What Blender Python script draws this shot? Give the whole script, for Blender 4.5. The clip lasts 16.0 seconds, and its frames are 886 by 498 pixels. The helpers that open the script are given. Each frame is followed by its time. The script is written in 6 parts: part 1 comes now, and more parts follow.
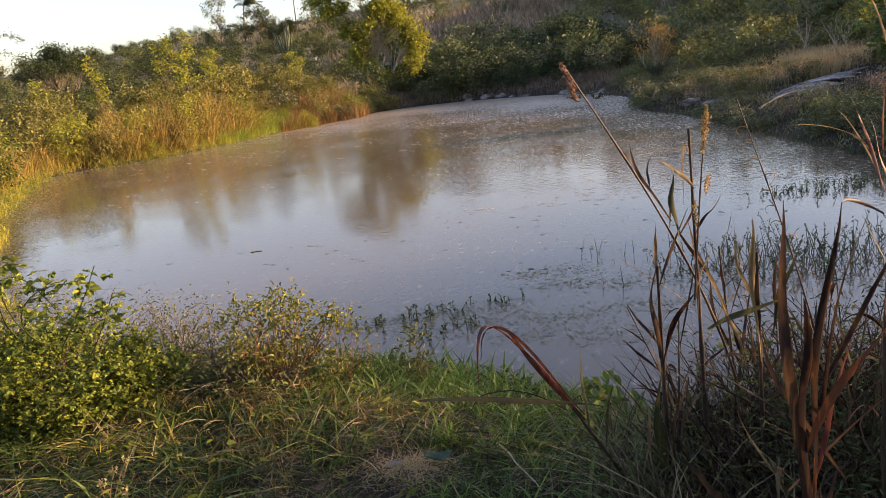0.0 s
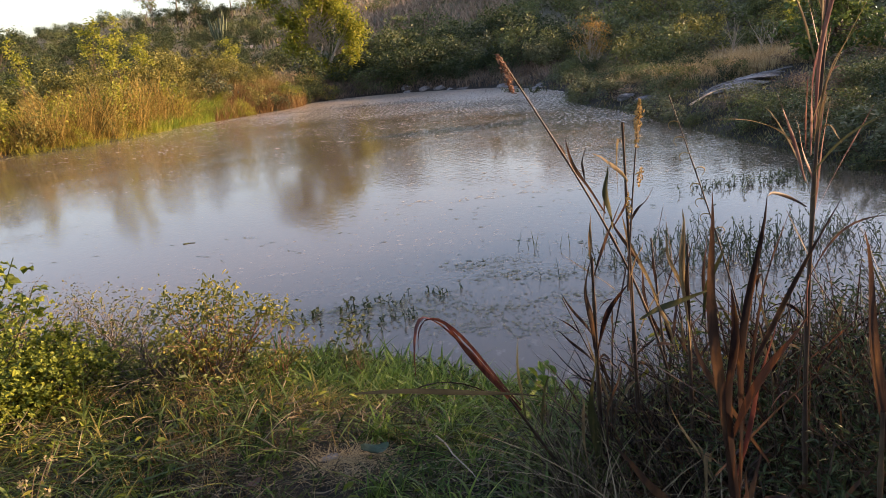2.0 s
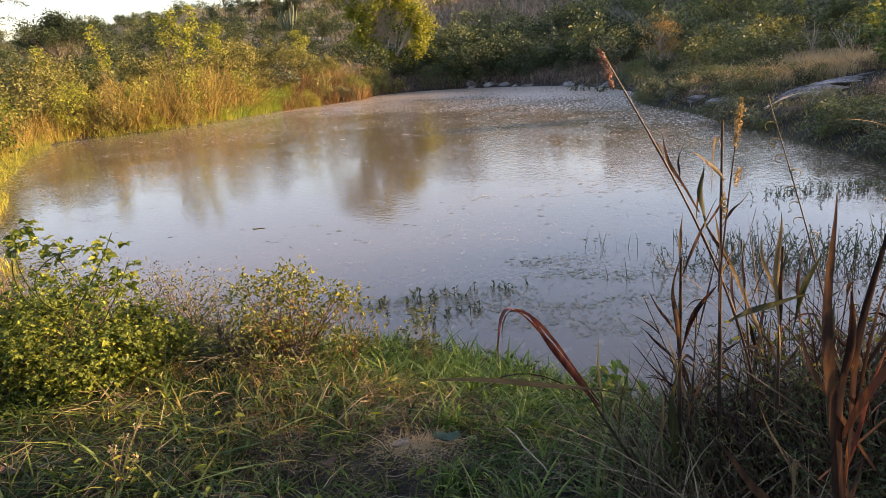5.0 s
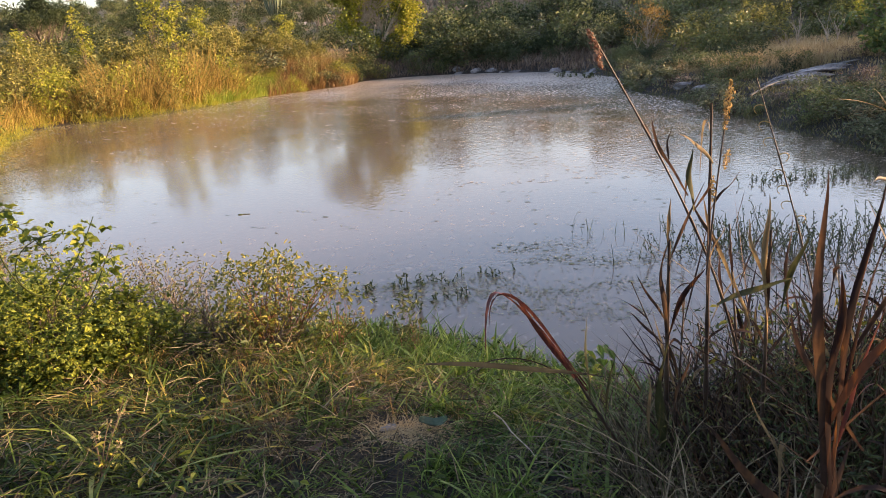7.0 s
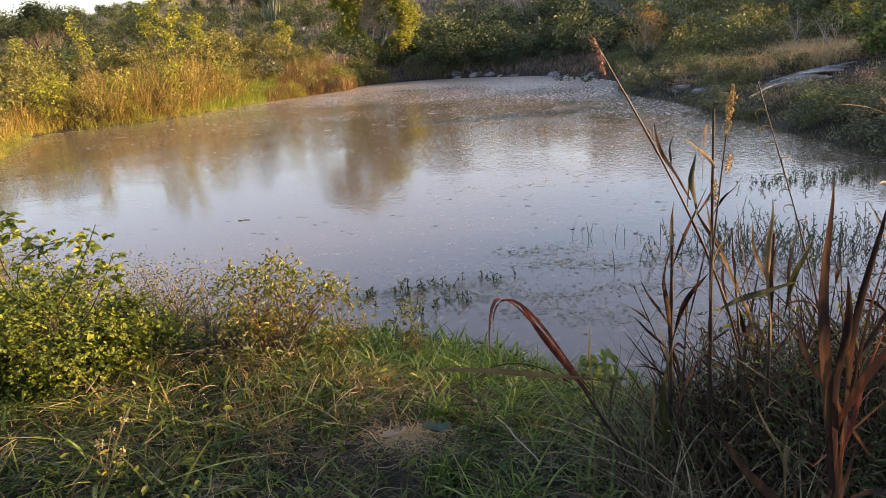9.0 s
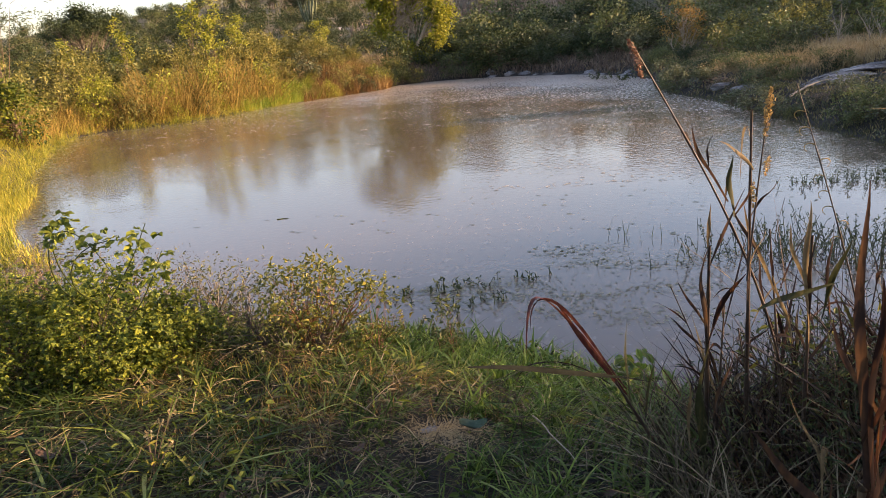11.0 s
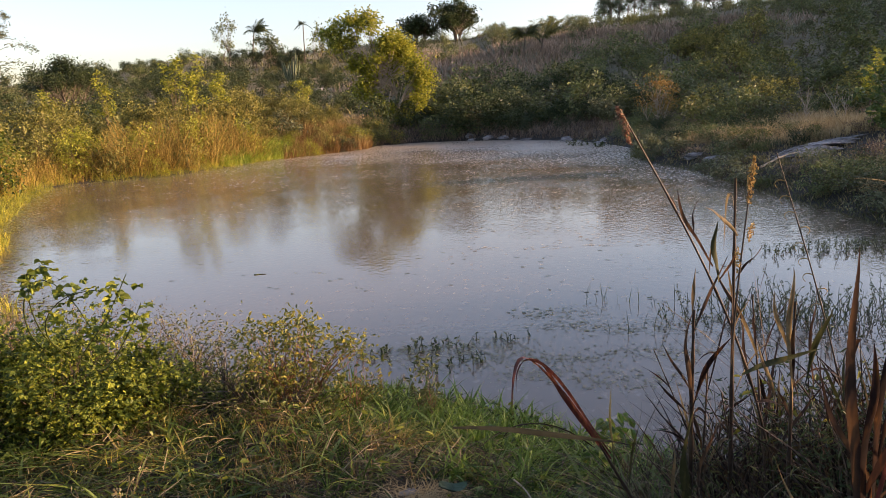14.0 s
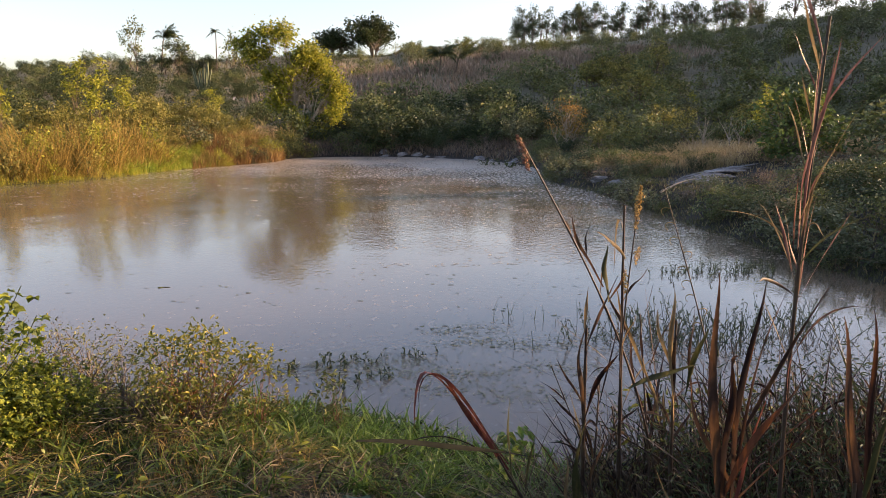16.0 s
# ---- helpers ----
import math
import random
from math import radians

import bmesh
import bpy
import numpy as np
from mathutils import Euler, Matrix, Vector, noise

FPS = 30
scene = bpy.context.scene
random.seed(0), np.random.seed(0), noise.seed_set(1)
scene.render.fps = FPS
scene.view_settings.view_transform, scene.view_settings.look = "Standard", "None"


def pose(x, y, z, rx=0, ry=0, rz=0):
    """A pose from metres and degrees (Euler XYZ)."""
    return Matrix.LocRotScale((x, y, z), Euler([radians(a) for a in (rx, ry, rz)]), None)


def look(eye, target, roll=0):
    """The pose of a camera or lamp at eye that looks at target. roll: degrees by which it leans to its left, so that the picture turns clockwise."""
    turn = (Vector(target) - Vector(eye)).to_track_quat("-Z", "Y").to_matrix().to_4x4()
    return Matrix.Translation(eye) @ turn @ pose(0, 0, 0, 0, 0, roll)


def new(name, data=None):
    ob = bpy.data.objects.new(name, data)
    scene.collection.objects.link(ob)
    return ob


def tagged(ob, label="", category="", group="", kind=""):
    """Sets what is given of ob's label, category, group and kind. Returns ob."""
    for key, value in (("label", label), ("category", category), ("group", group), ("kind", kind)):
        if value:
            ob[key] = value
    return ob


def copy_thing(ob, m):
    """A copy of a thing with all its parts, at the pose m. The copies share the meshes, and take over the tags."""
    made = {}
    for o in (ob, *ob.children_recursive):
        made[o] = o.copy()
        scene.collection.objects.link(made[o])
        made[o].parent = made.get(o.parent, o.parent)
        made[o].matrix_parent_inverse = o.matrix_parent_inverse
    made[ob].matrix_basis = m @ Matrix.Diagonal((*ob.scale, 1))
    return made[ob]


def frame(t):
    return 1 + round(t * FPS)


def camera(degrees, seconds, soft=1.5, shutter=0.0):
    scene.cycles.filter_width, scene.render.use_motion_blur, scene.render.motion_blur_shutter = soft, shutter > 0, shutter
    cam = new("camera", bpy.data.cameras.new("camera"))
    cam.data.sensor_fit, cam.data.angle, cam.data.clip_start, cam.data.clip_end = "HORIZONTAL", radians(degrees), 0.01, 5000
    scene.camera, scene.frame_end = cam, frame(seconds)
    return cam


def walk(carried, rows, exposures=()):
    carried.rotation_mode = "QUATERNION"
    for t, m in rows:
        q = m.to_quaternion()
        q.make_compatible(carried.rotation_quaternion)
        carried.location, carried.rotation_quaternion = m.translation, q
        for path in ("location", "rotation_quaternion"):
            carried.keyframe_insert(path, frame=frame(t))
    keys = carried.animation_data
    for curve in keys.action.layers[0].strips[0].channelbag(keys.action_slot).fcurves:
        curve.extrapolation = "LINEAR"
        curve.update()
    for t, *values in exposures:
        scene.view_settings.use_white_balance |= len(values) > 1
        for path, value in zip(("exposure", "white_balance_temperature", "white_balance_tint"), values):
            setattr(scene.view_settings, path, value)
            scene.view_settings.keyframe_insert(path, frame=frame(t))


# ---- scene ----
cam = camera(61.4, 16.0, 0.5)
PATH = [
    (0, (0.37, 1.004, 1.955), (0.27, 2.947, 1.491), -6.7),
    (0.5, (0.37, 1.007, 1.952), (0.312, 2.95, 1.484), -6.4),
    (1, (0.37, 1.019, 1.949), (0.343, 2.963, 1.48), -6.0),
    (1.5, (0.374, 1.019, 1.95), (0.376, 2.961, 1.472), -6.0),
    (2, (0.375, 1.017, 1.949), (0.436, 2.952, 1.448), -5.5),
    (2.5, (0.337, 0.991, 1.947), (0.443, 2.914, 1.406), -0.6),
    (3, (0.286, 0.983, 1.952), (0.179, 2.917, 1.454), -3.9),
    (3.5, (0.278, 0.979, 1.947), (0.151, 2.917, 1.469), -3.5),
    (4, (0.27, 0.983, 1.948), (0.146, 2.921, 1.472), -3.9),
    (6.5, (0.28, 1.001, 1.939), (0.233, 2.925, 1.397), -3.6),
    (7, (0.271, 1.008, 1.932), (0.216, 2.934, 1.396), -3.8),
    (7.5, (0.275, 1.002, 1.939), (0.211, 2.923, 1.385), -4.3),
    (8, (0.276, 1.003, 1.94), (0.226, 2.927, 1.393), -4.4),
    (8.5, (0.267, 1.01, 1.939), (0.218, 2.939, 1.413), -4.2),
    (11, (0.247, 0.956, 1.957), (0.103, 2.882, 1.435), -4.6),
    (11.5, (0.233, 0.938, 1.973), (0.026, 2.863, 1.472), -4.4),
    (12, (0.233, 0.921, 1.971), (-0.007, 2.849, 1.494), -4.6),
    (12.5, (0.229, 0.921, 1.967), (-0.023, 2.86, 1.543), -4.9),
    (13, (0.229, 0.928, 1.971), (-0.015, 2.874, 1.578), -4.3),
    (13.5, (0.223, 0.942, 1.95), (0.053, 2.907, 1.621), -3.7),
    (14, (0.208, 0.949, 1.953), (0.138, 2.914, 1.584), -2.7),
    (14.5, (0.227, 0.939, 1.957), (0.214, 2.898, 1.556), -2.3),
    (15, (0.211, 0.942, 1.954), (0.258, 2.903, 1.56), -2.3),
    (15.5, (0.223, 0.932, 1.952), (0.314, 2.897, 1.592), -1.2),
    (16, (0.227, 0.869, 1.974), (0.392, 2.834, 1.641), -0.4),
]
walk(cam, [(t, look(eye, target, roll)) for t, eye, target, roll in PATH], exposures=[(0, 1.47, 6730, 27), (2, 1.55, 6730, 27), (2.6, 1.90, 6730, 27), (3.5, 1.62, 6730, 27), (6.5, 1.87, 6730, 27), (8.5, 1.78, 6730, 27), (11, 1.65, 6730, 27), (12.5, 1.57, 6730, 27), (13.5, 1.38, 6730, 27), (14.5, 1.45, 6730, 27), (16, 1.50, 6730, 27)])

# ---- light ----
SUN_EL = 12.5
SUN_AZ = 86.0
s_el, s_az = radians(SUN_EL), radians(SUN_AZ)
SUN_DIR = Vector((math.sin(s_az) * math.cos(s_el), math.cos(s_az) * math.cos(s_el), math.sin(s_el)))
world = bpy.data.worlds.new("sky")
world.use_nodes = True
scene.world = world
wn, wl = world.node_tree.nodes, world.node_tree.links
sky = wn.new("ShaderNodeTexSky")
sky.sky_type, sky.sun_disc = "NISHITA", False
sky.sun_elevation, sky.sun_rotation = s_el, s_az
sky.air_density, sky.dust_density, sky.ozone_density = 1.0, 2.0, 1.3
wl.new(sky.outputs[0], wn["Background"].inputs[0])
wn["Background"].inputs[1].default_value = 0.142
sun_data = bpy.data.lights.new("sun", "SUN")
sun_data.energy, sun_data.angle, sun_data.color = 5.0, radians(0.8), (1.0, 0.73, 0.39)
sun = new("sun", sun_data)
sun.matrix_world = look(SUN_DIR * 200, (0, 0, 0))


# ---- materials ----
def nodes_of(name):
    m = bpy.data.materials.new(name)
    m.use_nodes = True
    nt = m.node_tree
    return m, nt.nodes, nt.links, nt.nodes["Principled BSDF"]


def ramp_node(n, stops):
    r = n.new("ShaderNodeValToRGB")
    e = r.color_ramp.elements
    while len(e) < len(stops):
        e.new(0.5)
    for i, (p, c) in enumerate(stops):
        e[i].position, e[i].color = p, (*c, 1)
    return r


def foliage(name, stops, rough=0.55, through_light=0.35, patch=0.5, patch_scale=0.6, streak=1.0, gloss=0.3):
    """Leaves or blades: one tint per leaf, drifting in patches over the plant; streak below 1 draws the patches out upwards."""
    m, n, l, b = nodes_of(name)
    g = n.new("ShaderNodeNewGeometry")
    tx = n.new("ShaderNodeTexNoise")
    tx.inputs["Scale"].default_value, tx.inputs["Detail"].default_value = patch_scale, 3
    mp = n.new("ShaderNodeMapping")
    mp.inputs["Scale"].default_value = (1, 1, streak)
    l.new(g.outputs["Position"], mp.inputs[0])
    l.new(mp.outputs[0], tx.inputs["Vector"])
    mx = n.new("ShaderNodeMix")
    mx.inputs[0].default_value = patch
    l.new(g.outputs["Random Per Island"], mx.inputs[2])
    st = n.new("ShaderNodeMapRange")
    st.inputs[1].default_value, st.inputs[2].default_value = 0.25, 0.75
    l.new(tx.outputs[0], st.inputs[0])
    l.new(st.outputs[0], mx.inputs[3])
    r = ramp_node(n, stops)
    l.new(mx.outputs[0], r.inputs[0])
    fine = n.new("ShaderNodeTexNoise")
    fine.inputs["Scale"].default_value, fine.inputs["Detail"].default_value = 60, 2
    l.new(g.outputs["Position"], fine.inputs["Vector"])
    hs = n.new("ShaderNodeHueSaturation")
    vr = n.new("ShaderNodeMapRange")
    vr.inputs[3].default_value, vr.inputs[4].default_value = 0.65, 1.35
    l.new(fine.outputs[0], vr.inputs[0])
    l.new(vr.outputs[0], hs.inputs["Value"])
    l.new(r.outputs[0], hs.inputs["Color"])
    l.new(hs.outputs[0], b.inputs["Base Color"])
    b.inputs["Roughness"].default_value = rough
    b.inputs["Specular IOR Level"].default_value = gloss
    t = n.new("ShaderNodeBsdfTranslucent")
    l.new(hs.outputs[0], t.inputs[0])
    ms = n.new("ShaderNodeMixShader")
    ms.inputs[0].default_value = through_light
    l.new(b.outputs[0], ms.inputs[1])
    l.new(t.outputs[0], ms.inputs[2])
    l.new(ms.outputs[0], n["Material Output"].inputs[0])
    return m


def rough_matter(name, stops, scale, rough=0.9, bump=0.3, detail_scale=None, stretch=(1, 1, 1)):
    """Soil, bark or stone: two scales of noise with relief."""
    m, n, l, b = nodes_of(name)
    g = n.new("ShaderNodeNewGeometry")
    mp = n.new("ShaderNodeMapping")
    mp.inputs["Scale"].default_value = stretch
    l.new(g.outputs["Position"], mp.inputs[0])
    a = n.new("ShaderNodeTexNoise")
    a.inputs["Scale"].default_value, a.inputs["Detail"].default_value = scale, 5
    f = n.new("ShaderNodeTexNoise")
    f.inputs["Scale"].default_value, f.inputs["Detail"].default_value = detail_scale or scale * 9, 6
    l.new(mp.outputs[0], a.inputs["Vector"])
    l.new(mp.outputs[0], f.inputs["Vector"])
    mx = n.new("ShaderNodeMix")
    mx.inputs[0].default_value = 0.45
    l.new(a.outputs[0], mx.inputs[2])
    l.new(f.outputs[0], mx.inputs[3])
    r = ramp_node(n, stops)
    l.new(mx.outputs[0], r.inputs[0])
    l.new(r.outputs[0], b.inputs["Base Color"])
    b.inputs["Roughness"].default_value = rough
    bp = n.new("ShaderNodeBump")
    bp.inputs["Strength"].default_value, bp.inputs["Distance"].default_value = bump, 0.05
    l.new(mx.outputs[0], bp.inputs["Height"])
    l.new(bp.outputs[0], b.inputs["Normal"])
    return m


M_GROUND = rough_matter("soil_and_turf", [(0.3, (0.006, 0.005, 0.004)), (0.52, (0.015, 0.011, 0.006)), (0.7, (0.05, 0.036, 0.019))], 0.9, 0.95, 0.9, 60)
# dry turf on higher ground; low soil near black, gap shade in its colour
gn, gl = M_GROUND.node_tree.nodes, M_GROUND.node_tree.links
gp = gn.new("ShaderNodeNewGeometry")
gs = gn.new("ShaderNodeSeparateXYZ")
gl.new(gp.outputs["Position"], gs.inputs[0])
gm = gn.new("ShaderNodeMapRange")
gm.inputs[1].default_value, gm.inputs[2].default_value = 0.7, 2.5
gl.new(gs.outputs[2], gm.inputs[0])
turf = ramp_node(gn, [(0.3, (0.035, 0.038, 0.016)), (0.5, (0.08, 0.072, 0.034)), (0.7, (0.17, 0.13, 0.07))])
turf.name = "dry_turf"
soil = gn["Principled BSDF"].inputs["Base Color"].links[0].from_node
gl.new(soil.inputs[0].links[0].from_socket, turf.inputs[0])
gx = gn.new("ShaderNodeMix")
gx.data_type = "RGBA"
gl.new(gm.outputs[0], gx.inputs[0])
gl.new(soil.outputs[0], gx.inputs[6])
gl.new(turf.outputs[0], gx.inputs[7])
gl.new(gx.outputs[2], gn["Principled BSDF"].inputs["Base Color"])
M_ROCK = rough_matter("weathered_rock", [(0.36, (0.045, 0.04, 0.036)), (0.47, (0.14, 0.13, 0.125)), (0.64, (0.36, 0.34, 0.33))], 2.2, 0.85, 1.0, 16, (0.6, 1.6, 4))
M_SAND = rough_matter("pale_sand", [(0.3, (0.30, 0.23, 0.15)), (0.7, (0.50, 0.40, 0.28))], 3, 0.95, 0.4, 40)
M_BARK = rough_matter("grey_bark", [(0.3, (0.05, 0.038, 0.028)), (0.7, (0.20, 0.16, 0.12))], 6, 0.9, 0.6, 50, (1, 1, 0.2))
M_TWIG = rough_matter("dry_twig", [(0.3, (0.055, 0.038, 0.024)), (0.7, (0.19, 0.13, 0.08))], 12, 0.85, 0.3)
M_PALE_WOOD = rough_matter("pale_bare_wood", [(0.3, (0.22, 0.17, 0.12)), (0.7, (0.46, 0.38, 0.28))], 12, 0.85, 0.3)

M_GRASS = foliage("near_grass", [(0.0, (0.006, 0.014, 0.004)), (0.4, (0.033, 0.06, 0.013)), (0.64, (0.13, 0.17, 0.038)), (0.84, (0.31, 0.24, 0.07)), (1.0, (0.44, 0.32, 0.12))], 0.5, 0.3, 0.55, 2.2, gloss=0.05)
M_STRAW = foliage("dry_straw", [(0.0, (0.012, 0.009, 0.005)), (0.5, (0.05, 0.038, 0.02)), (0.78, (0.14, 0.11, 0.055)), (1.0, (0.36, 0.3, 0.16))], 0.8, 0.2, 0.4, 1.5, gloss=0.1)
M_TUFT = foliage("dry_orange_stems", [(0.0, (0.05, 0.035, 0.014)), (0.4, (0.14, 0.09, 0.035)), (0.75, (0.3, 0.2, 0.075)), (1.0, (0.5, 0.37, 0.17))], 0.75, 0.25, 0.3, 3, gloss=0.1)
M_DEAD_STEM = foliage("lying_dead_stems", [(0.0, (0.02, 0.016, 0.011)), (0.5, (0.085, 0.066, 0.04)), (1.0, (0.36, 0.29, 0.18))], 0.8, 0.05, 0.3, 3, gloss=0.1)
M_BANK_GRASS = foliage("sunlit_bank_grass", [(0.0, (0.035, 0.05, 0.007)), (0.3, (0.16, 0.185, 0.018)), (0.6, (0.37, 0.335, 0.036)), (1.0, (0.52, 0.41, 0.085))], 0.6, 0.3, 0.5, 0.9)
M_REED = foliage("dry_reed", [(0.0, (0.05, 0.036, 0.01)), (0.4, (0.19, 0.13, 0.034)), (1.0, (0.48, 0.34, 0.1))], 0.75, 0.2, 0.25, 0.5, gloss=0.1)
M_BUSH = foliage("yellow_green_bush_leaf", [(0.0, (0.014, 0.028, 0.005)), (0.3, (0.06, 0.09, 0.014)), (0.65, (0.2, 0.23, 0.03)), (0.95, (0.34, 0.34, 0.04)), (1.0, (0.55, 0.42, 0.04))], 0.5, 0.38, 0.35, 3.5, gloss=0.25)
M_FRESH_BANK = foliage("fresh_bank_grass", [(0.0, (0.06, 0.11, 0.012)), (0.5, (0.18, 0.25, 0.025)), (1.0, (0.36, 0.36, 0.05))], 0.6, 0.35, 0.4, 0.5)
M_RUST_GRASS = foliage("rust_red_grass", [(0.0, (0.08, 0.035, 0.015)), (0.6, (0.2, 0.115, 0.04)), (1.0, (0.4, 0.29, 0.08))], 0.7, 0.25, 0.4, 0.6)
M_DRY_GRASS = foliage("dry_bank_grass", [(0.0, (0.11, 0.09, 0.038)), (0.5, (0.27, 0.205, 0.095)), (1.0, (0.46, 0.36, 0.19))], 0.75, 0.2, 0.6, 0.8)
M_DRY_TUFT = foliage("brown_pink_tuft", [(0.0, (0.06, 0.042, 0.03)), (0.5, (0.17, 0.12, 0.085)), (1.0, (0.32, 0.25, 0.18))], 0.8, 0.2, 0.5, 0.8)
M_LEAF_HILL = foliage("hill_scrub_leaf", [(0.0, (0.036, 0.052, 0.02)), (0.5, (0.11, 0.135, 0.048)), (0.85, (0.23, 0.23, 0.085)), (1.0, (0.36, 0.32, 0.13))], 0.55, 0.25, 0.4, 0.3)
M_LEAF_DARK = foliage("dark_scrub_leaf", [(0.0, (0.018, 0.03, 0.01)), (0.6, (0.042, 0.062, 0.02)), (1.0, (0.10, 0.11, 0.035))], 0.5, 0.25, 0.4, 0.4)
M_LEAF_OLIVE = foliage("olive_scrub_leaf", [(0.0, (0.05, 0.06, 0.018)), (0.5, (0.11, 0.125, 0.035)), (1.0, (0.25, 0.22, 0.075))], 0.55, 0.3, 0.4, 0.5)
M_LEAF_YELLOW = foliage("yellow_green_leaf", [(0.0, (0.045, 0.062, 0.01)), (0.35, (0.19, 0.215, 0.026)), (0.7, (0.36, 0.35, 0.04)), (1.0, (0.5, 0.45, 0.07))], 0.5, 0.45, 0.35, 1.6)
M_LEAF_GREEN = foliage("fresh_green_leaf", [(0.0, (0.012, 0.026, 0.005)), (0.4, (0.05, 0.078, 0.011)), (0.75, (0.16, 0.185, 0.022)), (0.95, (0.32, 0.31, 0.04)), (1.0, (0.5, 0.4, 0.04))], 0.45, 0.35, 0.3, 1.5)
M_LEAF_SPARSE = foliage("yellowing_leaf", [(0.0, (0.045, 0.06, 0.012)), (0.5, (0.14, 0.155, 0.03)), (0.85, (0.31, 0.26, 0.045)), (1.0, (0.52, 0.38, 0.03))], 0.5, 0.35, 0.2, 2)
M_LEAF_GREY = foliage("grey_green_leaf", [(0.0, (0.06, 0.075, 0.035)), (0.6, (0.13, 0.14, 0.07)), (1.0, (0.24, 0.23, 0.12))], 0.6, 0.25, 0.4, 0.4)
M_CORN = foliage("withered_maize", [(0.0, (0.09, 0.066, 0.045)), (0.5, (0.22, 0.165, 0.118)), (1.0, (0.42, 0.33, 0.25))], 0.8, 0.15, 0.5, 0.1)
# brown darkened further to hold the shade within the cane clump
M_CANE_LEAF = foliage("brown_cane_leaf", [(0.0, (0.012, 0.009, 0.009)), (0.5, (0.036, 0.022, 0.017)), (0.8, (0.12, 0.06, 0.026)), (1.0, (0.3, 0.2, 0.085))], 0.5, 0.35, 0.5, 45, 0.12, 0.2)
M_CANE_STEM = foliage("purple_brown_cane", [(0.0, (0.022, 0.016, 0.017)), (0.55, (0.06, 0.04, 0.028)), (0.8, (0.13, 0.09, 0.05)), (1.0, (0.34, 0.25, 0.13))], 0.5, 0.05, 0.7, 12, 0.35)
M_CANE_GREEN = foliage("green_cane_leaf", [(0.0, (0.05, 0.09, 0.02)), (0.6, (0.11, 0.16, 0.04)), (1.0, (0.22, 0.24, 0.06))], 0.5, 0.35, 0.4, 2)
M_CANE_OLIVE = foliage("olive_cane_leaf", [(0.0, (0.016, 0.02, 0.009)), (0.6, (0.045, 0.047, 0.018)), (1.0, (0.2, 0.15, 0.05))], 0.55, 0.3, 0.5, 45, 0.12, 0.2)
M_CANE_TAN = foliage("tan_cane_leaf", [(0.0, (0.05, 0.035, 0.022)), (0.5, (0.16, 0.11, 0.055)), (1.0, (0.42, 0.32, 0.17))], 0.6, 0.35, 0.5, 45, 0.12, 0.1)
M_SEED = foliage("golden_seed_head", [(0.0, (0.25, 0.15, 0.05)), (0.6, (0.46, 0.3, 0.1)), (1.0, (0.6, 0.44, 0.2))], 0.7, 0.25, 0.2, 3)
M_SEED_RED = foliage("red_brown_seed_head", [(0.0, (0.13, 0.06, 0.04)), (0.6, (0.28, 0.14, 0.08)), (1.0, (0.45, 0.3, 0.2))], 0.7, 0.2, 0.2, 3)
M_WEED = foliage("dark_water_weed", [(0.0, (0.02, 0.03, 0.012)), (0.6, (0.06, 0.078, 0.02)), (1.0, (0.18, 0.18, 0.05))], 0.5, 0.2, 0.3, 1)

# shrub leaf made paler and warmer, low sunlight put into its colour
M_LEAF_SUN = foliage("sunlit_pale_leaf", [(0.0, (0.024, 0.029, 0.008)), (0.38, (0.11, 0.112, 0.024)), (0.7, (0.31, 0.275, 0.066)), (1.0, (0.52, 0.45, 0.17))], 0.55, 0.3, 0.6, 2.2)
M_HILL_GRASS = foliage("hill_grass", [(0.0, (0.035, 0.05, 0.018)), (0.5, (0.09, 0.095, 0.038)), (1.0, (0.22, 0.17, 0.09))], 0.75, 0.2, 0.7, 0.06)
M_STRAW_SLOPE = foliage("straw_slope", [(0.0, (0.2, 0.13, 0.06)), (0.45, (0.42, 0.3, 0.15)), (1.0, (0.6, 0.46, 0.26))], 0.75, 0.25, 0.5, 0.5)
M_LEAF_FLECK = foliage("dark_leaf_with_yellow", [(0.0, (0.045, 0.075, 0.025)), (0.6, (0.11, 0.16, 0.045)), (0.8, (0.2, 0.22, 0.055)), (0.92, (0.34, 0.26, 0.05)), (1.0, (0.46, 0.34, 0.08))], 0.4, 0.3, 0.35, 0.9)
M_RUST_LEAF = foliage("amber_leaf", [(0.0, (0.16, 0.085, 0.03)), (0.6, (0.33, 0.2, 0.05)), (1.0, (0.44, 0.3, 0.07))], 0.6, 0.3, 0.3, 2)
M_CANE_BROAD = foliage("orange_brown_cane_leaf", [(0.0, (0.012, 0.009, 0.01)), (0.52, (0.022, 0.012, 0.01)), (0.74, (0.06, 0.025, 0.011)), (1.0, (0.34, 0.14, 0.03))], 0.55, 0.4, 0.8, 75, 0.08, 0.1)
M_CANE_PINK = foliage("pinkish_cane_leaf", [(0.0, (0.06, 0.025, 0.022)), (0.45, (0.17, 0.07, 0.055)), (0.8, (0.3, 0.17, 0.12)), (1.0, (0.5, 0.42, 0.33))], 0.45, 0.25, 0.6, 60, 0.1)
M_CANE_RED = foliage("red_brown_cane_leaf", [(0.0, (0.03, 0.011, 0.012)), (0.5, (0.11, 0.032, 0.024)), (0.85, (0.22, 0.085, 0.045)), (1.0, (0.42, 0.32, 0.24))], 0.35, 0.3, 0.6, 60, 0.12)
M_GREY_LEAF = foliage("grey_dead_leaf", [(0.0, (0.01, 0.012, 0.009)), (0.6, (0.024, 0.025, 0.018)), (1.0, (0.055, 0.05, 0.034))], 0.8, 0.2, 0.6, 8, gloss=0.05)
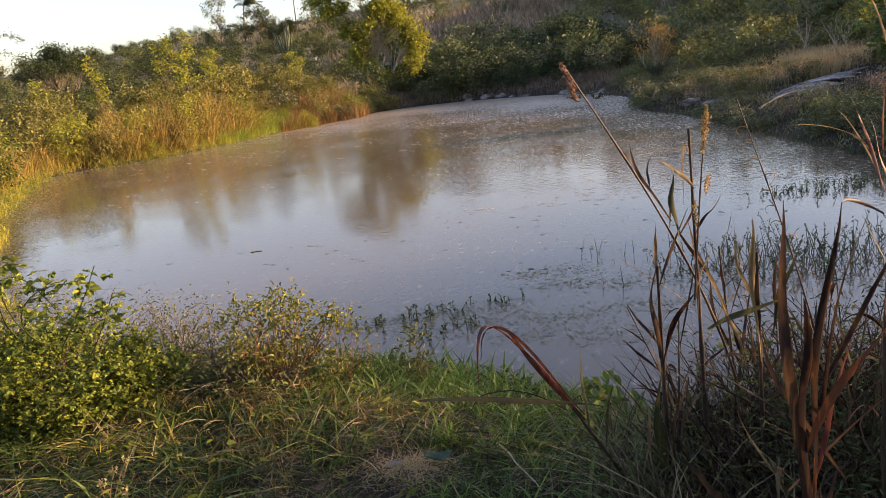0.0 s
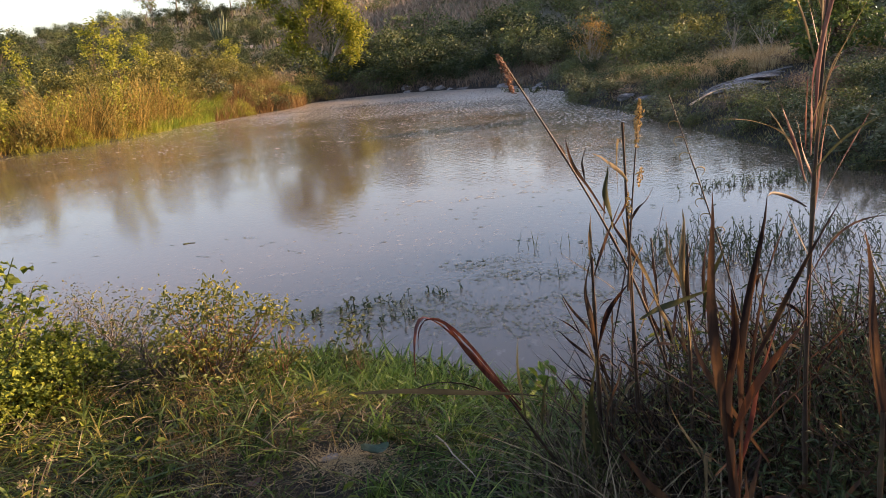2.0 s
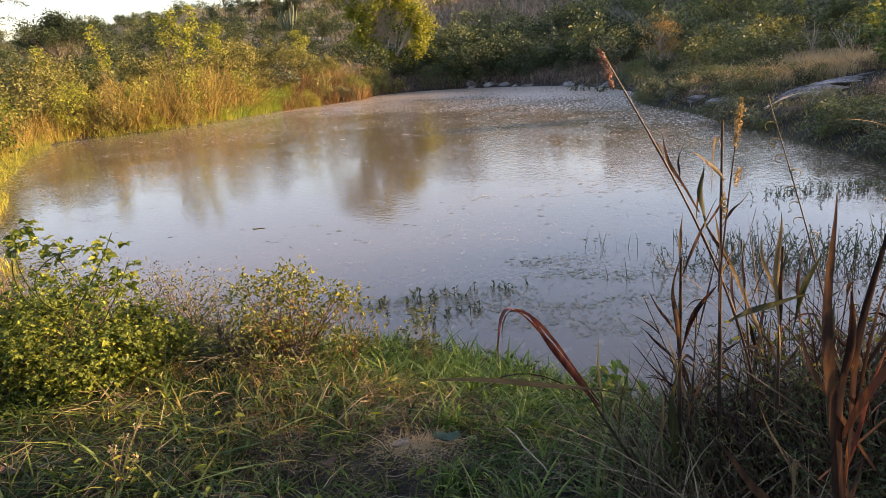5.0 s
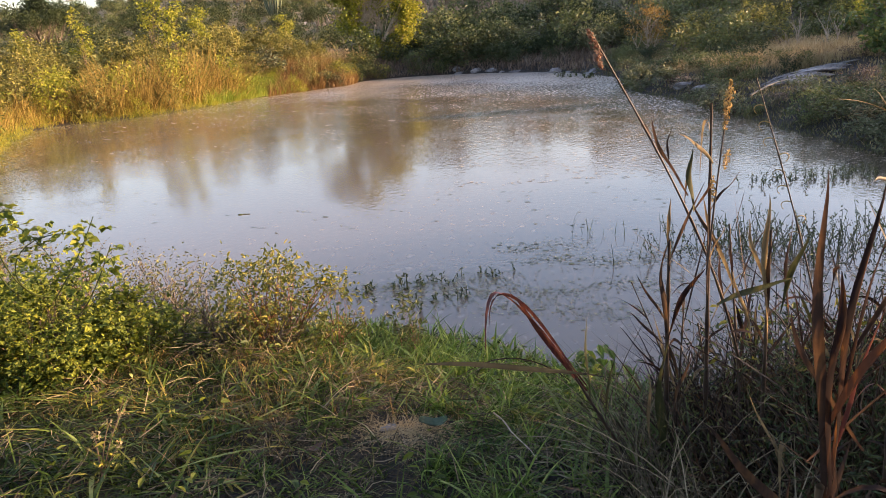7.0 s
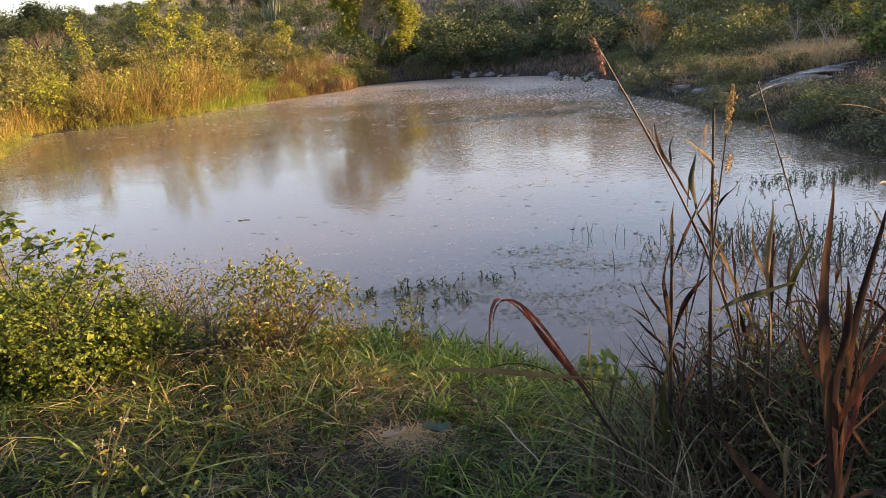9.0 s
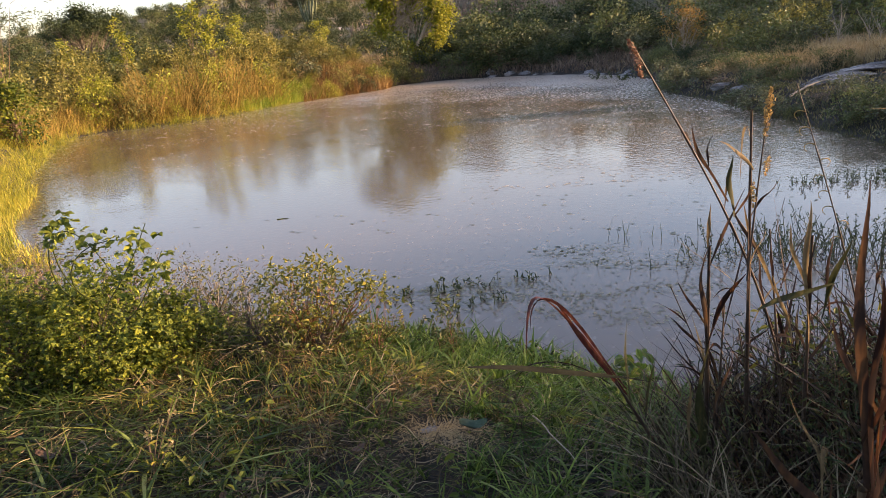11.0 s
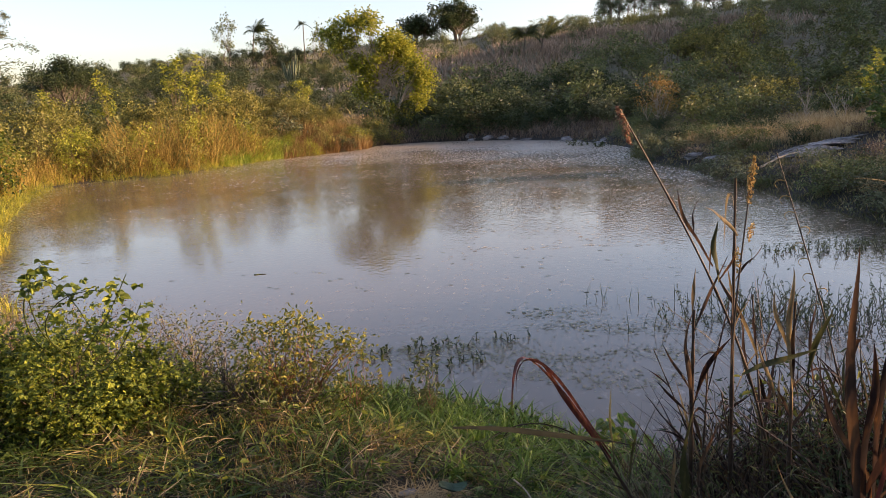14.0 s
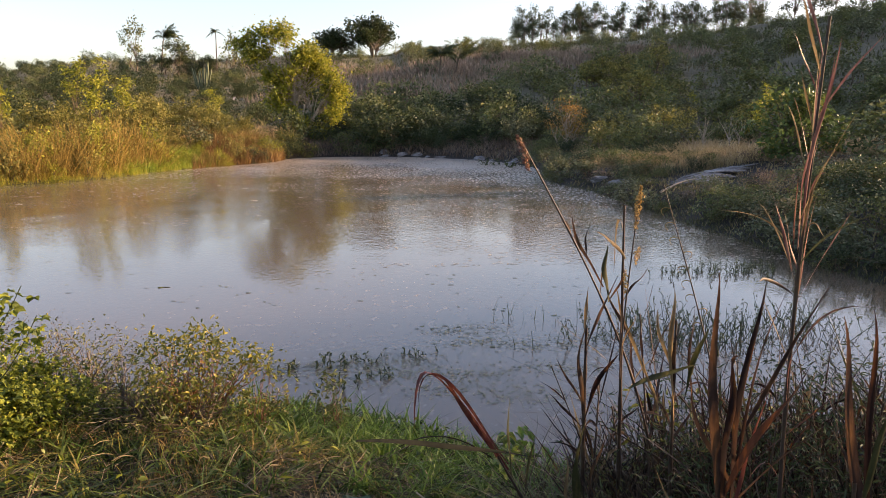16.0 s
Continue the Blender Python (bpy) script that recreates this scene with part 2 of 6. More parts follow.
M_LUSH = foliage("lush_grass", [(0.0, (0.02, 0.045, 0.007)), (0.5, (0.07, 0.13, 0.018)), (0.8, (0.17, 0.23, 0.035)), (1.0, (0.32, 0.33, 0.07))], 0.45, 0.35, 0.4, 2)
M_FRESH_BLADE = foliage("bright_fresh_blades", [(0.0, (0.04, 0.075, 0.014)), (0.5, (0.12, 0.2, 0.03)), (0.85, (0.24, 0.32, 0.06)), (1.0, (0.4, 0.38, 0.12))], 0.45, 0.35, 0.3, 2.5)
M_LONG_GRASS = foliage("long_shaded_grass", [(0.0, (0.02, 0.036, 0.014)), (0.5, (0.085, 0.13, 0.04)), (0.8, (0.19, 0.24, 0.07)), (1.0, (0.4, 0.37, 0.15))], 0.5, 0.3, 0.35, 2.0, gloss=0.15)
M_FLOAT = foliage("floating_scraps", [(0.0, (0.08, 0.085, 0.03)), (0.5, (0.15, 0.145, 0.06)), (1.0, (0.27, 0.25, 0.13))], 0.6, 0.1, 0.3, 2)
M_DUCKWEED = foliage("duckweed", [(0.0, (0.10, 0.12, 0.03)), (0.5, (0.2, 0.21, 0.06)), (1.0, (0.34, 0.3, 0.12))], 0.6, 0.1, 0.3, 1.5)
M_SCUM = foliage("pale_scum", [(0.0, (0.2, 0.165, 0.12)), (0.5, (0.34, 0.29, 0.215)), (1.0, (0.5, 0.44, 0.33))], 0.9, 0.05, 0.4, 0.4)
M_RED_TWIG = rough_matter("reddish_twig", [(0.3, (0.14, 0.06, 0.03)), (0.7, (0.32, 0.16, 0.08))], 12, 0.7, 0.2)
M_CACTUS = rough_matter("cactus_skin", [(0.3, (0.05, 0.07, 0.035)), (0.7, (0.13, 0.15, 0.08))], 3, 0.7, 0.3, 20)
M_DEAD_LEAF = rough_matter("dead_brown_leaf", [(0.3, (0.045, 0.024, 0.015)), (0.7, (0.13, 0.075, 0.045))], 20, 0.7, 0.4)
M_TEAL = rough_matter("blue_green_leaf", [(0.3, (0.02, 0.045, 0.022)), (0.7, (0.06, 0.1, 0.05))], 15, 0.6, 0.4)
M_PALE_HEAD = foliage("pale_fluff", [(0.0, (0.2, 0.14, 0.06)), (0.5, (0.36, 0.27, 0.13)), (1.0, (0.5, 0.42, 0.26))], 0.8, 0.3, 0.2, 4)


def water_material():
    m, n, l, b = nodes_of("murky_pond_water")
    g = n.new("ShaderNodeNewGeometry")
    mp = n.new("ShaderNodeMapping")
    mp.inputs["Scale"].default_value = (1.5, 1.0, 1.0)
    l.new(g.outputs["Position"], mp.inputs[0])
    big = n.new("ShaderNodeTexNoise")
    big.inputs["Scale"].default_value, big.inputs["Detail"].default_value = 0.16, 3
    rip = n.new("ShaderNodeTexNoise")
    rip.inputs["Scale"].default_value, rip.inputs["Detail"].default_value = 9.0, 4
    l.new(mp.outputs[0], big.inputs["Vector"])
    l.new(mp.outputs[0], rip.inputs["Vector"])
    # wind reaches the middle and far water; the near water lies still
    sep = n.new("ShaderNodeSeparateXYZ")
    l.new(g.outputs["Position"], sep.inputs[0])
    far = n.new("ShaderNodeMapRange")
    far.inputs[1].default_value, far.inputs[2].default_value = 4.5, 19.0
    far.inputs[3].default_value, far.inputs[4].default_value = 0.03, 0.26
    # stronger to the right, where the bank lets the breeze through
    wind = n.new("ShaderNodeMath")
    wind.operation = "MULTIPLY_ADD"
    wind.inputs[1].default_value = 0.15
    l.new(sep.outputs[0], wind.inputs[0])
    l.new(sep.outputs[1], wind.inputs[2])
    l.new(wind.outputs[0], far.inputs[0])
    bp = n.new("ShaderNodeBump")
    bp.inputs["Distance"].default_value = 0.02
    # gusts leave calm and ruffled patches
    gust = n.new("ShaderNodeTexNoise")
    gust.inputs["Scale"].default_value, gust.inputs["Detail"].default_value = 0.45, 2
    l.new(mp.outputs[0], gust.inputs["Vector"])
    gr = n.new("ShaderNodeMapRange")
    gr.inputs[1].default_value, gr.inputs[2].default_value = 0.35, 0.62
    gr.inputs[3].default_value, gr.inputs[4].default_value = 0.45, 1.25
    l.new(gust.outputs[0], gr.inputs[0])
    gx = n.new("ShaderNodeMath")
    gx.operation = "MULTIPLY"
    l.new(far.outputs[0], gx.inputs[0])
    l.new(gr.outputs[0], gx.inputs[1])
    l.new(gx.outputs[0], bp.inputs["Strength"])
    l.new(rip.outputs[0], bp.inputs["Height"])
    l.new(bp.outputs[0], b.inputs["Normal"])
    # floating pollen and scum, thicker at the far end
    sc = n.new("ShaderNodeTexNoise")
    sc.inputs["Scale"].default_value, sc.inputs["Detail"].default_value = 7.0, 4
    l.new(mp.outputs[0], sc.inputs["Vector"])
    add = n.new("ShaderNodeMath")
    add.operation = "MULTIPLY_ADD"
    add.inputs[1].default_value = 0.35
    l.new(big.outputs[0], add.inputs[0])
    l.new(sc.outputs[0], add.inputs[2])
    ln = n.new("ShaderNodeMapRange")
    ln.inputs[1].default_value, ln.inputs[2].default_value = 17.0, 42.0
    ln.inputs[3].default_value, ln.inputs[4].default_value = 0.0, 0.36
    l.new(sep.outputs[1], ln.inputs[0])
    # the breeze packs it against the shaded bank
    rx = n.new("ShaderNodeMapRange")
    rx.inputs[1].default_value, rx.inputs[2].default_value = 0.5, 6.0
    rx.inputs[3].default_value, rx.inputs[4].default_value = 0.0, 0.09
    l.new(sep.outputs[0], rx.inputs[0])
    ry = n.new("ShaderNodeMapRange")
    ry.inputs[1].default_value, ry.inputs[2].default_value = 8.0, 15.0
    l.new(sep.outputs[1], ry.inputs[0])
    rm = n.new("ShaderNodeMath")
    rm.operation = "MULTIPLY"
    l.new(rx.outputs[0], rm.inputs[0])
    l.new(ry.outputs[0], rm.inputs[1])
    ad1 = n.new("ShaderNodeMath")
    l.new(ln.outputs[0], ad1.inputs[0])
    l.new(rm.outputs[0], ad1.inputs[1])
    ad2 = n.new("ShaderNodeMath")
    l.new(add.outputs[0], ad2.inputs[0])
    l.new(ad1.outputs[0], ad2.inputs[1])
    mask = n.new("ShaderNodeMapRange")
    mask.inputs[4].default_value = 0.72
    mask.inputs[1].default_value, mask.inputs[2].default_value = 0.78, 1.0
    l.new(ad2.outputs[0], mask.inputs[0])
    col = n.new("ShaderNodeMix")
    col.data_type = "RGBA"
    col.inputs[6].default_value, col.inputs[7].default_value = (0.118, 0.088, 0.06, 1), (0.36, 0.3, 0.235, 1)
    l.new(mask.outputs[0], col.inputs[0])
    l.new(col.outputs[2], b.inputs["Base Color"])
    rg = n.new("ShaderNodeMapRange")
    rg.inputs[3].default_value, rg.inputs[4].default_value = 0.04, 0.45
    l.new(mask.outputs[0], rg.inputs[0])
    l.new(rg.outputs[0], b.inputs["Roughness"])
    b.inputs["IOR"].default_value = 1.45
    return m


M_WATER = water_material()

# ---- helpers for meshes ----
UP = np.array((0.0, 0.0, 1.0))


def mesh(name, verts, faces, material, parent=None, label="", smooth=False):
    me = bpy.data.meshes.new(name)
    faces = faces if isinstance(faces, list) else faces.tolist()
    me.from_pydata(np.asarray(verts).tolist(), [], faces)
    me.materials.append(material)
    if smooth:
        me.polygons.foreach_set("use_smooth", np.ones(len(me.polygons), dtype=bool))
    me.update()
    ob = new(name, me)
    if parent is not None:
        ob.parent = parent
    if label:
        ob["label"] = label
    return ob


def joined(pieces):
    vs, fs, k = [], [], 0
    for v, f in pieces:
        vs.append(np.asarray(v))
        fs += (np.asarray(f) + k).tolist()
        k += len(v)
    return np.concatenate(vs), fs


def unit(v):
    return v / np.maximum(np.linalg.norm(v, axis=-1, keepdims=True), 1e-9)


def tubes(paths, radii, sides=5):
    """Tapered round stems: paths N x K x 3, radii N x K."""
    paths, radii = np.asarray(paths, float), np.asarray(radii, float)
    n, k, _ = paths.shape
    tang = unit(np.gradient(paths, axis=1))
    ref = np.where(np.abs(tang[:, :1, 2:3]) > 0.8, np.array((1.0, 0.13, 0)), UP)
    a = unit(np.cross(tang, ref))
    b = np.cross(tang, a)
    ang = np.arange(sides) / sides * 2 * np.pi
    ring = a[:, :, None] * np.cos(ang)[:, None] + b[:, :, None] * np.sin(ang)[:, None]
    v = paths[:, :, None] + ring * radii[:, :, None, None]
    i, j, s = np.meshgrid(np.arange(n), np.arange(k - 1), np.arange(sides), indexing="ij")
    o, t = (i * k + j) * sides, (s + 1) % sides
    f = np.stack((o + s, o + t, o + sides + t, o + sides + s), -1).reshape(-1, 4)
    return v.reshape(-1, 3), f


def blades(base, height, width, heading, bend, droop=0.0, k=4, twist=None):
    """Tapering grass blades; heading in radians, bend and droop as shares of the height."""
    n = len(base)
    s = np.linspace(0, 1, k + 1)[None, :, None]
    d = np.stack((np.cos(heading), np.sin(heading), np.zeros(n)), -1)[:, None]
    h, bd, dr = [np.broadcast_to(np.asarray(q, float), (n,))[:, None, None] for q in (height, bend, droop)]
    mid = base[:, None] + d * h * bd * s ** 1.7 + UP * h * (s - dr * s ** 2.5)
    tw = heading + np.pi / 2 if twist is None else twist
    side = np.stack((np.cos(tw), np.sin(tw), np.zeros(n)), -1)[:, None]
    w = np.broadcast_to(np.asarray(width, float), (n,))[:, None, None] * 0.5 * (1 - s ** 2.2) * (0.55 + 0.9 * s * (1 - s) * 2)
    v = np.stack((mid - side * w, mid + side * w), 2)
    i, j = np.meshgrid(np.arange(n), np.arange(k), indexing="ij")
    o = (i * (k + 1) + j) * 2
    f = np.stack((o, o + 1, o + 3, o + 2), -1).reshape(-1, 4)
    return v.reshape(-1, 3), f


def leaves(centre, length, width, rng, flat=0.5, toward=None, fine=True):
    """Folded pointed leaves, each an island of its own."""
    n = len(centre)
    d = rng.normal(size=(n, 3))
    d[:, 2] *= 1 - flat
    d[:, 2] -= 0.15
    if toward is not None:
        d += toward
    d = unit(d)
    nm = rng.normal(size=(n, 3)) * (1 - flat) + UP * 0.9
    side = unit(np.cross(d, nm))
    up = np.cross(side, d)
    ln = (length * rng.uniform(0.45, 1.4, n))[:, None]
    w = (width * rng.uniform(0.7, 1.25, n))[:, None] * 0.5
    base = centre - d * ln * 0.5
    mid = base + d * ln * 0.45
    if not fine:
        v = np.stack((base, mid - side * w + up * w * 0.35, base + d * ln, mid + side * w + up * w * 0.35), 1)
        o = np.arange(n) * 4
        f = np.concatenate((np.stack((o, o + 2, o + 1), -1), np.stack((o, o + 3, o + 2), -1)))
        return v.reshape(-1, 3), f
    # rounded outline with a keel and a drooping tip
    q1, q2 = base + d * ln * 0.28, base + d * ln * 0.66
    lift = up * w * 0.4
    sag = up * ln * 0.1
    v = np.stack((base, q1 - side * w + lift, q2 - side * w * 0.8 + lift, base + d * ln - sag, q2 + side * w * 0.8 + lift, q1 + side * w + lift), 1)
    o = np.arange(n) * 6
    f = np.concatenate((np.stack((o, o + 3, o + 2, o + 1), -1), np.stack((o, o + 5, o + 4, o + 3), -1)))
    return v.reshape(-1, 3), f


# ---- the lie of the land ----
SHORE = [(-1.2, 6.2), (-0.3, 5.85), (0.45, 5.4), (1.1, 4.8), (2.0, 4.5), (3.4, 4.6), (5.2, 5.4), (6.2, 7.3), (6.26, 9.1), (6.2, 12), (6.2, 17),
         (6.3, 21.8), (5.9, 25.7), (6.9, 30.5), (6.9, 34.6), (6.0, 39.4), (4.4, 42.4), (1.2, 45.6), (-2.4, 46.6), (-4.9, 44.6), (-5.3, 41.2),
         (-7.3, 37.4), (-9.1, 33.6), (-10.0, 29.6), (-11.4, 27.4), (-13.2, 26.0), (-12.65, 22.6), (-9.4, 15.5), (-7.9, 12.7), (-6.8, 10.4),
         (-5.4, 8.6), (-3.8, 7.5), (-2.3, 6.7)]


def rounded(loop, steps=4):
    q = np.array(loop)
    p0, p2, p3 = np.roll(q, 1, 0), np.roll(q, -1, 0), np.roll(q, -2, 0)
    out = []
    for s in np.arange(steps) / steps:
        out.append(0.5 * (2 * q + (p2 - p0) * s + (2 * p0 - 5 * q + 4 * p2 - p3) * s ** 2 + (3 * q - p0 - 3 * p2 + p3) * s ** 3))
    return np.stack(out, 1).reshape(-1, 2)


RIM = rounded(SHORE)


def from_shore(x, y):
    """Signed distance to the pond's edge: below 0 in the water."""
    x, y = np.asarray(x, float), np.asarray(y, float)
    best = np.full(x.shape, 1e9)
    inside = np.zeros(x.shape, bool)
    for (ax, ay), (bx, by) in zip(RIM, np.roll(RIM, -1, 0)):
        dx, dy = bx - ax, by - ay
        t = np.clip(((x - ax) * dx + (y - ay) * dy) / (dx * dx + dy * dy), 0, 1)
        best = np.minimum(best, (x - ax - t * dx) ** 2 + (y - ay - t * dy) ** 2)
        if abs(dy) > 1e-9:
            inside ^= ((ay > y) != (by > y)) & (x < ax + (y - ay) / dy * dx)
    return np.where(inside, -1, 1) * np.sqrt(best)


def smooth(a):
    a = np.clip(a, 0, 1)
    return a * a * (3 - 2 * a)


# bearing (degrees from straight ahead, to the right), where the hill begins, its slope, its top
# bearings 46 to 108 lie out of view, heights set to block the sun
HILL = np.array([(-180, 10, 0.06, 4), (-120, 20, 0.03, 3), (-70, 30, 0.02, 2), (-45, 55, 0.04, 3), (-30, 52, 0.09, 9), (-20, 52, 0.127, 14.6), (-8, 52, 0.130, 18.0), (0, 52, 0.142, 21), (15, 48, 0.15, 24),
                 (28, 42, 0.160, 26), (38, 34, 0.174, 28), (46, 28, 0.28, 42), (53, 26, 0.24, 20), (60, 24, 0.28, 20), (74, 18, 0.275, 15), (85, 13.5, 0.372, 15.3), (108, 12, 0.366, 15),
                 (150, 10, 0.16, 8), (180, 10, 0.06, 4)])


def wave(x, y, scale, seed):
    """Cheap smooth roughness, about -1 to 1."""
    r = np.random.RandomState(seed)
    z = np.zeros(np.shape(x))
    for _ in range(7):
        a, ph, q = r.uniform(0, 2 * np.pi), r.uniform(0, 6.3), r.uniform(0.6, 1.7)
        z = z + np.sin((x * np.cos(a) + y * np.sin(a)) * q / scale * 6.28 + ph)
    return z / 3.5


def land(x, y):
    x, y = np.asarray(x, float), np.asarray(y, float)
    sd = from_shore(x, y)
    d, az = np.hypot(x, y), np.degrees(np.arctan2(x, y))
    d0, sl, top = [np.interp(az, HILL[:, 0], HILL[:, i]) for i in (1, 2, 3)]
    rise = np.maximum(d - d0, 0)
    hill = sl * (np.sqrt(rise ** 2 + 36) - 6)
    hill = hill / (1 + (hill / top) ** 6) ** (1 / 6)
    right = smooth((x - 3.5) / 2.5) * smooth((y - 7) / 5)
    far = smooth((y - 36) / 6) * (1 - right * 0.3)
    left = smooth((-3.0 - x) / 3)
    lip = 0.30 * smooth(sd / 1.3) + 0.012 * np.clip(sd, 0, 10)
    bank = lip + right * (0.25 * smooth(sd / 4) + 0.05 * np.clip(sd - 3, 0, 12)) + left * 0.35 * smooth(sd / 4) + far * 0.6 * smooth(sd / 5)
    # the last term adds bumps on the unseen ridge to dapple the sunlight
    rough = 0.03 * wave(x, y, 1.4, 3) + 0.09 * wave(x, y, 6, 4) * smooth(sd / 3) * smooth((d - 8) / 8) + 0.5 * wave(x, y, 40, 5) * smooth((d - 60) / 60) + 0.5 * wave(x, y, 4, 6) * smooth((x - 25) / 10) * smooth((30 - y) / 10)
    up = bank + hill + rough * smooth((sd + 0.1) / 0.8)
    bed = np.maximum(sd * 0.35, -1.2)
    return np.where(sd > 0, up, bed)


def on_land(x, y):
    return np.stack((x, y, land(x, y)), -1)


def ground_sheet():
    rad = 0.4 * (1900 / 0.4) ** (np.arange(300) / 299)
    nang = 420
    # finer spokes where the pond lies
    u = np.arange(nang) / nang * 2 * np.pi
    ang = u - 0.62 * np.sin(u)
    r, a = np.meshgrid(rad, ang, indexing="ij")
    x, y = r * np.sin(a), r * np.cos(a)
    z = land(x, y)
    v = np.stack((x, y, z), -1).reshape(-1, 3)
    i, j = np.meshgrid(np.arange(299), np.arange(nang), indexing="ij")
    t = (j + 1) % nang
    f = np.stack((i * nang + j, i * nang + t, (i + 1) * nang + t, (i + 1) * nang + j), -1).reshape(-1, 4)
    c = len(v)
    v = np.concatenate((v, [(0, 0, float(land(0.0, 0.0)))]))
    cap = np.stack((np.full(nang, c), (np.arange(nang) + 1) % nang, np.arange(nang)), -1)
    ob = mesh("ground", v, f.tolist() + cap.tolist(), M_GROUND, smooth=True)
    return tagged(ob, "grassy brown earth rising into a scrubby hill", "ground", kind="structure")


ground_sheet()
wx = np.array([(-16, 2.5), (10, 2.5), (10, 49), (-16, 49)])
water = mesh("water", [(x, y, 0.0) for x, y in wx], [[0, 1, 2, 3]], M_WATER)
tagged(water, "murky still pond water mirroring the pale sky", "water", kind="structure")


# ---- plants ----
def trefoils(centre, length, width, rng, flat=0.5, toward=None, fine=True):
    """Leaves of three pointed leaflets spreading from one stalk."""
    n = len(centre)
    d = rng.normal(size=(n, 3)) * (1, 1, 1 - flat) - (0, 0, 0.1)
    d = unit(d + (0 if toward is None else toward))
    nm = rng.normal(size=(n, 3)) * 0.45 + UP
    side = unit(np.cross(d, nm))
    up = np.cross(side, d)
    ln = length * rng.uniform(0.5, 1.3, n)[:, None]
    vs = []
    for turn, share in ((-1.0, 0.8), (0.0, 1.0), (1.0, 0.8)):
        a = d * math.cos(turn) + side * math.sin(turn)
        b = side * math.cos(turn) - d * math.sin(turn)
        w, L = ln * share * width / length * 0.5, ln * share
        sag = up * L * rng.uniform(0.02, 0.3, (n, 1))
        lift = up * w * 0.3
        root = centre + a * L * 0.12
        vs.append(np.stack((root, root + a * L * 0.25 - b * w + lift, root + a * L * 0.62 - b * w * 0.85 + lift, root + a * L * 0.95 - sag, root + a * L * 0.62 + b * w * 0.85 + lift, root + a * L * 0.25 + b * w + lift), 1))
    v = np.stack(vs, 1).reshape(-1, 3)
    o = np.arange(n * 3) * 6
    f = np.concatenate((np.stack((o, o + 3, o + 2, o + 1), -1), np.stack((o, o + 5, o + 4, o + 3), -1)))
    return v, f


def plant(name, seed, h, r, clumps, per, leaf, m_leaf, m_wood, low=0.3, trunk=0.03, flat=0.4, stems=3, clump_r=0.22, fine=True, lobes=None, parts=("stem", "foliage"), top_heavy=0.0, lobed=False):
    """A shrub or tree standing at the origin: stems that fork towards clumps of leaves.
    h, r: height and crown radius; low: where the crown begins, as a share of h; lobes: (x, y, z, radius) of a crown of several masses."""
    rng = np.random.RandomState(seed)
    root = new(name)
    c = []
    lump = rng.uniform(0, 6.28, 4)
    if lobes:
        q = np.array(lobes)
        pick = rng.choice(len(q), clumps, p=q[:, 3] ** 2 / (q[:, 3] ** 2).sum())
        c = q[pick, :3] + unit(rng.normal(size=(clumps, 3))) * (q[pick, 3] * rng.uniform(0.35, 1, clumps))[:, None]
    else:
        while len(c) < clumps:
            a, u, q = rng.uniform(0, 6.28), rng.uniform(0, 1), rng.uniform(0.25, 1) ** 0.6
            z = low + (1 - low) * u
            prof = max(0.15, math.sqrt(max(0, 1 - (2 * u - 0.85 - top_heavy) ** 2 / 1.4)))
            edge = 1 + 0.3 * math.sin(2 * a + lump[0]) + 0.22 * math.sin(3 * a + lump[1] + 4 * u) + 0.15 * math.sin(7 * u + lump[2])
            c.append((math.cos(a) * r * q * prof * edge, math.sin(a) * r * q * prof * edge, h * z * (1 + 0.1 * math.sin(3 * a + lump[3]))))
        c = np.array(c)
    hubs = c[rng.choice(len(c), min(stems, len(c)), replace=False)] * (0.55, 0.55, 0.62)
    s = np.linspace(0, 1, 6)[None, :, None]
    foot = np.concatenate((rng.normal(size=(len(hubs), 2)) * trunk * (2.5 if stems > 2 else 0.5), np.full((len(hubs), 1), -0.15)), 1)
    sway = rng.normal(size=(len(hubs), 1, 3)) * (0.06 * h) * np.array((1, 1, 0.2))
    main = foot[:, None] * (1 - s) + hubs[:, None] * s + sway * np.sin(s * np.pi)
    near = np.argmin(((c[:, None] - hubs[None]) ** 2).sum(-1), 1)
    st = rng.uniform(0.45, 1.0, len(c))
    start = np.stack([main[k][min(5, int(round(q * 5)))] for k, q in zip(near, st)])
    bow = rng.normal(size=(len(c), 1, 3)) * 0.07 * r
    twig = start[:, None] * (1 - s) + c[:, None] * s + bow * np.sin(s * np.pi)
    tr = np.linspace(1, 0.45, 6)[None] * trunk * rng.uniform(0.7, 1.2, (len(hubs), 1))
    br = np.linspace(0.38, 0.08, 6)[None] * trunk * rng.uniform(0.6, 1.1, (len(c), 1))
    if not fine:
        main, twig, tr, br = main[:, ::2], twig[:, [0, 3, 5]], tr[:, ::2], br[:, [0, 3, 5]]
    v, f = joined([tubes(main, tr, 7 if fine else 4), tubes(twig, br, 5 if fine else 3)])
    wood = mesh(parts[0], v, f, m_wood, root, smooth=True)
    if parts[0] == "stem":
        tagged(wood, kind="stuff")
    k = np.repeat(np.arange(len(c)), per)
    off = rng.normal(size=(len(k), 3)) * clump_r * r * np.array((1, 1, 0.75))
    v, f = (trefoils if lobed else leaves)(c[k] + off, leaf[0], leaf[1], rng, flat, toward=unit(off) * 0.8, fine=fine)
    mesh(parts[1], v, f, m_leaf, root)
    return root


def settle(ob, x, y, turn=0.0, label="", category="", group="", sink=0.02):
    ob.matrix_world = pose(x, y, float(land(x, y)) - sink, 0, 0, turn)
    return tagged(ob, label, category, group)


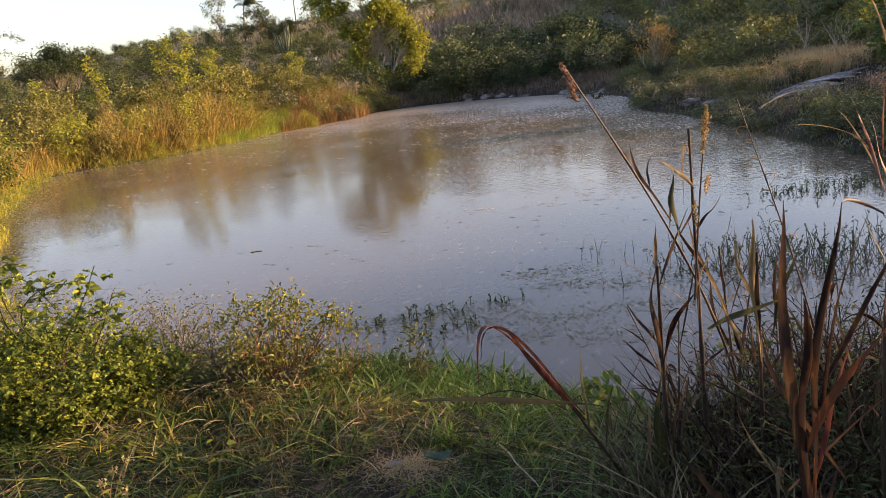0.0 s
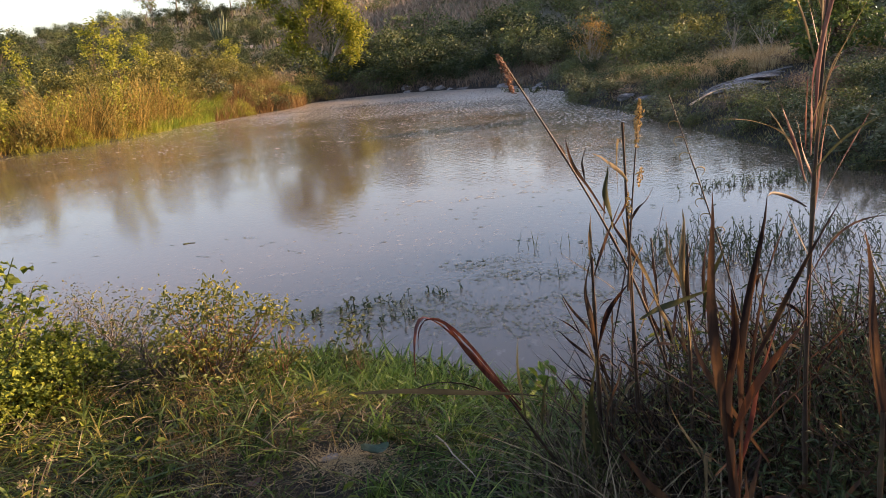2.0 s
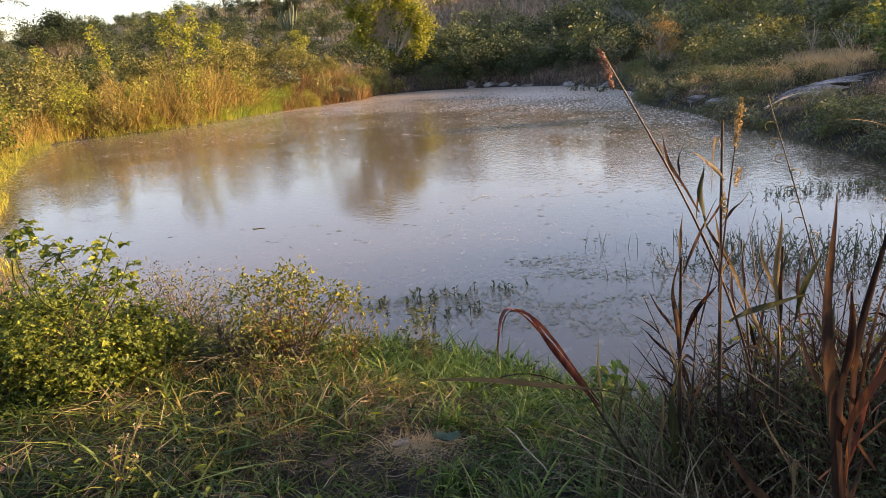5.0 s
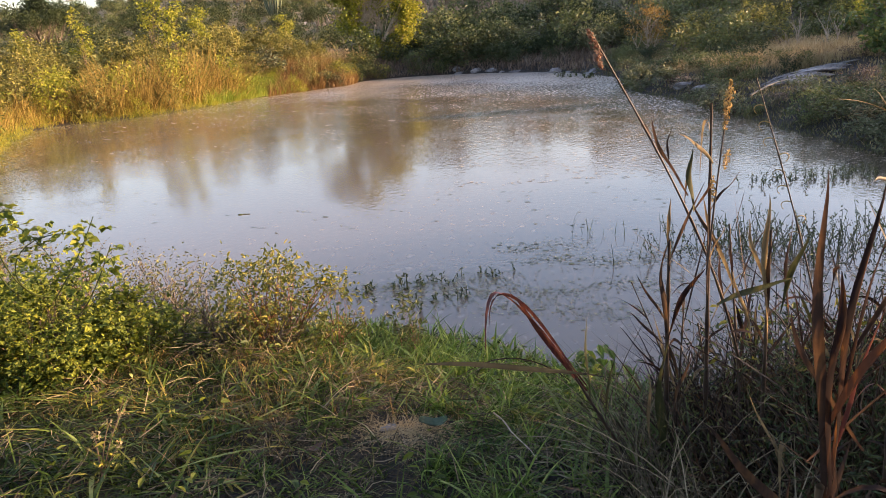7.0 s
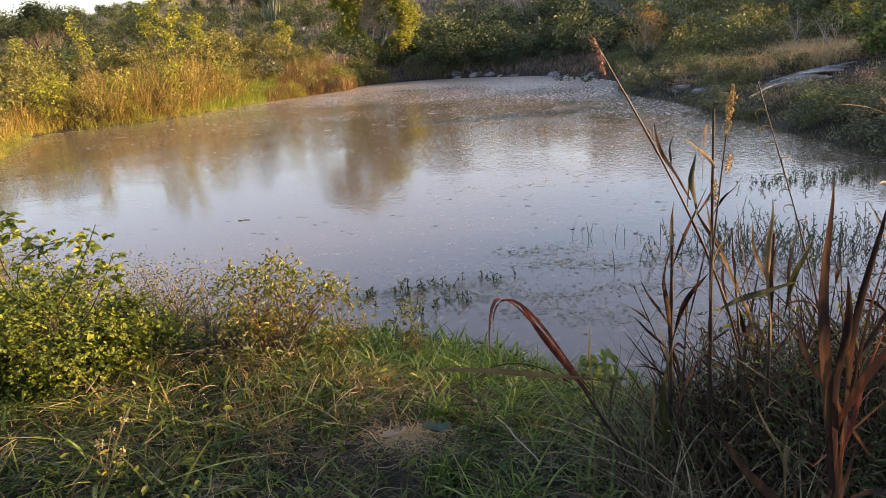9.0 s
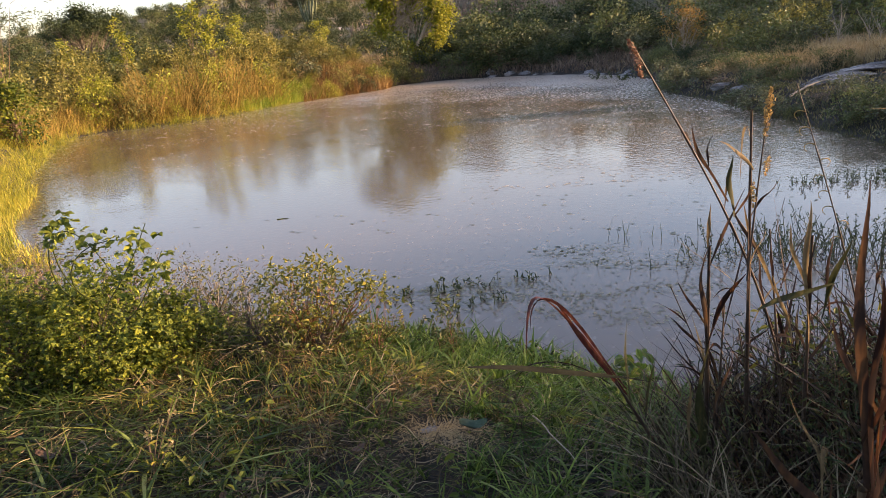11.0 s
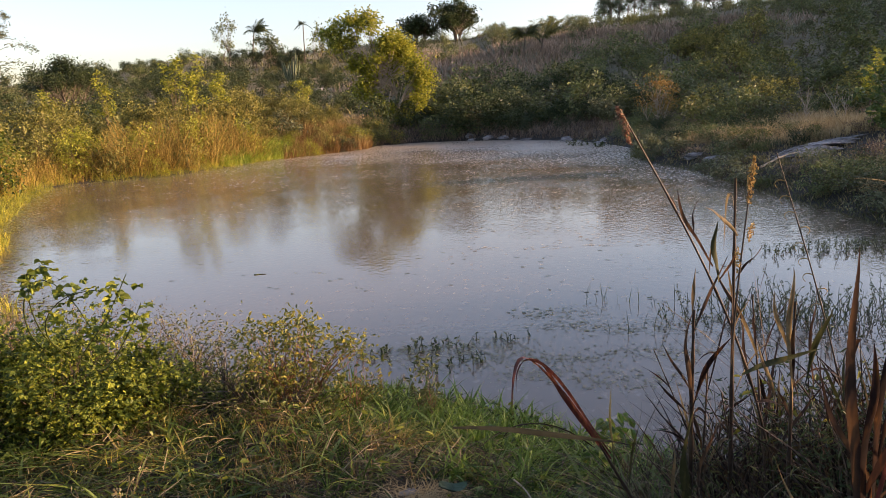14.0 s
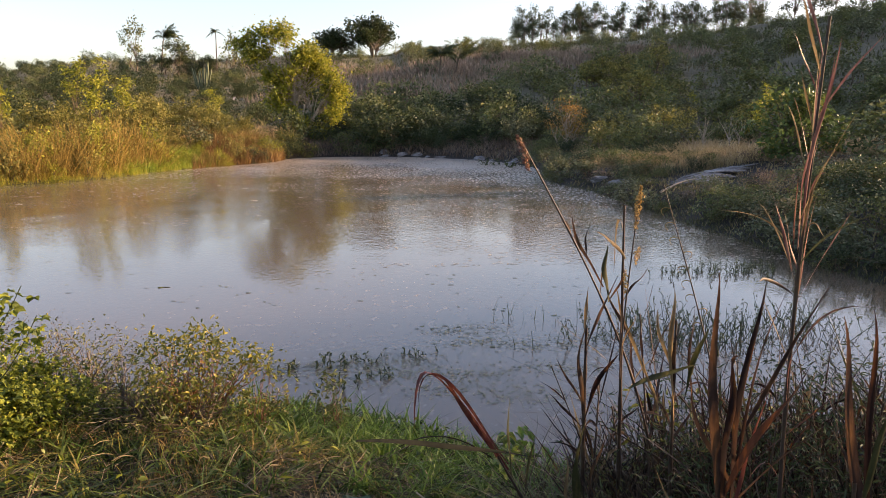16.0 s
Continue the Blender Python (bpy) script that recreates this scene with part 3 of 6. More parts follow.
def stand(proto, x, y, size=1.0, turn=0.0, label="", category="", group="", z=None, tall=1.0):
    """A copy of a prototype plant on the ground."""
    zz = float(land(x, y)) - 0.02 if z is None else z
    ob = copy_thing(proto, pose(x, y, zz, 0, 0, turn))
    ob.scale = (size, size, size * tall)
    return tagged(ob, label, category, group)


def discard(protos):
    for p in protos:
        for o in (*p.children_recursive, p):
            bpy.data.objects.remove(o)


def scatter(rng, n, x0, x1, y0, y1, keep):
    """Random points in a box that pass the test keep(x, y)."""
    x, y = rng.uniform(x0, x1, n), rng.uniform(y0, y1, n)
    k = keep(x, y)
    return x[k], y[k]


def patchy(x, y, scale, seed, low=0.0):
    return wave(x, y, scale, seed) > low


def blade_stuff(name, x, y, height, width, material, label, category, rng, bend=0.5, droop=0.2, k=4, sway=None, lift=0.0):
    """Grass or reeds that nobody could count, rooted on the land."""
    n = len(x)
    b = on_land(x, y) + (0, 0, lift - 0.01)
    hh = height * rng.uniform(0.5, 1.25, n)
    v, f = blades(b, hh, width * rng.uniform(0.6, 1.3, n), rng.uniform(0, 6.28, n), bend * rng.uniform(0.2, 1.6, n), droop * rng.uniform(0, 1.8, n), k, twist=rng.uniform(0, 6.28, n))
    return tagged(mesh(name, v, f, material), label, category, kind="stuff")


R = np.random.RandomState

# prototypes, removed once they have been copied
FAR_LEAF = (0.22, 0.12)
P_DARK = [plant("dark_shrub", 10 + i, 1.8, 1.3, 24, 34, FAR_LEAF, M_LEAF_DARK, M_TWIG, 0.12, 0.035, clump_r=0.22, fine=False) for i in range(4)]
P_HILL = [plant("hill_shrub", 80 + i, 1.8, 1.3, 22, 30, FAR_LEAF, M_LEAF_HILL, M_TWIG, 0.12, 0.035, clump_r=0.22, fine=False) for i in range(4)]
P_MIX = [plant("scrub_bush", 15 + i, 1.7, 1.2, 18, 26, (0.26, 0.14), M_LEAF_OLIVE, M_TWIG, 0.15, 0.035, clump_r=0.2, fine=False) for i in range(3)]
P_GREY = [plant("grey_shrub", 30 + i, 1.6, 1.2, 18, 26, (0.26, 0.13), M_LEAF_GREY, M_TWIG, 0.12, 0.03, clump_r=0.2, fine=False) for i in range(3)]
P_OLIVE = [plant("olive_shrub", 20 + i, 2.2, 1.2, 30, 44, (0.15, 0.085), M_LEAF_SUN, M_TWIG, 0.15, 0.04, clump_r=0.14, fine=False) for i in range(4)]
P_SLIM = [plant("slim_sapling", 40 + i, 3.6, 0.5, 15, 34, (0.17, 0.085), M_LEAF_YELLOW, M_TWIG, 0.5, 0.03, clump_r=0.3, stems=1, fine=False) for i in range(3)]
P_LOW = [plant("low_bush", 50 + i, 0.8, 0.7, 26, 30, (0.1, 0.05), (M_LEAF_OLIVE, M_LEAF_HILL, M_LEAF_DARK)[i], M_TWIG, 0.05, 0.02, clump_r=0.2, fine=False) for i in range(3)]

P_SUNLOW = [plant("weedy_bush", 55 + i, 0.95, 0.6, 34, 22, (0.1, 0.05), (M_LEAF_SUN, M_LEAF_YELLOW, M_LEAF_SPARSE)[i], M_TWIG, 0.08, 0.02, clump_r=0.2, stems=6, fine=False) for i in range(3)]

# ---- hill and far shore ----
sdk_far = lambda x, y: (from_shore(x, y) > np.where(x > 0, 0.3, 0.02)) & (from_shore(x, y) < 4)
rng = R(8)
for i in range(640):
    az, d = radians(rng.uniform(-33, 44)), 46 + 140 * rng.uniform(0, 1) ** 1.15
    x, y = d * math.sin(az), d * math.cos(az)
    maize = (abs(x - 1 - 0.04 * (y - 90)) < 11 and 72 < y < 122) or (10 < x < 42 and 92 < y < 128)
    if float(from_shore(x, y)) < 2.0 or (maize and rng.uniform() < 0.85) or (math.hypot(x + 5, y - 52) < 4) or (-13 < x < -6 and 40 < y < 58):
        continue
    p = (P_HILL + P_GREY + P_MIX if x > -4 else P_DARK * 2 + P_HILL)[rng.randint(10)]
    stand(p, x, y, rng.uniform(0.7, 1.5) * (1.0 if d > 70 else 0.85) * (0.7 if x < -8 else 1.0), rng.uniform(0, 360), "green scrub bush on the shaded hillside", "shrub", "scrub on the hill", tall=rng.uniform(0.75, 1.15))
for i in range(80):
    x, y = rng.uniform(-3.5, 11), rng.uniform(43, 57)
    if float(from_shore(x, y)) < 0.9:
        continue
    stand((P_DARK * 3 + P_HILL)[rng.randint(16)], x, y, rng.uniform(0.35, 0.8) * (1 + 0.06 * (y - 44)), rng.uniform(0, 360), "dark green bush at the far end of the pond", "shrub", "bushes at the far shore")
for i in range(140):
    az, d = radians(rng.uniform(-34, -8)), rng.uniform(52, 110)
    x, y = d * math.sin(az), d * math.cos(az)
    stand((P_DARK + P_MIX)[rng.randint(7)], x, y, rng.uniform(0.45, 0.85), rng.uniform(0, 360), "dense dark bush beyond the reeds", "shrub", "bushes beyond the reeds")
x, y = scatter(rng, 30000, -14, 20, 70, 124, lambda x, y: (np.abs(x - 1 - 0.04 * (y - 90)) < 12) & patchy(x, y, 9, 21, -0.35))
x = np.round(x / 0.9) * 0.9 + rng.normal(size=len(x)) * 0.12
blade_stuff("withered_maize", x[:9000], y[:9000], 1.5, 0.1, M_CORN, "field of withered brown maize stalks on the slope", "maize", rng, 0.35, 0.35, 3)
x, y = scatter(rng, 30000, 10, 42, 92, 128, lambda x, y: patchy(x, y, 10, 23, -0.3))
x = np.round(x / 0.9) * 0.9 + rng.normal(size=len(x)) * 0.12
blade_stuff("upper_maize", x[:7000], y[:7000], 1.5, 0.12, M_CORN, "upper strip of withered pinkish-brown maize on the hill", "maize", rng, 0.35, 0.35, 3)
for i in range(26):
    x, y = (rng.uniform(17, 30), rng.uniform(73, 81)) if i % 3 else (rng.uniform(13, 26), rng.uniform(52, 62))
    stand((P_OLIVE + P_SUNLOW[:2])[rng.randint(6)], x, y, rng.uniform(0.8, 1.5), rng.uniform(0, 360), "pale yellow-green bush standing out on the hillside", "shrub", "pale bushes on the hill", tall=rng.uniform(0.8, 1.1))
x, y = scatter(rng, 90000, -70, 110, 46, 190, lambda x, y: (np.abs(np.degrees(np.arctan2(x, y)) - 5) < 40) & (from_shore(x, y) > 1.5) & patchy(x, y, 14, 22, -0.5))
blade_stuff("hill_grass", x[:26000], y[:26000], 0.75, 0.12, M_HILL_GRASS, "rough brown-green grass covering the hillside", "grass", rng, 0.5, 0.3, 2)

for i in range(300):
    k = rng.randint(len(RIM))
    x, y = RIM[k] + rng.normal(size=2) * 0.5
    sd = float(from_shore(x, y))
    if y < 38.5 or sd < (0.8 if x > 0 else 0.15) or sd > 1.9:
        continue
    stand(P_LOW[rng.randint(3)], x, y, rng.uniform(0.5, 1.2), rng.uniform(0, 360), "low dark bush overhanging the far water's edge", "bush", "bushes along the far shore", tall=rng.uniform(0.7, 1.1))
x, y = scatter(rng, 30000, -6.5, 8.5, 38, 51, sdk_far)
blade_stuff("far_bank_grass", x[:5200], y[:5200], 0.5, 0.045, M_DRY_TUFT, "brown withered grass along the far shore", "grass", rng, 0.6, 0.4, 3)
# big yellow-green tree beyond the reeds
tree = plant("broad_tree", 77, 7.4, 3.0, 250, 56, (0.2, 0.13), M_LEAF_YELLOW, M_PALE_WOOD, 0.18, 0.085, clump_r=0.1, stems=9, parts=("trunk", "crown"),
             lobes=[(-3.2, 0.2, 6.3, 0.5), (-3.75, 0, 5.75, 0.35), (-2.9, -0.2, 5.1, 0.45), (-2.0, 0, 6.5, 0.65), (-1.0, 0.3, 6.7, 0.6), (-0.6, -0.3, 6.1, 0.55), (-2.2, 0.2, 5.5, 0.5), (0.4, 0, 5.1, 0.75), (1.2, 0.4, 4.7, 0.7),
                    (1.9, 0, 3.8, 0.75), (2.3, 0.3, 2.9, 0.7), (2.45, -0.2, 1.9, 0.65), (1.9, 0.5, 1.3, 0.55), (0.6, 0.6, 4.1, 0.7), (-0.4, -0.3, 4.5, 0.75), (-1.8, 0, 3.9, 0.6), (-1.2, -0.3, 3.1, 0.7), (-1.5, 0.2, 2.3, 0.6),
                    (-0.9, -0.2, 1.6, 0.65), (0.1, 0.5, 3.3, 0.5), (-0.3, -0.4, 0.6, 0.6), (1.0, -0.4, 0.5, 0.55)])
settle(tree, -4.8, 51.5, 0, "broad yellow-green leafy tree lit by low sun", "tree")

# ridge trees, along the skyline
P_RIDGE = [plant("ridge_tree", 60 + i, 8.0, 2.4, 32, 34, (0.42, 0.24), M_LEAF_DARK, M_BARK, 0.32, 0.16, clump_r=0.2, stems=2, fine=False, parts=("trunk", "crown")) for i in range(3)]
rng = R(61)
for i in range(46):
    u = i / 45
    x, y = 33 + 56 * u + rng.uniform(-1.2, 1.2), 188 - 18 * u + rng.uniform(-4, 4)
    stand(P_RIDGE[rng.randint(3)], x, y, rng.uniform(0.55, 0.95), rng.uniform(0, 360), "slender dark tree on the hill crest", "tree", "trees on the crest", tall=rng.uniform(0.95, 1.35))
for i in range(10):
    u = rng.uniform(0, 1)
    x, y = 33 + 60 * u, 186 - 18 * u + rng.uniform(-6, 2)
    stand((P_HILL + P_DARK)[rng.randint(8)], x, y, rng.uniform(0.8, 1.6), rng.uniform(0, 360), "green scrub bush under the crest trees", "shrub", "scrub on the hill", tall=rng.uniform(0.7, 1.2))
for i in range(8):
    x, y = 93 + 3.4 * i + rng.uniform(-1, 1), 166 - 2 * i
    stand(P_RIDGE[i % 3], x, y, rng.uniform(1.0, 1.3), rng.uniform(0, 360), "slender dark tree on the hill crest", "tree", "trees on the crest")
pair = plant("umbrella_tree", 66, 7.7, 4.7, 130, 34, (0.55, 0.36), M_LEAF_DARK, M_BARK, 0.42, 0.28, clump_r=0.13, stems=4, parts=("trunk", "crown"))
settle(pair, -1.2, 171, 20, "dark round-crowned tree on the skyline", "tree", "pair on the skyline")
small = copy_thing(pair, pose(-9.0, 171, float(land(-9.0, 171)) - 0.4, 0, 0, 130))
small.scale = (0.85, 0.85, 0.74)
dome = plant("flat_topped_thorn_tree", 67, 6.1 - float(land(-27.9, 54.0)), 3.3, 100, 110, (0.16, 0.075), M_LEAF_DARK, M_BARK, 0.74, 0.09, clump_r=0.09, stems=5, parts=("trunk", "crown"), top_heavy=-0.5)
settle(dome, -27.9, 54.0, 0, "dark thorn tree with a flat spreading crown", "tree")


def palm(name, seed, height, fronds, length, lean, m_frond, wind=0.0, lift=(0.1, 1.1), sag=(0.35, 0.4), stout=0.16):
    rng = np.random.RandomState(seed)
    root = new(name)
    s = np.linspace(0, 1, 9)[:, None]
    path = np.concatenate((lean * s ** 1.6, 0 * s, height * s - 0.2 * (1 - s)), 1)
    v, f = tubes([path], [stout - 0.4 * stout * s[:, 0] + 0.01 * (np.arange(9) % 2)], 8)
    mesh("trunk", v, f, M_BARK, root, smooth=True)
    top = path[-1]
    for i in range(fronds):
        a = i * 2.4 + rng.uniform(-0.3, 0.3)
        el = rng.uniform(*lift)
        q = np.linspace(0, 1, 9)[:, None]
        d = np.array((math.cos(a) + wind, math.sin(a), 0))
        d /= np.linalg.norm(d)
        L = length * rng.uniform(0.8, 1.15)
        rib = top + d * L * q * math.cos(el * 0.8) + UP * L * (q * math.sin(el) - (sag[0] + sag[1] * rng.uniform()) * q ** 2.2)
        pieces = [tubes([rib], [0.035 * (1.1 - q[:, 0])], 4)]
        n = 34
        t = np.linspace(0.12, 1, n)
        pt = np.stack([np.interp(t, q[:, 0], rib[:, c]) for c in range(3)], -1)
        for sgn in (-1, 1):
            sd = np.cross(d, UP) * sgn
            ll = (0.62 * np.sin(np.pi * (0.12 + 0.84 * t)) ** 0.6 * length / 2.6)[:, None]
            tip = pt + (sd * 0.8 + d * 0.45) * ll - UP * ll * rng.uniform(0.3, 0.9, (n, 1))
            w = d * 0.032 * length / 2.6
            vv = np.stack((pt - w, pt + w, tip), 1).reshape(-1, 3)
            pieces.append((vv, np.arange(n * 3).reshape(-1, 3)))
        v, f = joined(pieces)
        mesh("frond", v, f, m_frond, root)
    return root


ob = palm("palm", 1, 15.2 - float(land(-32.6, 122.5)), 24, 2.9, 0.6, M_LEAF_DARK, 0.9, (0.3, 1.35), (0.25, 0.5), 0.13)
settle(ob, -33.0, 122.5, 0, "windblown palm with a slender trunk on the skyline", "palm tree")
ob = palm("palm", 2, 15.4 - float(land(-23.4, 116.5)), 16, 1.35, 0.1, M_LEAF_DARK, -0.7, (0.0, 1.2), (0.4, 0.5), 0.09)
settle(ob, -23.4, 116.5, 0, "thin tall palm with a small tufted crown", "palm tree")
ob = palm("palm", 3, 10.3 - float(land(7.9, 95.5)), 26, 2.5, 0.2, M_LEAF_DARK, 0.1, (0.2, 1.3), (0.3, 0.5), 0.14)
settle(ob, 7.9, 95.5, 0, "dense dark palm with a bushy crown on the slope", "palm tree")
ob = palm("palm", 5, 9.8 - float(land(9.9, 95.0)), 11, 3.2, 0.3, M_LEAF_OLIVE, 0.6, (0.4, 1.3), (0.2, 0.5), 0.14)
settle(ob, 9.9, 95.0, 0, "palm with long arching fronds on the slope", "palm tree")
sky_bush = plant("slender_tree", 68, 5.6, 1.5, 26, 24, (0.34, 0.18), M_LEAF_OLIVE, M_BARK, 0.35, 0.09, clump_r=0.18, stems=3, fine=False, parts=("trunk", "crown"))
for x, y, k, tall in ((-36.5, 121, 1.1, 1.2), (-29.5, 119, 1.0, 0.95), (-21.0, 115, 0.95, 1.1), (-18.6, 112, 0.8, 0.9), (4, 150, 0.6, 0.8), (22, 160, 0.7, 0.7)):
    stand(sky_bush, x, y, k, x * 31, "slender olive tree standing on the skyline", "tree", "slender trees on the skyline", tall=tall)


dark_tree = plant("round_tree", 69, 4.2, 1.7, 34, 40, (0.26, 0.14), M_LEAF_DARK, M_BARK, 0.25, 0.09, clump_r=0.15, stems=3, fine=False, parts=("trunk", "crown"))
for x, y, k, tall in ((-29.6, 118, 1.25, 0.95), (-31.2, 117, 0.8, 0.8), (-24.6, 115, 0.85, 0.75), (-23.2, 114, 0.75, 0.8), (-26.8, 116, 0.7, 0.7), (-34.0, 118, 0.85, 0.8)):
    stand(dark_tree, x, y, k, x * 31, "dark round-crowned bushy tree below the palms", "tree", "dark trees below the palms", tall=tall)


def cactus(seed):
    rng = np.random.RandomState(seed)
    root = new("column_cactus")
    s = np.linspace(0, 1, 7)[:, None]
    for i in range(13):
        a, q = rng.uniform(0, 6.28), rng.uniform(0.2, 1.1)
        h = rng.uniform(2.0, 3.6)
        d = np.array((math.cos(a), math.sin(a), 0))
        path = d * q * s ** 0.45 + UP * (h * s - 0.1)
        r = 0.1 * np.sqrt(np.clip(1.02 - s[:, 0] ** 6, 0.02, 1))
        v, f = tubes([path], [r], 8)
        mesh("column", v, f, M_CACTUS, root, smooth=True)
    return root


settle(cactus(4), -19.4, 88.6, 0, "branching grey-green column cactus on the slope", "cactus")

# ---- left bank ----
rng = R(5)
for i in range(120):
    u = rng.uniform(0, 1)
    x, y = -7.5 - 14 * u ** 1.1, 43 - 14 * u + rng.uniform(-3, 6)
    sd = float(from_shore(x, y))
    if sd < 2.0 or sd > 11:
        continue
    p = (P_OLIVE * 3 + P_MIX + P_GREY)[rng.randint(18)]
    stand(p, x, y, rng.uniform(0.5, 0.95) * (0.75 if sd < 4 else 1), rng.uniform(0, 360), "sunlit olive shrub on the bank behind dry reeds", "shrub", "shrubs behind the reeds", tall=rng.uniform(0.8, 1.15))
for x, y, k in ((-13.2, 36.5, 1.12), (-12.4, 36.8, 1.08), (-11.9, 38.9, 0.95), (-15.6, 34, 0.9), (-8.9, 44, 0.8), (-17.5, 33, 0.8)):
    stand(P_SLIM[int(k * 100) % 3], x, y, k, x * 50, "slim pale-stemmed sapling rising above the shrubs", "sapling", "saplings behind the reeds")
for i in range(26):
    u = rng.uniform(0, 1)
    x, y = -13.5 - 3.5 * rng.uniform() - 2 * u, 27 - 13 * u
    x = x + 5.0 * u
    if float(from_shore(x, y)) < 2.6:
        continue
    p = (P_OLIVE * 2 + P_MIX)[rng.randint(11)]
    stand(p, x, y, rng.uniform(0.5, 0.9), rng.uniform(0, 360), "sunlit shrub at the grassy pond edge", "shrub", "shrubs on the grassy bank")
for i in range(150):
    k = rng.randint(len(RIM))
    x, y = RIM[k] + rng.normal(size=2) * 0.9
    sd = float(from_shore(x, y))
    if x > -5.2 or y < 9.5 or y > 43 or sd < (1.5 if y < 31 else 0.25) or sd > 2.6:
        continue
    stand(P_SUNLOW[(0, 0, 0, 1, 1, 2)[rng.randint(6)]], x, y, rng.uniform(0.6, 1.15), rng.uniform(0, 360), "weedy yellow-olive bush among the bank grass", "bush", "weedy bushes in the grass", tall=rng.uniform(0.8, 1.25))
for i in range(46):
    if i < 24:
        x, y = rng.uniform(-12.6, -9.2), rng.uniform(28, 35.5)
    else:
        x, y = rng.uniform(-9.5, -5.2), rng.uniform(37.5, 45)
    sd = float(from_shore(x, y))
    if sd < (0.3 if i < 24 else 1.1) or sd > 3.4:
        continue
    stand(P_SUNLOW[(0, 1, 1, 0, 2)[rng.randint(5)]], x, y, rng.uniform(0.8, 1.4) * (1 if i < 24 else 0.5), rng.uniform(0, 360), "weedy yellow-olive bush among the bank grass", "bush", "weedy bushes in the grass", tall=rng.uniform(0.8, 1.2))
for i in range(26):
    x, y = rng.uniform(-5.6, -2.2), rng.uniform(42.5, 47)
    if float(from_shore(x, y)) < 0.3:
        continue
    stand((P_SUNLOW + P_LOW)[rng.randint(6)], x, y, rng.uniform(0.6, 1.2), rng.uniform(0, 360), "weedy olive bush where reeds meet the far shore", "bush", "weedy bushes in the grass", tall=rng.uniform(0.7, 1.1))
for i in range(150):
    k = rng.randint(len(RIM))
    x, y = RIM[k] + rng.normal(size=2) * 0.7
    sd = float(from_shore(x, y))
    if x > -5.0 or y < 28 or y > 38 or sd < 0.02 or sd > 1.3:
        continue
    stand(P_SUNLOW[(0, 1, 1, 2)[rng.randint(4)]], x, y, rng.uniform(0.4, 0.8), rng.uniform(0, 360), "weedy yellow-olive bush at the grassy water's edge", "bush", "weedy bushes in the grass", tall=rng.uniform(0.7, 1.2))
fresh = plant("green_bush", 71, 1.7, 0.85, 46, 30, (0.13, 0.08), M_LEAF_GREEN, M_TWIG, 0.1, 0.03, clump_r=0.2)
settle(fresh, -12.5, 20.6, 0, "fresh green leafy bush by the pond", "bush")
settle(plant("pale_bush", 72, 1.5, 0.9, 44, 30, (0.1, 0.06), M_LEAF_YELLOW, M_TWIG, 0.1, 0.03, clump_r=0.17), -13.3, 19.6, 0, "pale yellow-green bush in full sun", "bush")
settle(plant("pale_bush", 73, 1.2, 0.9, 40, 30, (0.09, 0.05), M_LEAF_YELLOW, M_TWIG, 0.1, 0.03, clump_r=0.17), -7.9, 10.9, 0, "pale yellow-green bush in full sun", "bush")


def feather_tree(seed, h, r, stems):
    """A thin tree of long bowed branches with fine paired leaflets."""
    rng = np.random.RandomState(seed)
    root = new("feathery_sapling")
    s = np.linspace(0, 1, 8)[:, None]
    wood, spots, dirs = [], [], []
    for i in range(stems):
        a = rng.uniform(0, 6.28)
        d = np.array((math.cos(a), math.sin(a), 0))
        path = d * r * 0.35 * rng.uniform(0.3, 1) * s ** 1.5 + UP * (h * rng.uniform(0.75, 1.0) * s - 0.1)
        wood.append(tubes([path], [0.013 * (1.15 - s[:, 0])], 6))
        for j in range(7):
            u = 0.42 + 0.58 * j / 6
            o = np.array([np.interp(u, s[:, 0], path[:, c]) for c in range(3)])
            b = rng.uniform(0, 6.28)
            e = np.array((math.cos(b), math.sin(b), 0))
            L = r * rng.uniform(0.5, 1.0) * (1.25 - u)
            br = o + e * L * s + UP * L * (0.75 * s - 0.65 * s ** 2.2)
            wood.append(tubes([br], [0.006 * (1.1 - s[:, 0])], 4))
            q = rng.uniform(0.25, 1, 26)
            spots.append(np.stack([np.interp(q, s[:, 0], br[:, c]) for c in range(3)], -1) + rng.normal(size=(26, 3)) * 0.03)
    v, f = joined(wood)
    mesh("trunk", v, f, M_TWIG, root, smooth=True)
    spots = np.concatenate(spots)
    k = np.repeat(np.arange(len(spots)), 4)
    v, f = leaves(spots[k] + rng.normal(size=(len(k), 3)) * 0.05, 0.09, 0.03, rng, 0.6)
    mesh("crown", v, f, M_LEAF_GREY, root)
    return root


settle(feather_tree(3, 6.2, 3.2, 7), -12.8, 20.9, 0, "thin feathery sapling with fine drooping leaflets", "tree")

# tall dry reeds, then grass, along the left shore
rng = R(14)
sdk = lambda lo, hi: (lambda x, y: (from_shore(x, y) > lo) & (from_shore(x, y) < hi))
x, y = scatter(rng, 90000, -14, -8.0, 27, 36, lambda x, y: sdk(0.3, 3.6)(x, y) & (x < -9.0 + wave(y, x, 2, 35)) & (x > -12.6 + wave(x, y, 2, 36)) & patchy(x, y, 1.8, 31, -0.45))
hgt = 1.1 + 0.6 * wave(x, y, 1.6, 32)
blade_stuff("dry_reed_bed", x[:1300], y[:1300], hgt[:1300], 0.024, M_REED, "tall dry golden reeds along the pond edge", "reeds", rng, 0.5, 0.45, 5)
x, y = x[5200:7600], y[5200:7600]
b = on_land(x, y)
n = len(b)
s = np.linspace(0, 1, 5)[None, :, None]
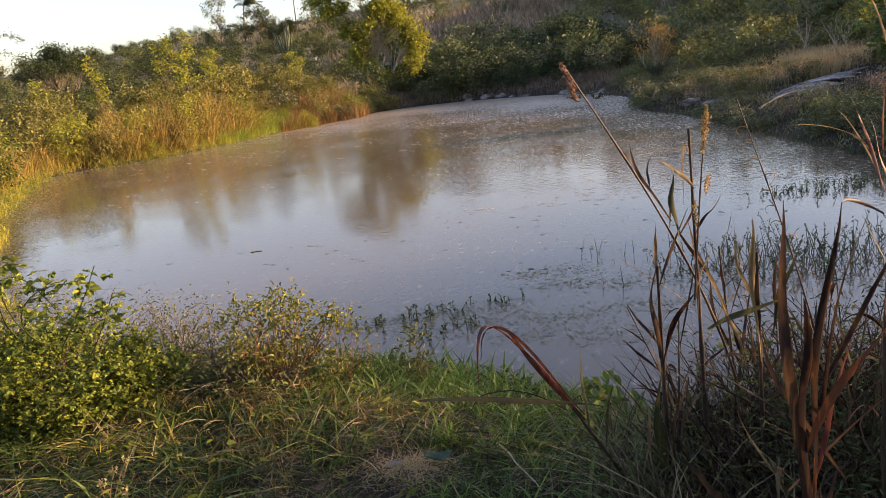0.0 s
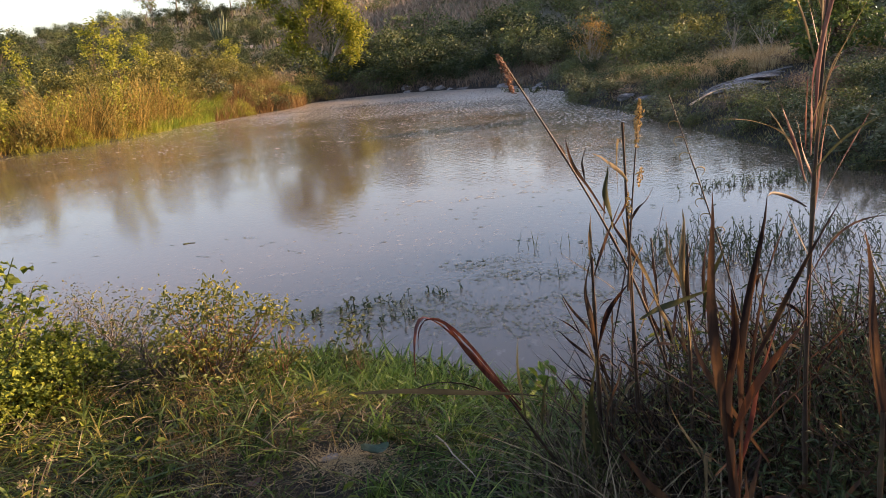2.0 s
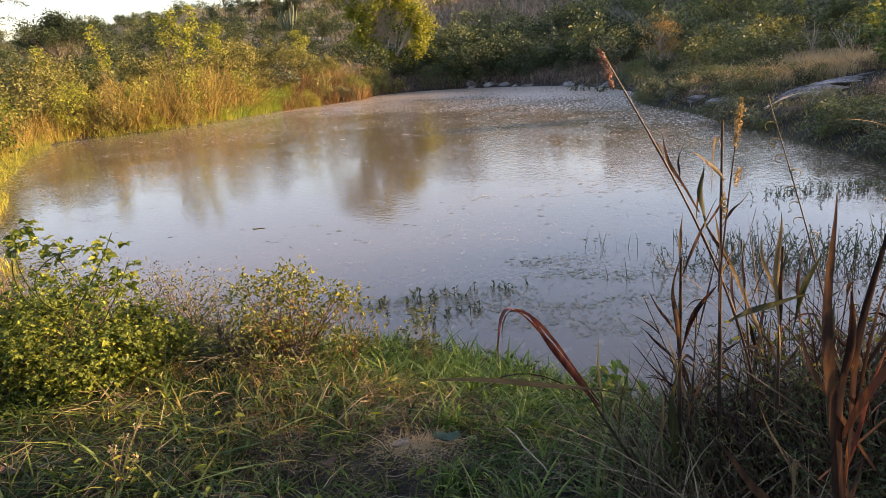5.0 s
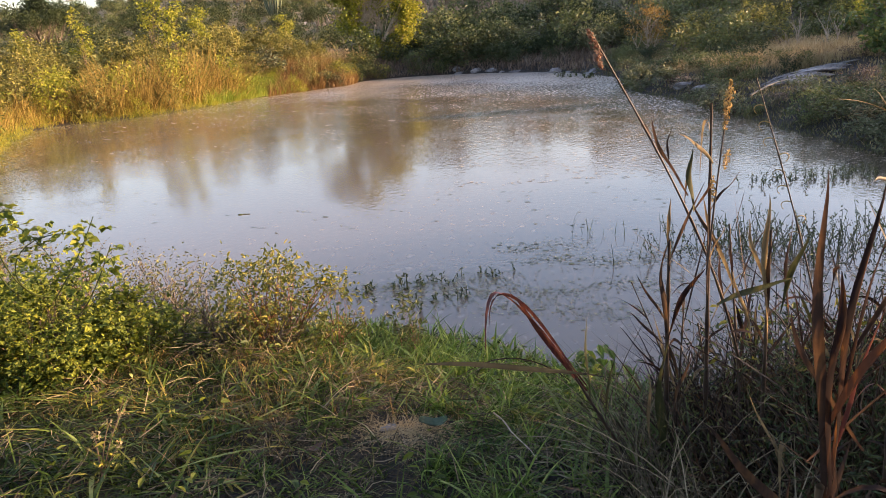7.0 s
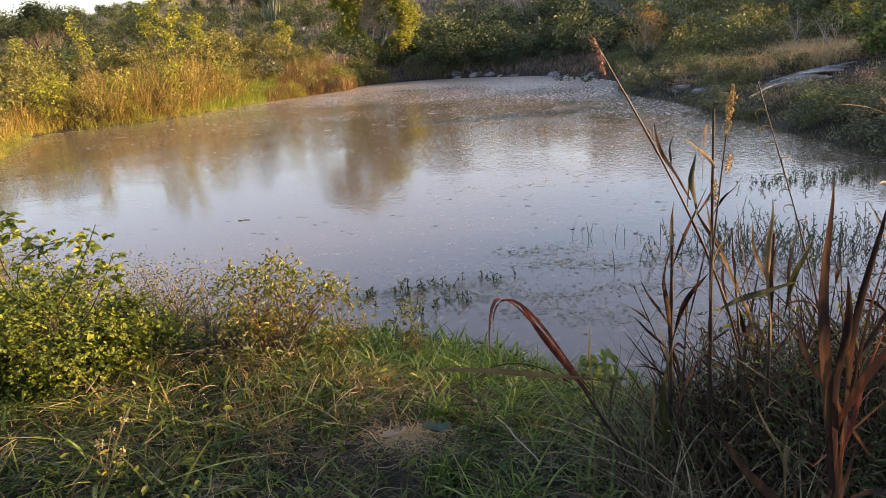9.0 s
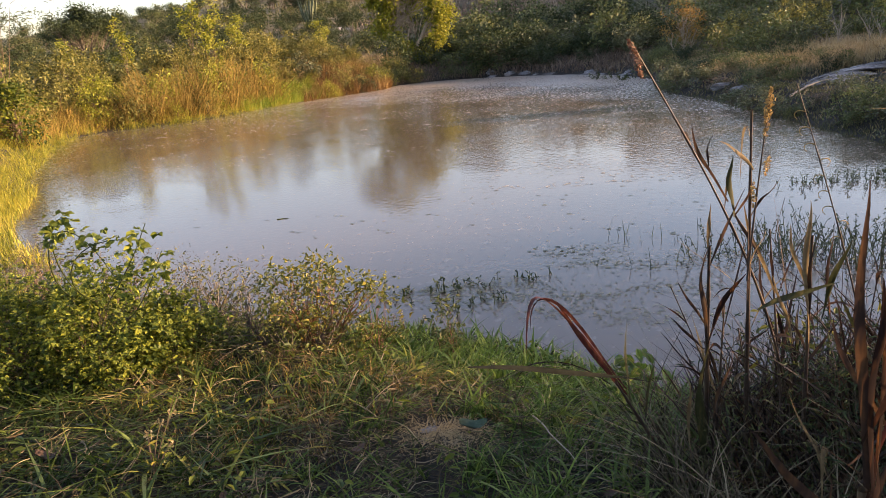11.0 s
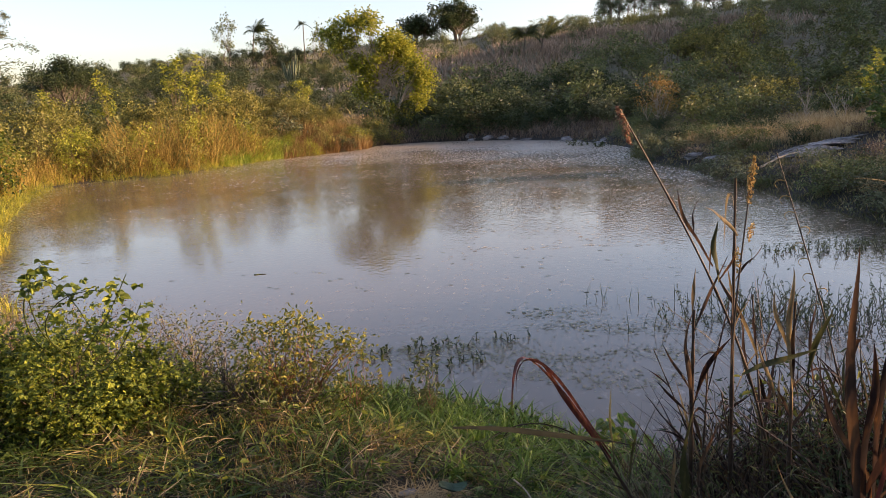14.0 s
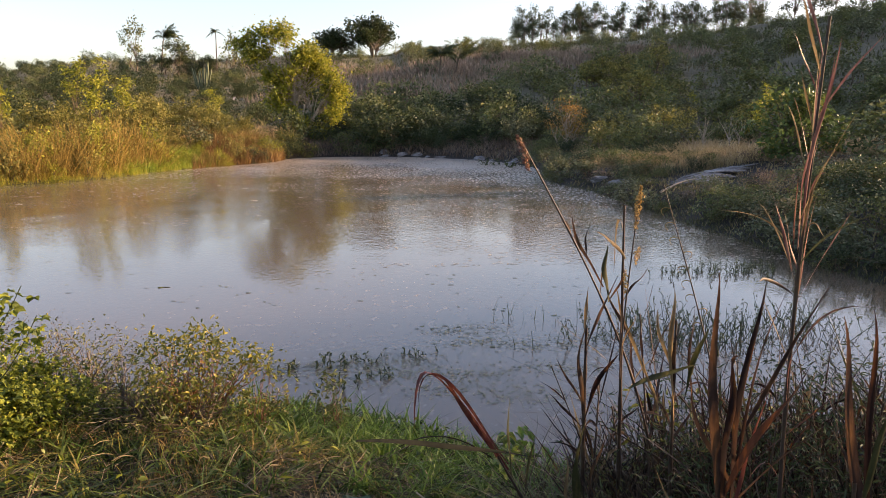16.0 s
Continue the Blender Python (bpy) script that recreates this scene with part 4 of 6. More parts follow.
tip = b + np.stack((rng.normal(size=n) * 0.5, rng.normal(size=n) * 0.5, (0.95 + 0.6 * wave(x, y, 1.6, 32)) * rng.uniform(0.7, 1.25, n)), -1)
path = b[:, None] * (1 - s) + tip[:, None] * s + (rng.normal(size=(n, 1, 3)) * 0.08) * np.sin(s * np.pi)
v, f = tubes(path, np.linspace(0.012, 0.005, 5)[None].repeat(n, 0), 4)
tagged(mesh("bare_reed_stems", v, f, M_REED), "bare dry stems crossing among the reeds", "reeds", kind="stuff")
x, y = scatter(rng, 170000, -22, -2.6, 6.5, 44, lambda x, y: sdk(-0.25, 5)(x, y) & patchy(x, y, 1.6, 33, -0.75) & ~((x > -8.6) & (y > 34)))
hgt = (0.78 + 0.4 * wave(x, y, 2.4, 34)) * (0.3 + 0.7 * smooth((y - 7.5) / 5))
blade_stuff("bank_grass", x[:66000], y[:66000], hgt[:66000] * 0.68, 0.0095, M_BANK_GRASS, "yellow-green grass glowing in low sun", "grass", rng, 0.8, 0.6, 3)
x, y = scatter(rng, 60000, -16.5, -11.2, 20.5, 29, lambda x, y: sdk(0.15, 3.2)(x, y) & patchy(x, y, 1.4, 39, -0.5))
blade_stuff("golden_weed_bank", x[:6500], y[:6500], 0.95 + 0.3 * wave(x, y, 1.8, 40)[:6500], 0.014, M_REED, "fuzzy golden weeds standing along the sunlit bank", "weeds", rng, 0.5, 0.4, 4)
for i in range(26):
    x, y = rng.uniform(-16, -11.8), rng.uniform(21, 28.5)
    sd = float(from_shore(x, y))
    if sd < 0.5 or sd > 3.0:
        continue
    stand(P_SUNLOW[(0, 0, 1)[rng.randint(3)]], x, y, rng.uniform(0.8, 1.3), rng.uniform(0, 360), "weedy golden bush on the sunlit bank", "bush", "weedy bushes in the grass", tall=rng.uniform(0.9, 1.3))
x, y = scatter(rng, 90000, -11, -7.2, 31.5, 38, sdk(0.0, 2.6))
blade_stuff("fresh_bank_grass", x[:9000], y[:9000], 0.6, 0.018, M_FRESH_BANK, "bright green grass between the reeds and the rust-red grass", "grass", rng, 0.45, 0.3, 3)
x, y = scatter(rng, 90000, -8.2, -4.0, 35, 44, lambda x, y: sdk(-0.05, 2.8)(x, y) & patchy(x, y, 1.2, 38, -0.5))
blade_stuff("rust_grass", x[:9000], y[:9000], 0.75 + 0.2 * wave(x, y, 1.5, 37)[:9000], 0.024, M_RUST_GRASS, "rust-red dry grass at the pond edge", "grass", rng, 0.45, 0.3, 3)
x, y = scatter(rng, 40000, -11, -4.5, 38, 52, sdk(2.2, 8))
blade_stuff("straw_slope_grass", x[:4200], y[:4200], 0.6, 0.04, M_STRAW_SLOPE, "straw-coloured grass on the sunlit slope", "grass", rng, 0.45, 0.3, 3)
x, y = scatter(rng, 30000, -9.4, -6.0, 40.5, 46, sdk(1.6, 6))
blade_stuff("orange_slope_grass", x[:5000], y[:5000], 0.85, 0.03, M_TUFT, "orange-tinged dry grass above the rust-red grass", "grass", rng, 0.45, 0.3, 3)

# ---- right bank ----
rng = R(9)
for i in range(150):
    x, y = rng.uniform(7.0, 30), rng.uniform(13, 50)
    sd = float(from_shore(x, y))
    if sd < 2.4 or (x < 13.5 and y < 27) or sd > 22:
        continue
    p = (P_HILL + P_GREY * 2 + P_MIX)[rng.randint(13)]
    stand(p, x, y, rng.uniform(0.4, 0.85), rng.uniform(0, 360), "low scrub bush on the shaded bank", "shrub", "scrub on the shaded bank", tall=rng.uniform(0.8, 1.2))
for i in range(150):
    y = rng.uniform(9, 44)
    x = 6.4 + 0.03 * y + rng.uniform(0, 3.0)
    sd = float(from_shore(x, y))
    if sd < 0.25 or (7 < x < 11 and 18 < y < 21.3):
        continue
    stand(P_LOW[rng.randint(3)], x, y, rng.uniform(0.45, 0.95) * (0.5 if 15 < y < 22 else 0.85), rng.uniform(0, 360), "low dark bush at the shaded water's edge", "bush", "bushes along the shaded shore", tall=rng.uniform(0.7, 1.1))
for i in range(420):
    k = rng.randint(len(RIM))
    x, y = RIM[k] + rng.normal(size=2) * 0.4
    sd = float(from_shore(x, y))
    if x < 5.0 or y < 9.5 or y > 38 or sd < 0.03 or sd > 0.9:
        continue
    stand((P_LOW + P_GREY)[rng.randint(6)], x, y, rng.uniform(0.2, 0.48), rng.uniform(0, 360), "low weedy bush hanging over the shaded water's edge", "bush", "bushes along the shaded shore", tall=rng.uniform(0.6, 1.1))
P_TUFT = [plant("dry_tuft", 90 + i, 0.4, 0.42, 18, 22, (0.07, 0.03), (M_DRY_GRASS, M_DRY_TUFT, M_LEAF_GREY)[i], M_TWIG, 0.05, 0.012, clump_r=0.22, stems=5, fine=False) for i in range(3)]
for i in range(300):
    y = rng.uniform(11, 36)
    x = 6.9 + rng.uniform(0, 7.5)
    if float(from_shore(x, y)) < 0.5 or (7 < x < 11.2 and 17.8 < y < 21.6):
        continue
    stand(P_TUFT[rng.randint(3)], x, y, rng.uniform(0.5, 1.15), rng.uniform(0, 360), "brownish dry tuft of weeds on the shaded bank", "weed", "dry tufts on the bank", tall=rng.uniform(0.6, 1.1))
x, y = scatter(rng, 120000, 5, 28, 8, 50, lambda x, y: sdk(0.1, 14)(x, y) & patchy(x, y, 2.5, 41, -0.8))
blade_stuff("dry_bank_grass", x[:26000], y[:26000], 0.15, 0.024, M_DRY_GRASS, "short dry grass on the shaded bank", "grass", rng, 0.6, 0.3, 3)
x, y = scatter(rng, 40000, 8, 19, 22, 33, lambda x, y: sdk(1.5, 12)(x, y) & patchy(x, y, 3, 42, -0.5))
blade_stuff("tall_straw_grass", x[:17000], y[:17000], 0.5, 0.022, M_STRAW_SLOPE, "taller straw-coloured grass above the rocks", "grass", rng, 0.5, 0.3, 3)
x, y = scatter(rng, 30000, 5.8, 9.5, 8, 24, sdk(-0.1, 1.6))
blade_stuff("shore_grass", x[:7000], y[:7000], 0.1, 0.02, M_HILL_GRASS, "dark green grass along the shaded shore", "grass", rng, 0.5, 0.3, 3)
settle(plant("leafy_bush", 81, 1.9, 1.05, 70, 34, (0.15, 0.1), M_LEAF_FLECK, M_BARK, 0.08, 0.05, clump_r=0.16), 12.4, 21.8, 0, "dense dark green bush flecked with yellow leaves", "bush")
settle(plant("bare_bush", 82, 2.3, 0.95, 70, 16, (0.1, 0.05), M_RUST_LEAF, M_PALE_WOOD, 0.35, 0.035, clump_r=0.16, stems=6), 9.5, 37.7, 0, "half-bare bush with amber leaves", "bush")
stand(P_SLIM[0], 14.2, 27.4, 0.62, 40, "thin leaning sapling with a leafy tip", "sapling")
for x, y, k in ((10.6, 33.5, 0.8), (12.2, 32, 0.95), (13.5, 33, 0.9), (15.2, 30.5, 0.9), (16.6, 28.5, 0.8), (11.5, 36, 0.9), (17.5, 33, 1.0)):
    stand((P_OLIVE + P_MIX)[int(x * 7) % 7], x, y, k * 0.85, x * 77, "yellowing shrub above the shaded bank", "shrub", "yellowing shrubs above the bank")
for x, y in ((12.6, 29.0), (13.4, 28.2)):
    bare = plant("dead_shrub", int(x * 10), 1.5, 0.8, 26, 1, (0.05, 0.02), M_STRAW, M_PALE_WOOD, 0.3, 0.03, stems=4)
    settle(bare, x, y, 0, "leafless pale dead shrub", "shrub", "dead shrubs")


def rock(seed, sx, sy, sz, layered=0.0):
    bm = bmesh.new()
    bmesh.ops.create_icosphere(bm, subdivisions=4, radius=1)
    off = Vector((seed * 3.1, seed * 1.7, seed * 0.9))
    for v in bm.verts:
        p = v.co.copy()
        k = 1 + 0.28 * noise.noise(p * 1.3 + off) + 0.12 * noise.noise(p * 3.6 + off) + 0.05 * noise.noise(p * 9 + off)
        q = Vector((p.x * sx * k, p.y * sy * k, p.z * sz * k))
        if layered:
            t = (q.z + 0.35 * q.x + 0.05 * noise.noise(p * 2 + off)) / layered
            q += Vector((p.x, p.y, 0.15)) * 0.35 * layered * (abs((t % 1) - 0.5) - 0.25)
        v.co = q
    me = bpy.data.meshes.new("rock")
    bm.to_mesh(me)
    bm.free()
    me.materials.append(M_ROCK)
    me.polygons.foreach_set("use_smooth", np.ones(len(me.polygons), dtype=bool))
    return new("rock", me)


def lay_rock(ob, x, y, turn, tilt=0.0, sink=0.1, group="", label=""):
    ob.matrix_world = pose(x, y, float(land(x, y)) - sink, tilt, tilt * 0.5, turn)
    tagged(ob, label, "rock", group)


rng = R(19)


def ledge(seed, a, b, bulge, thick, deep):
    """One stratum: a long tapering tongue of stone from a to b, blunt towards the water, uneven along its length."""
    r = np.random.RandomState(seed)
    k, sides = 36, 12
    s = np.linspace(0, 1, k)
    mid = a * (1 - s[:, None]) + b * s[:, None] + np.outer(np.sin(s * np.pi), bulge)
    mid += np.stack((0 * s, 0.03 * np.sin(9 * s + seed), 0.012 * np.sin(13 * s + 2 * seed)), -1)
    swell = np.clip(np.sin(np.pi * np.clip(s, 0.02, 0.98)), 0, 1) ** 0.45 * (1 + 0.12 * np.sin(17 * s + seed) + 0.08 * r.normal(size=k))
    ang = np.arange(sides) / sides * 2 * np.pi
    py, pz = np.cos(ang) * deep, np.sign(np.sin(ang)) * np.abs(np.sin(ang)) ** 0.6 * thick
    chip = 1 + 0.1 * r.normal(size=(k, sides))
    v = mid[:, None] + np.stack((np.zeros((k, sides)), py * swell[:, None] * chip, pz * swell[:, None] * chip), -1)
    i, j = np.meshgrid(np.arange(k - 1), np.arange(sides), indexing="ij")
    t = (j + 1) % sides
    f = np.stack((i * sides + j, i * sides + t, (i + 1) * sides + t, (i + 1) * sides + j), -1).reshape(-1, 4)
    return v.reshape(-1, 3), f.tolist() + [list(range(sides))[::-1], list(range((k - 1) * sides, k * sides))]


outcrop = new("rock_outcrop")
oz = float(land(9.2, 20.3))
outcrop.location = (9.2, 20.3, oz)
for i in range(26):
    u = i / 25
    x0, x1 = 7.75 + 0.9 * u + rng.uniform(-0.25, 0.25), 9.1 + 1.75 * u + rng.uniform(-0.3, 0.25)
    y0, y1 = 19.5 + 1.5 * u, 19.55 + 1.8 * u + 0.1
    a = np.array((x0, y0, float(land(x0, y0)) + 0.0))
    b = np.array((x1, y1, float(land(x1, y1)) + 0.02 + 0.03 * u))
    v, f = ledge(70 + i, a, b, np.array((0, 0, 0.05 + 0.07 * math.sin(math.pi * u))), rng.uniform(0.03, 0.055), rng.uniform(0.05, 0.09))
    mesh("ledge", v - np.array((9.2, 20.3, oz)), f, M_ROCK, outcrop, smooth=True)
tagged(outcrop, "pale grey rock outcrop with layered ledges in the slope", "rock")
for i in range(5):
    x, y = rng.uniform(6.9, 8.2), rng.uniform(20.6, 23.5)
    lay_rock(rock(i + 1, rng.uniform(0.15, 0.4), rng.uniform(0.08, 0.18), rng.uniform(0.05, 0.12), 0.05), x, y, rng.uniform(-15, 15), -3, 0.0, "slabs on the shaded bank", "pale layered rock slab lying in the slope")
spots = [q for q in RIM if q[1] > 37 and 0.3 < q[0] < 7.2]
for i in range(20):
    x, y = spots[rng.randint(len(spots))] + np.array((0.25, 0.3)) * rng.uniform(0.2, 1.6) + rng.normal(size=2) * 0.2
    lay_rock(rock(20 + i, rng.uniform(0.15, 0.6), rng.uniform(0.15, 0.3), rng.uniform(0.1, 0.26)), x, y, rng.uniform(-40, 40), rng.uniform(-15, 15), 0.11, "rocks along the far shore", "small pale grey rock at the water's edge")
for i, (x, y, k) in enumerate(((-14.8, 79.3, 1.0), (-16.6, 80.2, 1.2), (-13.2, 80, 0.8))):
    lay_rock(rock(40 + i, 1.2 * k, 0.7 * k, 0.5 * k, 0.15), x, y, i * 30, 0, 0.3, "rocks on the slope", "grey rock ledge among the shrubs")


def stick(name, a, b, radius, material, label, bow=0.03):
    s = np.linspace(0, 1, 7)[:, None]
    a, b = np.array(a), np.array(b)
    path = a * (1 - s) + b * s + UP * bow * np.sin(s * np.pi) + np.sin(s * 9) * 0.01 * (1, -1, 0)
    v, f = tubes([path], [radius * (1.1 - 0.6 * s[:, 0])], 6)
    return tagged(mesh(name, v, f, material, smooth=True), label, "stick")


z1, z2 = float(land(7.0, 18.4)), float(land(8.4, 19.6))
stick("fallen_branch", (7.0, 18.4, z1 + 0.06), (8.4, 19.6, z2 + 0.16), 0.025, M_PALE_WOOD, "pale fallen branch lying on the bank", 0.05)

discard(P_HILL + P_DARK + P_MIX + P_GREY + P_OLIVE + P_SLIM + P_LOW + P_SUNLOW + P_RIDGE + P_TUFT + [sky_bush, dark_tree])


# ---- on the water ----
def sprigs(name, x, y, height, leaf, material, label, rng, per=9, lean=0.25):
    n = len(x)
    b = np.stack((x, y, np.full(n, -0.05)), -1)
    h = height * rng.uniform(0.5, 1.3, n)
    top = b + np.stack((rng.normal(size=n) * lean * h, rng.normal(size=n) * lean * h, h + 0.05), -1)
    s = np.linspace(0, 1, 4)[None, :, None]
    path = b[:, None] * (1 - s) + top[:, None] * s
    wood = tubes(path, np.linspace(0.004, 0.002, 4)[None].repeat(n, 0), 4)
    k = np.repeat(np.arange(n), per)
    u = rng.uniform(0.35, 1.05, len(k))[:, None]
    c = b[k] * (1 - u) + top[k] * u + rng.normal(size=(len(k), 3)) * leaf * 0.35
    c[:, 2] = np.maximum(c[:, 2], 0.008)
    lv = leaves(c, leaf, leaf * 0.35, rng, 0.1, toward=UP * 0.7)
    v, f = joined([wood, lv])
    return tagged(mesh(name, v, f, material), label, "water weed", kind="stuff")


def clumped(rng, n, groups, spread):
    g = np.array([groups[i] for i in rng.randint(0, len(groups), n)], float)
    return g[:, 0] + rng.normal(size=n) * spread * 1.4, g[:, 1] + rng.normal(size=n) * spread * 0.7


rng = R(90)
x, y = clumped(rng, 58, [(-0.68, 6.75), (-0.45, 6.85), (-0.2, 6.9), (0.0, 6.8), (0.1, 7.0), (0.35, 7.0), (0.55, 7.05), (-0.15, 6.5), (0.2, 6.55), (-0.1, 6.3)], 0.08)
sprigs("water_weed", x, y, 0.07, 0.036, M_WEED, "small dark weeds standing out of the water", rng, 5)
x, y = clumped(rng, 260, [(2.4, 7.2), (2.8, 7.4), (3.2, 7.3), (3.5, 7.6), (3.9, 7.5), (3.0, 6.9), (3.6, 7.0), (4.3, 7.8), (2.9, 7.8), (4.4, 7.2), (2.6, 7.6), (3.3, 7.4), (2.7, 7.1)], 0.17)
sprigs("tall_water_weed", x, y, 0.21, 0.03, M_WEED, "dense dark weeds growing up through the water", rng, 8, 0.5)
x, y = clumped(rng, 95, [(4.2, 10.2), (4.5, 10.25), (4.8, 10.2), (5.1, 10.15), (5.35, 10.2), (5.2, 10.5)], 0.24)
sprigs("far_water_weed", x, y, 0.09, 0.035, M_WEED, "low mat of dark weeds in the water", rng, 8)
x, y = clumped(rng, 22, [(5.4, 35.8), (6.1, 33.9)], 0.2)
sprigs("islet_weed", x, y, 0.22, 0.15, M_WEED, "small weed islet near the far end", rng, 6)
x, y = clumped(rng, 60, [(1.6, 8.2), (1.9, 8.0), (1.5, 7.2)], 0.12)
x, y = x[:26], y[:26]
v, f = blades(np.stack((x, y, np.full(len(x), -0.03)), -1), rng.uniform(0.1, 0.3, len(x)), 0.008, rng.uniform(0, 6.28, len(x)), 0.3, 0.1, 3)
tagged(mesh("water_grass", v, f, M_WEED), "thin grass blades standing in the water", "grass", kind="stuff")


def floaters(name, x, y, size, material, label, rng, long=2.2):
    """Flat leaf scraps lying on the water."""
    n = len(x)
    a = rng.normal(size=n) * 0.5
    ang = np.arange(6) / 6 * 2 * np.pi
    rr = size * rng.uniform(0.4, 1.5, n)
    px = np.cos(ang)[None] * rr[:, None] * long * rng.uniform(0.7, 1.2, (n, 6))
    py = np.sin(ang)[None] * rr[:, None] * rng.uniform(0.5, 1.2, (n, 6))
    vx = x[:, None] + px * np.cos(a)[:, None] - py * np.sin(a)[:, None]
    vy = y[:, None] + px * np.sin(a)[:, None] + py * np.cos(a)[:, None]
    v = np.stack((vx, vy, rng.uniform(0.003, 0.007, (n, 1)).repeat(6, 1)), -1).reshape(-1, 3)
    f = np.arange(n * 6).reshape(-1, 6)
    return tagged(mesh(name, v, f, material), label, "floating leaves", kind="stuff")


x, y = clumped(rng, 3600, [(-0.5, 6.8), (-0.2, 6.85), (0.1, 6.8), (0.4, 6.95), (0.0, 6.5), (0.5, 6.6), (1.1, 7.4), (1.6, 7.2), (1.0, 6.5), (2.2, 7.4), (1.3, 6.0), (1.7, 6.6), (1.0, 7.8), (0.7, 6.2)], 0.17)
floaters("floating_film", x, y, 0.0055, M_FLOAT, "thin film of olive leaf scraps on the water", rng)
x, y = clumped(rng, 46, [(0.7, 7.7), (0.9, 7.9), (1.5, 8.6), (1.2, 7.3), (1.9, 8.2), (2.5, 8.6)], 0.14)
floaters("floating_leaf", x, y, 0.012, M_WEED, "dark floating leaves on the still water", rng, 1.8)
x, y = rng.uniform(-7.5, 5.2, 900), 9.0 + 15 * rng.uniform(0, 1, 900) ** 1.3
k = (from_shore(x, y) < -0.6) & patchy(x, y, 5, 51, -0.2)
floaters("floating_litter", x[k], y[k], 0.009, M_WEED, "scattered dark scraps drifting on the pond", rng, 3.6)
x, y = rng.uniform(-12, 6.6, 520), 20 + 25 * rng.uniform(0, 1, 520)
k = (from_shore(x, y) < -0.4) & patchy(x, y, 7, 52, -0.3)
floaters("floating_pollen", x[k], y[k], 0.035, M_SCUM, "pale scum flecks on the far water", rng, 2.6)
x, y = 6.7 - 6.5 * rng.uniform(0, 1, 9000) ** 1.6, 11 + 30 * rng.uniform(0, 1, 9000) ** 1.2
k = (from_shore(x, y) < -0.05) & (wave(x, y, 2.5, 54) > -0.5)
floaters("drifted_scum", x[k], y[k], 0.009 + 0.0003 * (y[k] - 11), M_SCUM, "pale scum flecks packed along the shaded shore", rng, 3.4)
x, y = scatter(rng, 20000, -13, 2, 14, 44, lambda x, y: (from_shore(x, y) < -0.3) & (wave(x, y, 4, 55) > 0.1))
floaters("thin_scum", x[:2600], y[:2600], 0.011, M_SCUM, "scattered pale flecks drifting on the open water", rng, 3.4)
x, y = scatter(rng, 60000, -13.5, -4.0, 8.5, 34, lambda x, y: (from_shore(x, y) < 0.02) & (from_shore(x, y) > -1.3 * rng.uniform(0, 1, x.shape) ** 2) & patchy(x, y, 2.2, 53, -0.5))
floaters("duckweed", x[:2600], y[:2600], 0.02, M_DUCKWEED, "olive duckweed gathered along the grassy shore", rng, 1.8)
stick("floating_twig", (-2.52, 10.1, 0.004), (-2.38, 10.12, 0.004), 0.006, M_WEED, "dark twig floating on the pond", 0.0)
x, y = scatter(rng, 9000, -8.2, -4.6, 8.4, 14, lambda x, y: (from_shore(x, y) > -0.5) & (from_shore(x, y) < 0.1))
n = len(x)
v, f = blades(np.stack((x, y, np.full(n, -0.04)), -1), rng.uniform(0.1, 0.35, n), 0.012, rng.uniform(0, 6.28, n), 0.4, 0.2, 3)
tagged(mesh("marsh_grass", v, f, M_BANK_GRASS), "thin bright grass growing out of the shallows", "grass", kind="stuff")

# ---- the near bank ----
rng = R(12)
worn = lambda x, y: ~((x < -1.1) & (y < 4.2 + 0.1 * np.sin(9 * x)) & (wave(x, y, 0.3, 70) > -0.5))
near = lambda x, y: (from_shore(x, y) > 0.02) & (np.hypot(x - 0.3, y - 0.95) > 1.3) & (((x + 0.03) / 0.24) ** 2 + ((y - 3.88) / 0.13) ** 2 > 1)
bare = lambda x, y: (np.abs(x - 0.05) < 0.85) & (y < 3.95) & (wave(x, y, 0.5, 73) > -0.25)
x, y = scatter(rng, 110000, -4.6, 2.6, 2.4, 7.0, lambda x, y: near(x, y) & worn(x, y) & ~bare(x, y))
blade_stuff("near_grass", x[:27000], y[:27000], 0.08 + 0.045 * wave(x, y, 0.7, 61)[:27000], 0.0085, M_GRASS, "trampled green grass at the water's edge", "grass", rng, 1.4, 0.65, 4)
x, y = scatter(rng, 60000, -3.2, 2.6, 2.6, 5.8, lambda x, y: near(x, y) & patchy(x, y, 0.8, 62, -0.2))
blade_stuff("coarse_grass", x[:650], y[:650], 0.16, 0.016, M_GRASS, "broader grass blades flopped over", "grass", rng, 1.5, 0.75, 5)
x, y = scatter(rng, 90000, -4.4, 2.6, 2.4, 6.2, lambda x, y: near(x, y) & worn(x, y))
blade_stuff("straw_mat", x[:15000], y[:15000], 0.03, 0.006, M_STRAW, "matted dry straw lying on the ground", "straw", rng, 4.0, 0.7, 4, lift=0.03)
x, y = scatter(rng, 60000, -0.75, 1.5, 4.3, 6.0, lambda x, y: (from_shore(x, y) > -0.05) & (from_shore(x, y) < 0.75))
blade_stuff("lush_edge_grass", x[:2800], y[:2800], 0.19, 0.015, M_FRESH_BLADE, "lush green grass fringing the water", "grass", rng, 0.7, 0.5, 5)
x, y = scatter(rng, 5500, -4.5, 3.4, 2.4, 6.3, lambda x, y: near(x, y) & patchy(x, y, 0.7, 63, 0.05))
c = on_land(x, y) + np.stack((0 * x, 0 * x, rng.uniform(0.02, 0.13, len(x))), -1)
v, f = leaves(c, 0.05, 0.022, rng, 0.5)
tagged(mesh("ground_leaves", v, f, M_LEAF_GREEN), "small green weed leaves in the turf", "weeds", kind="stuff")

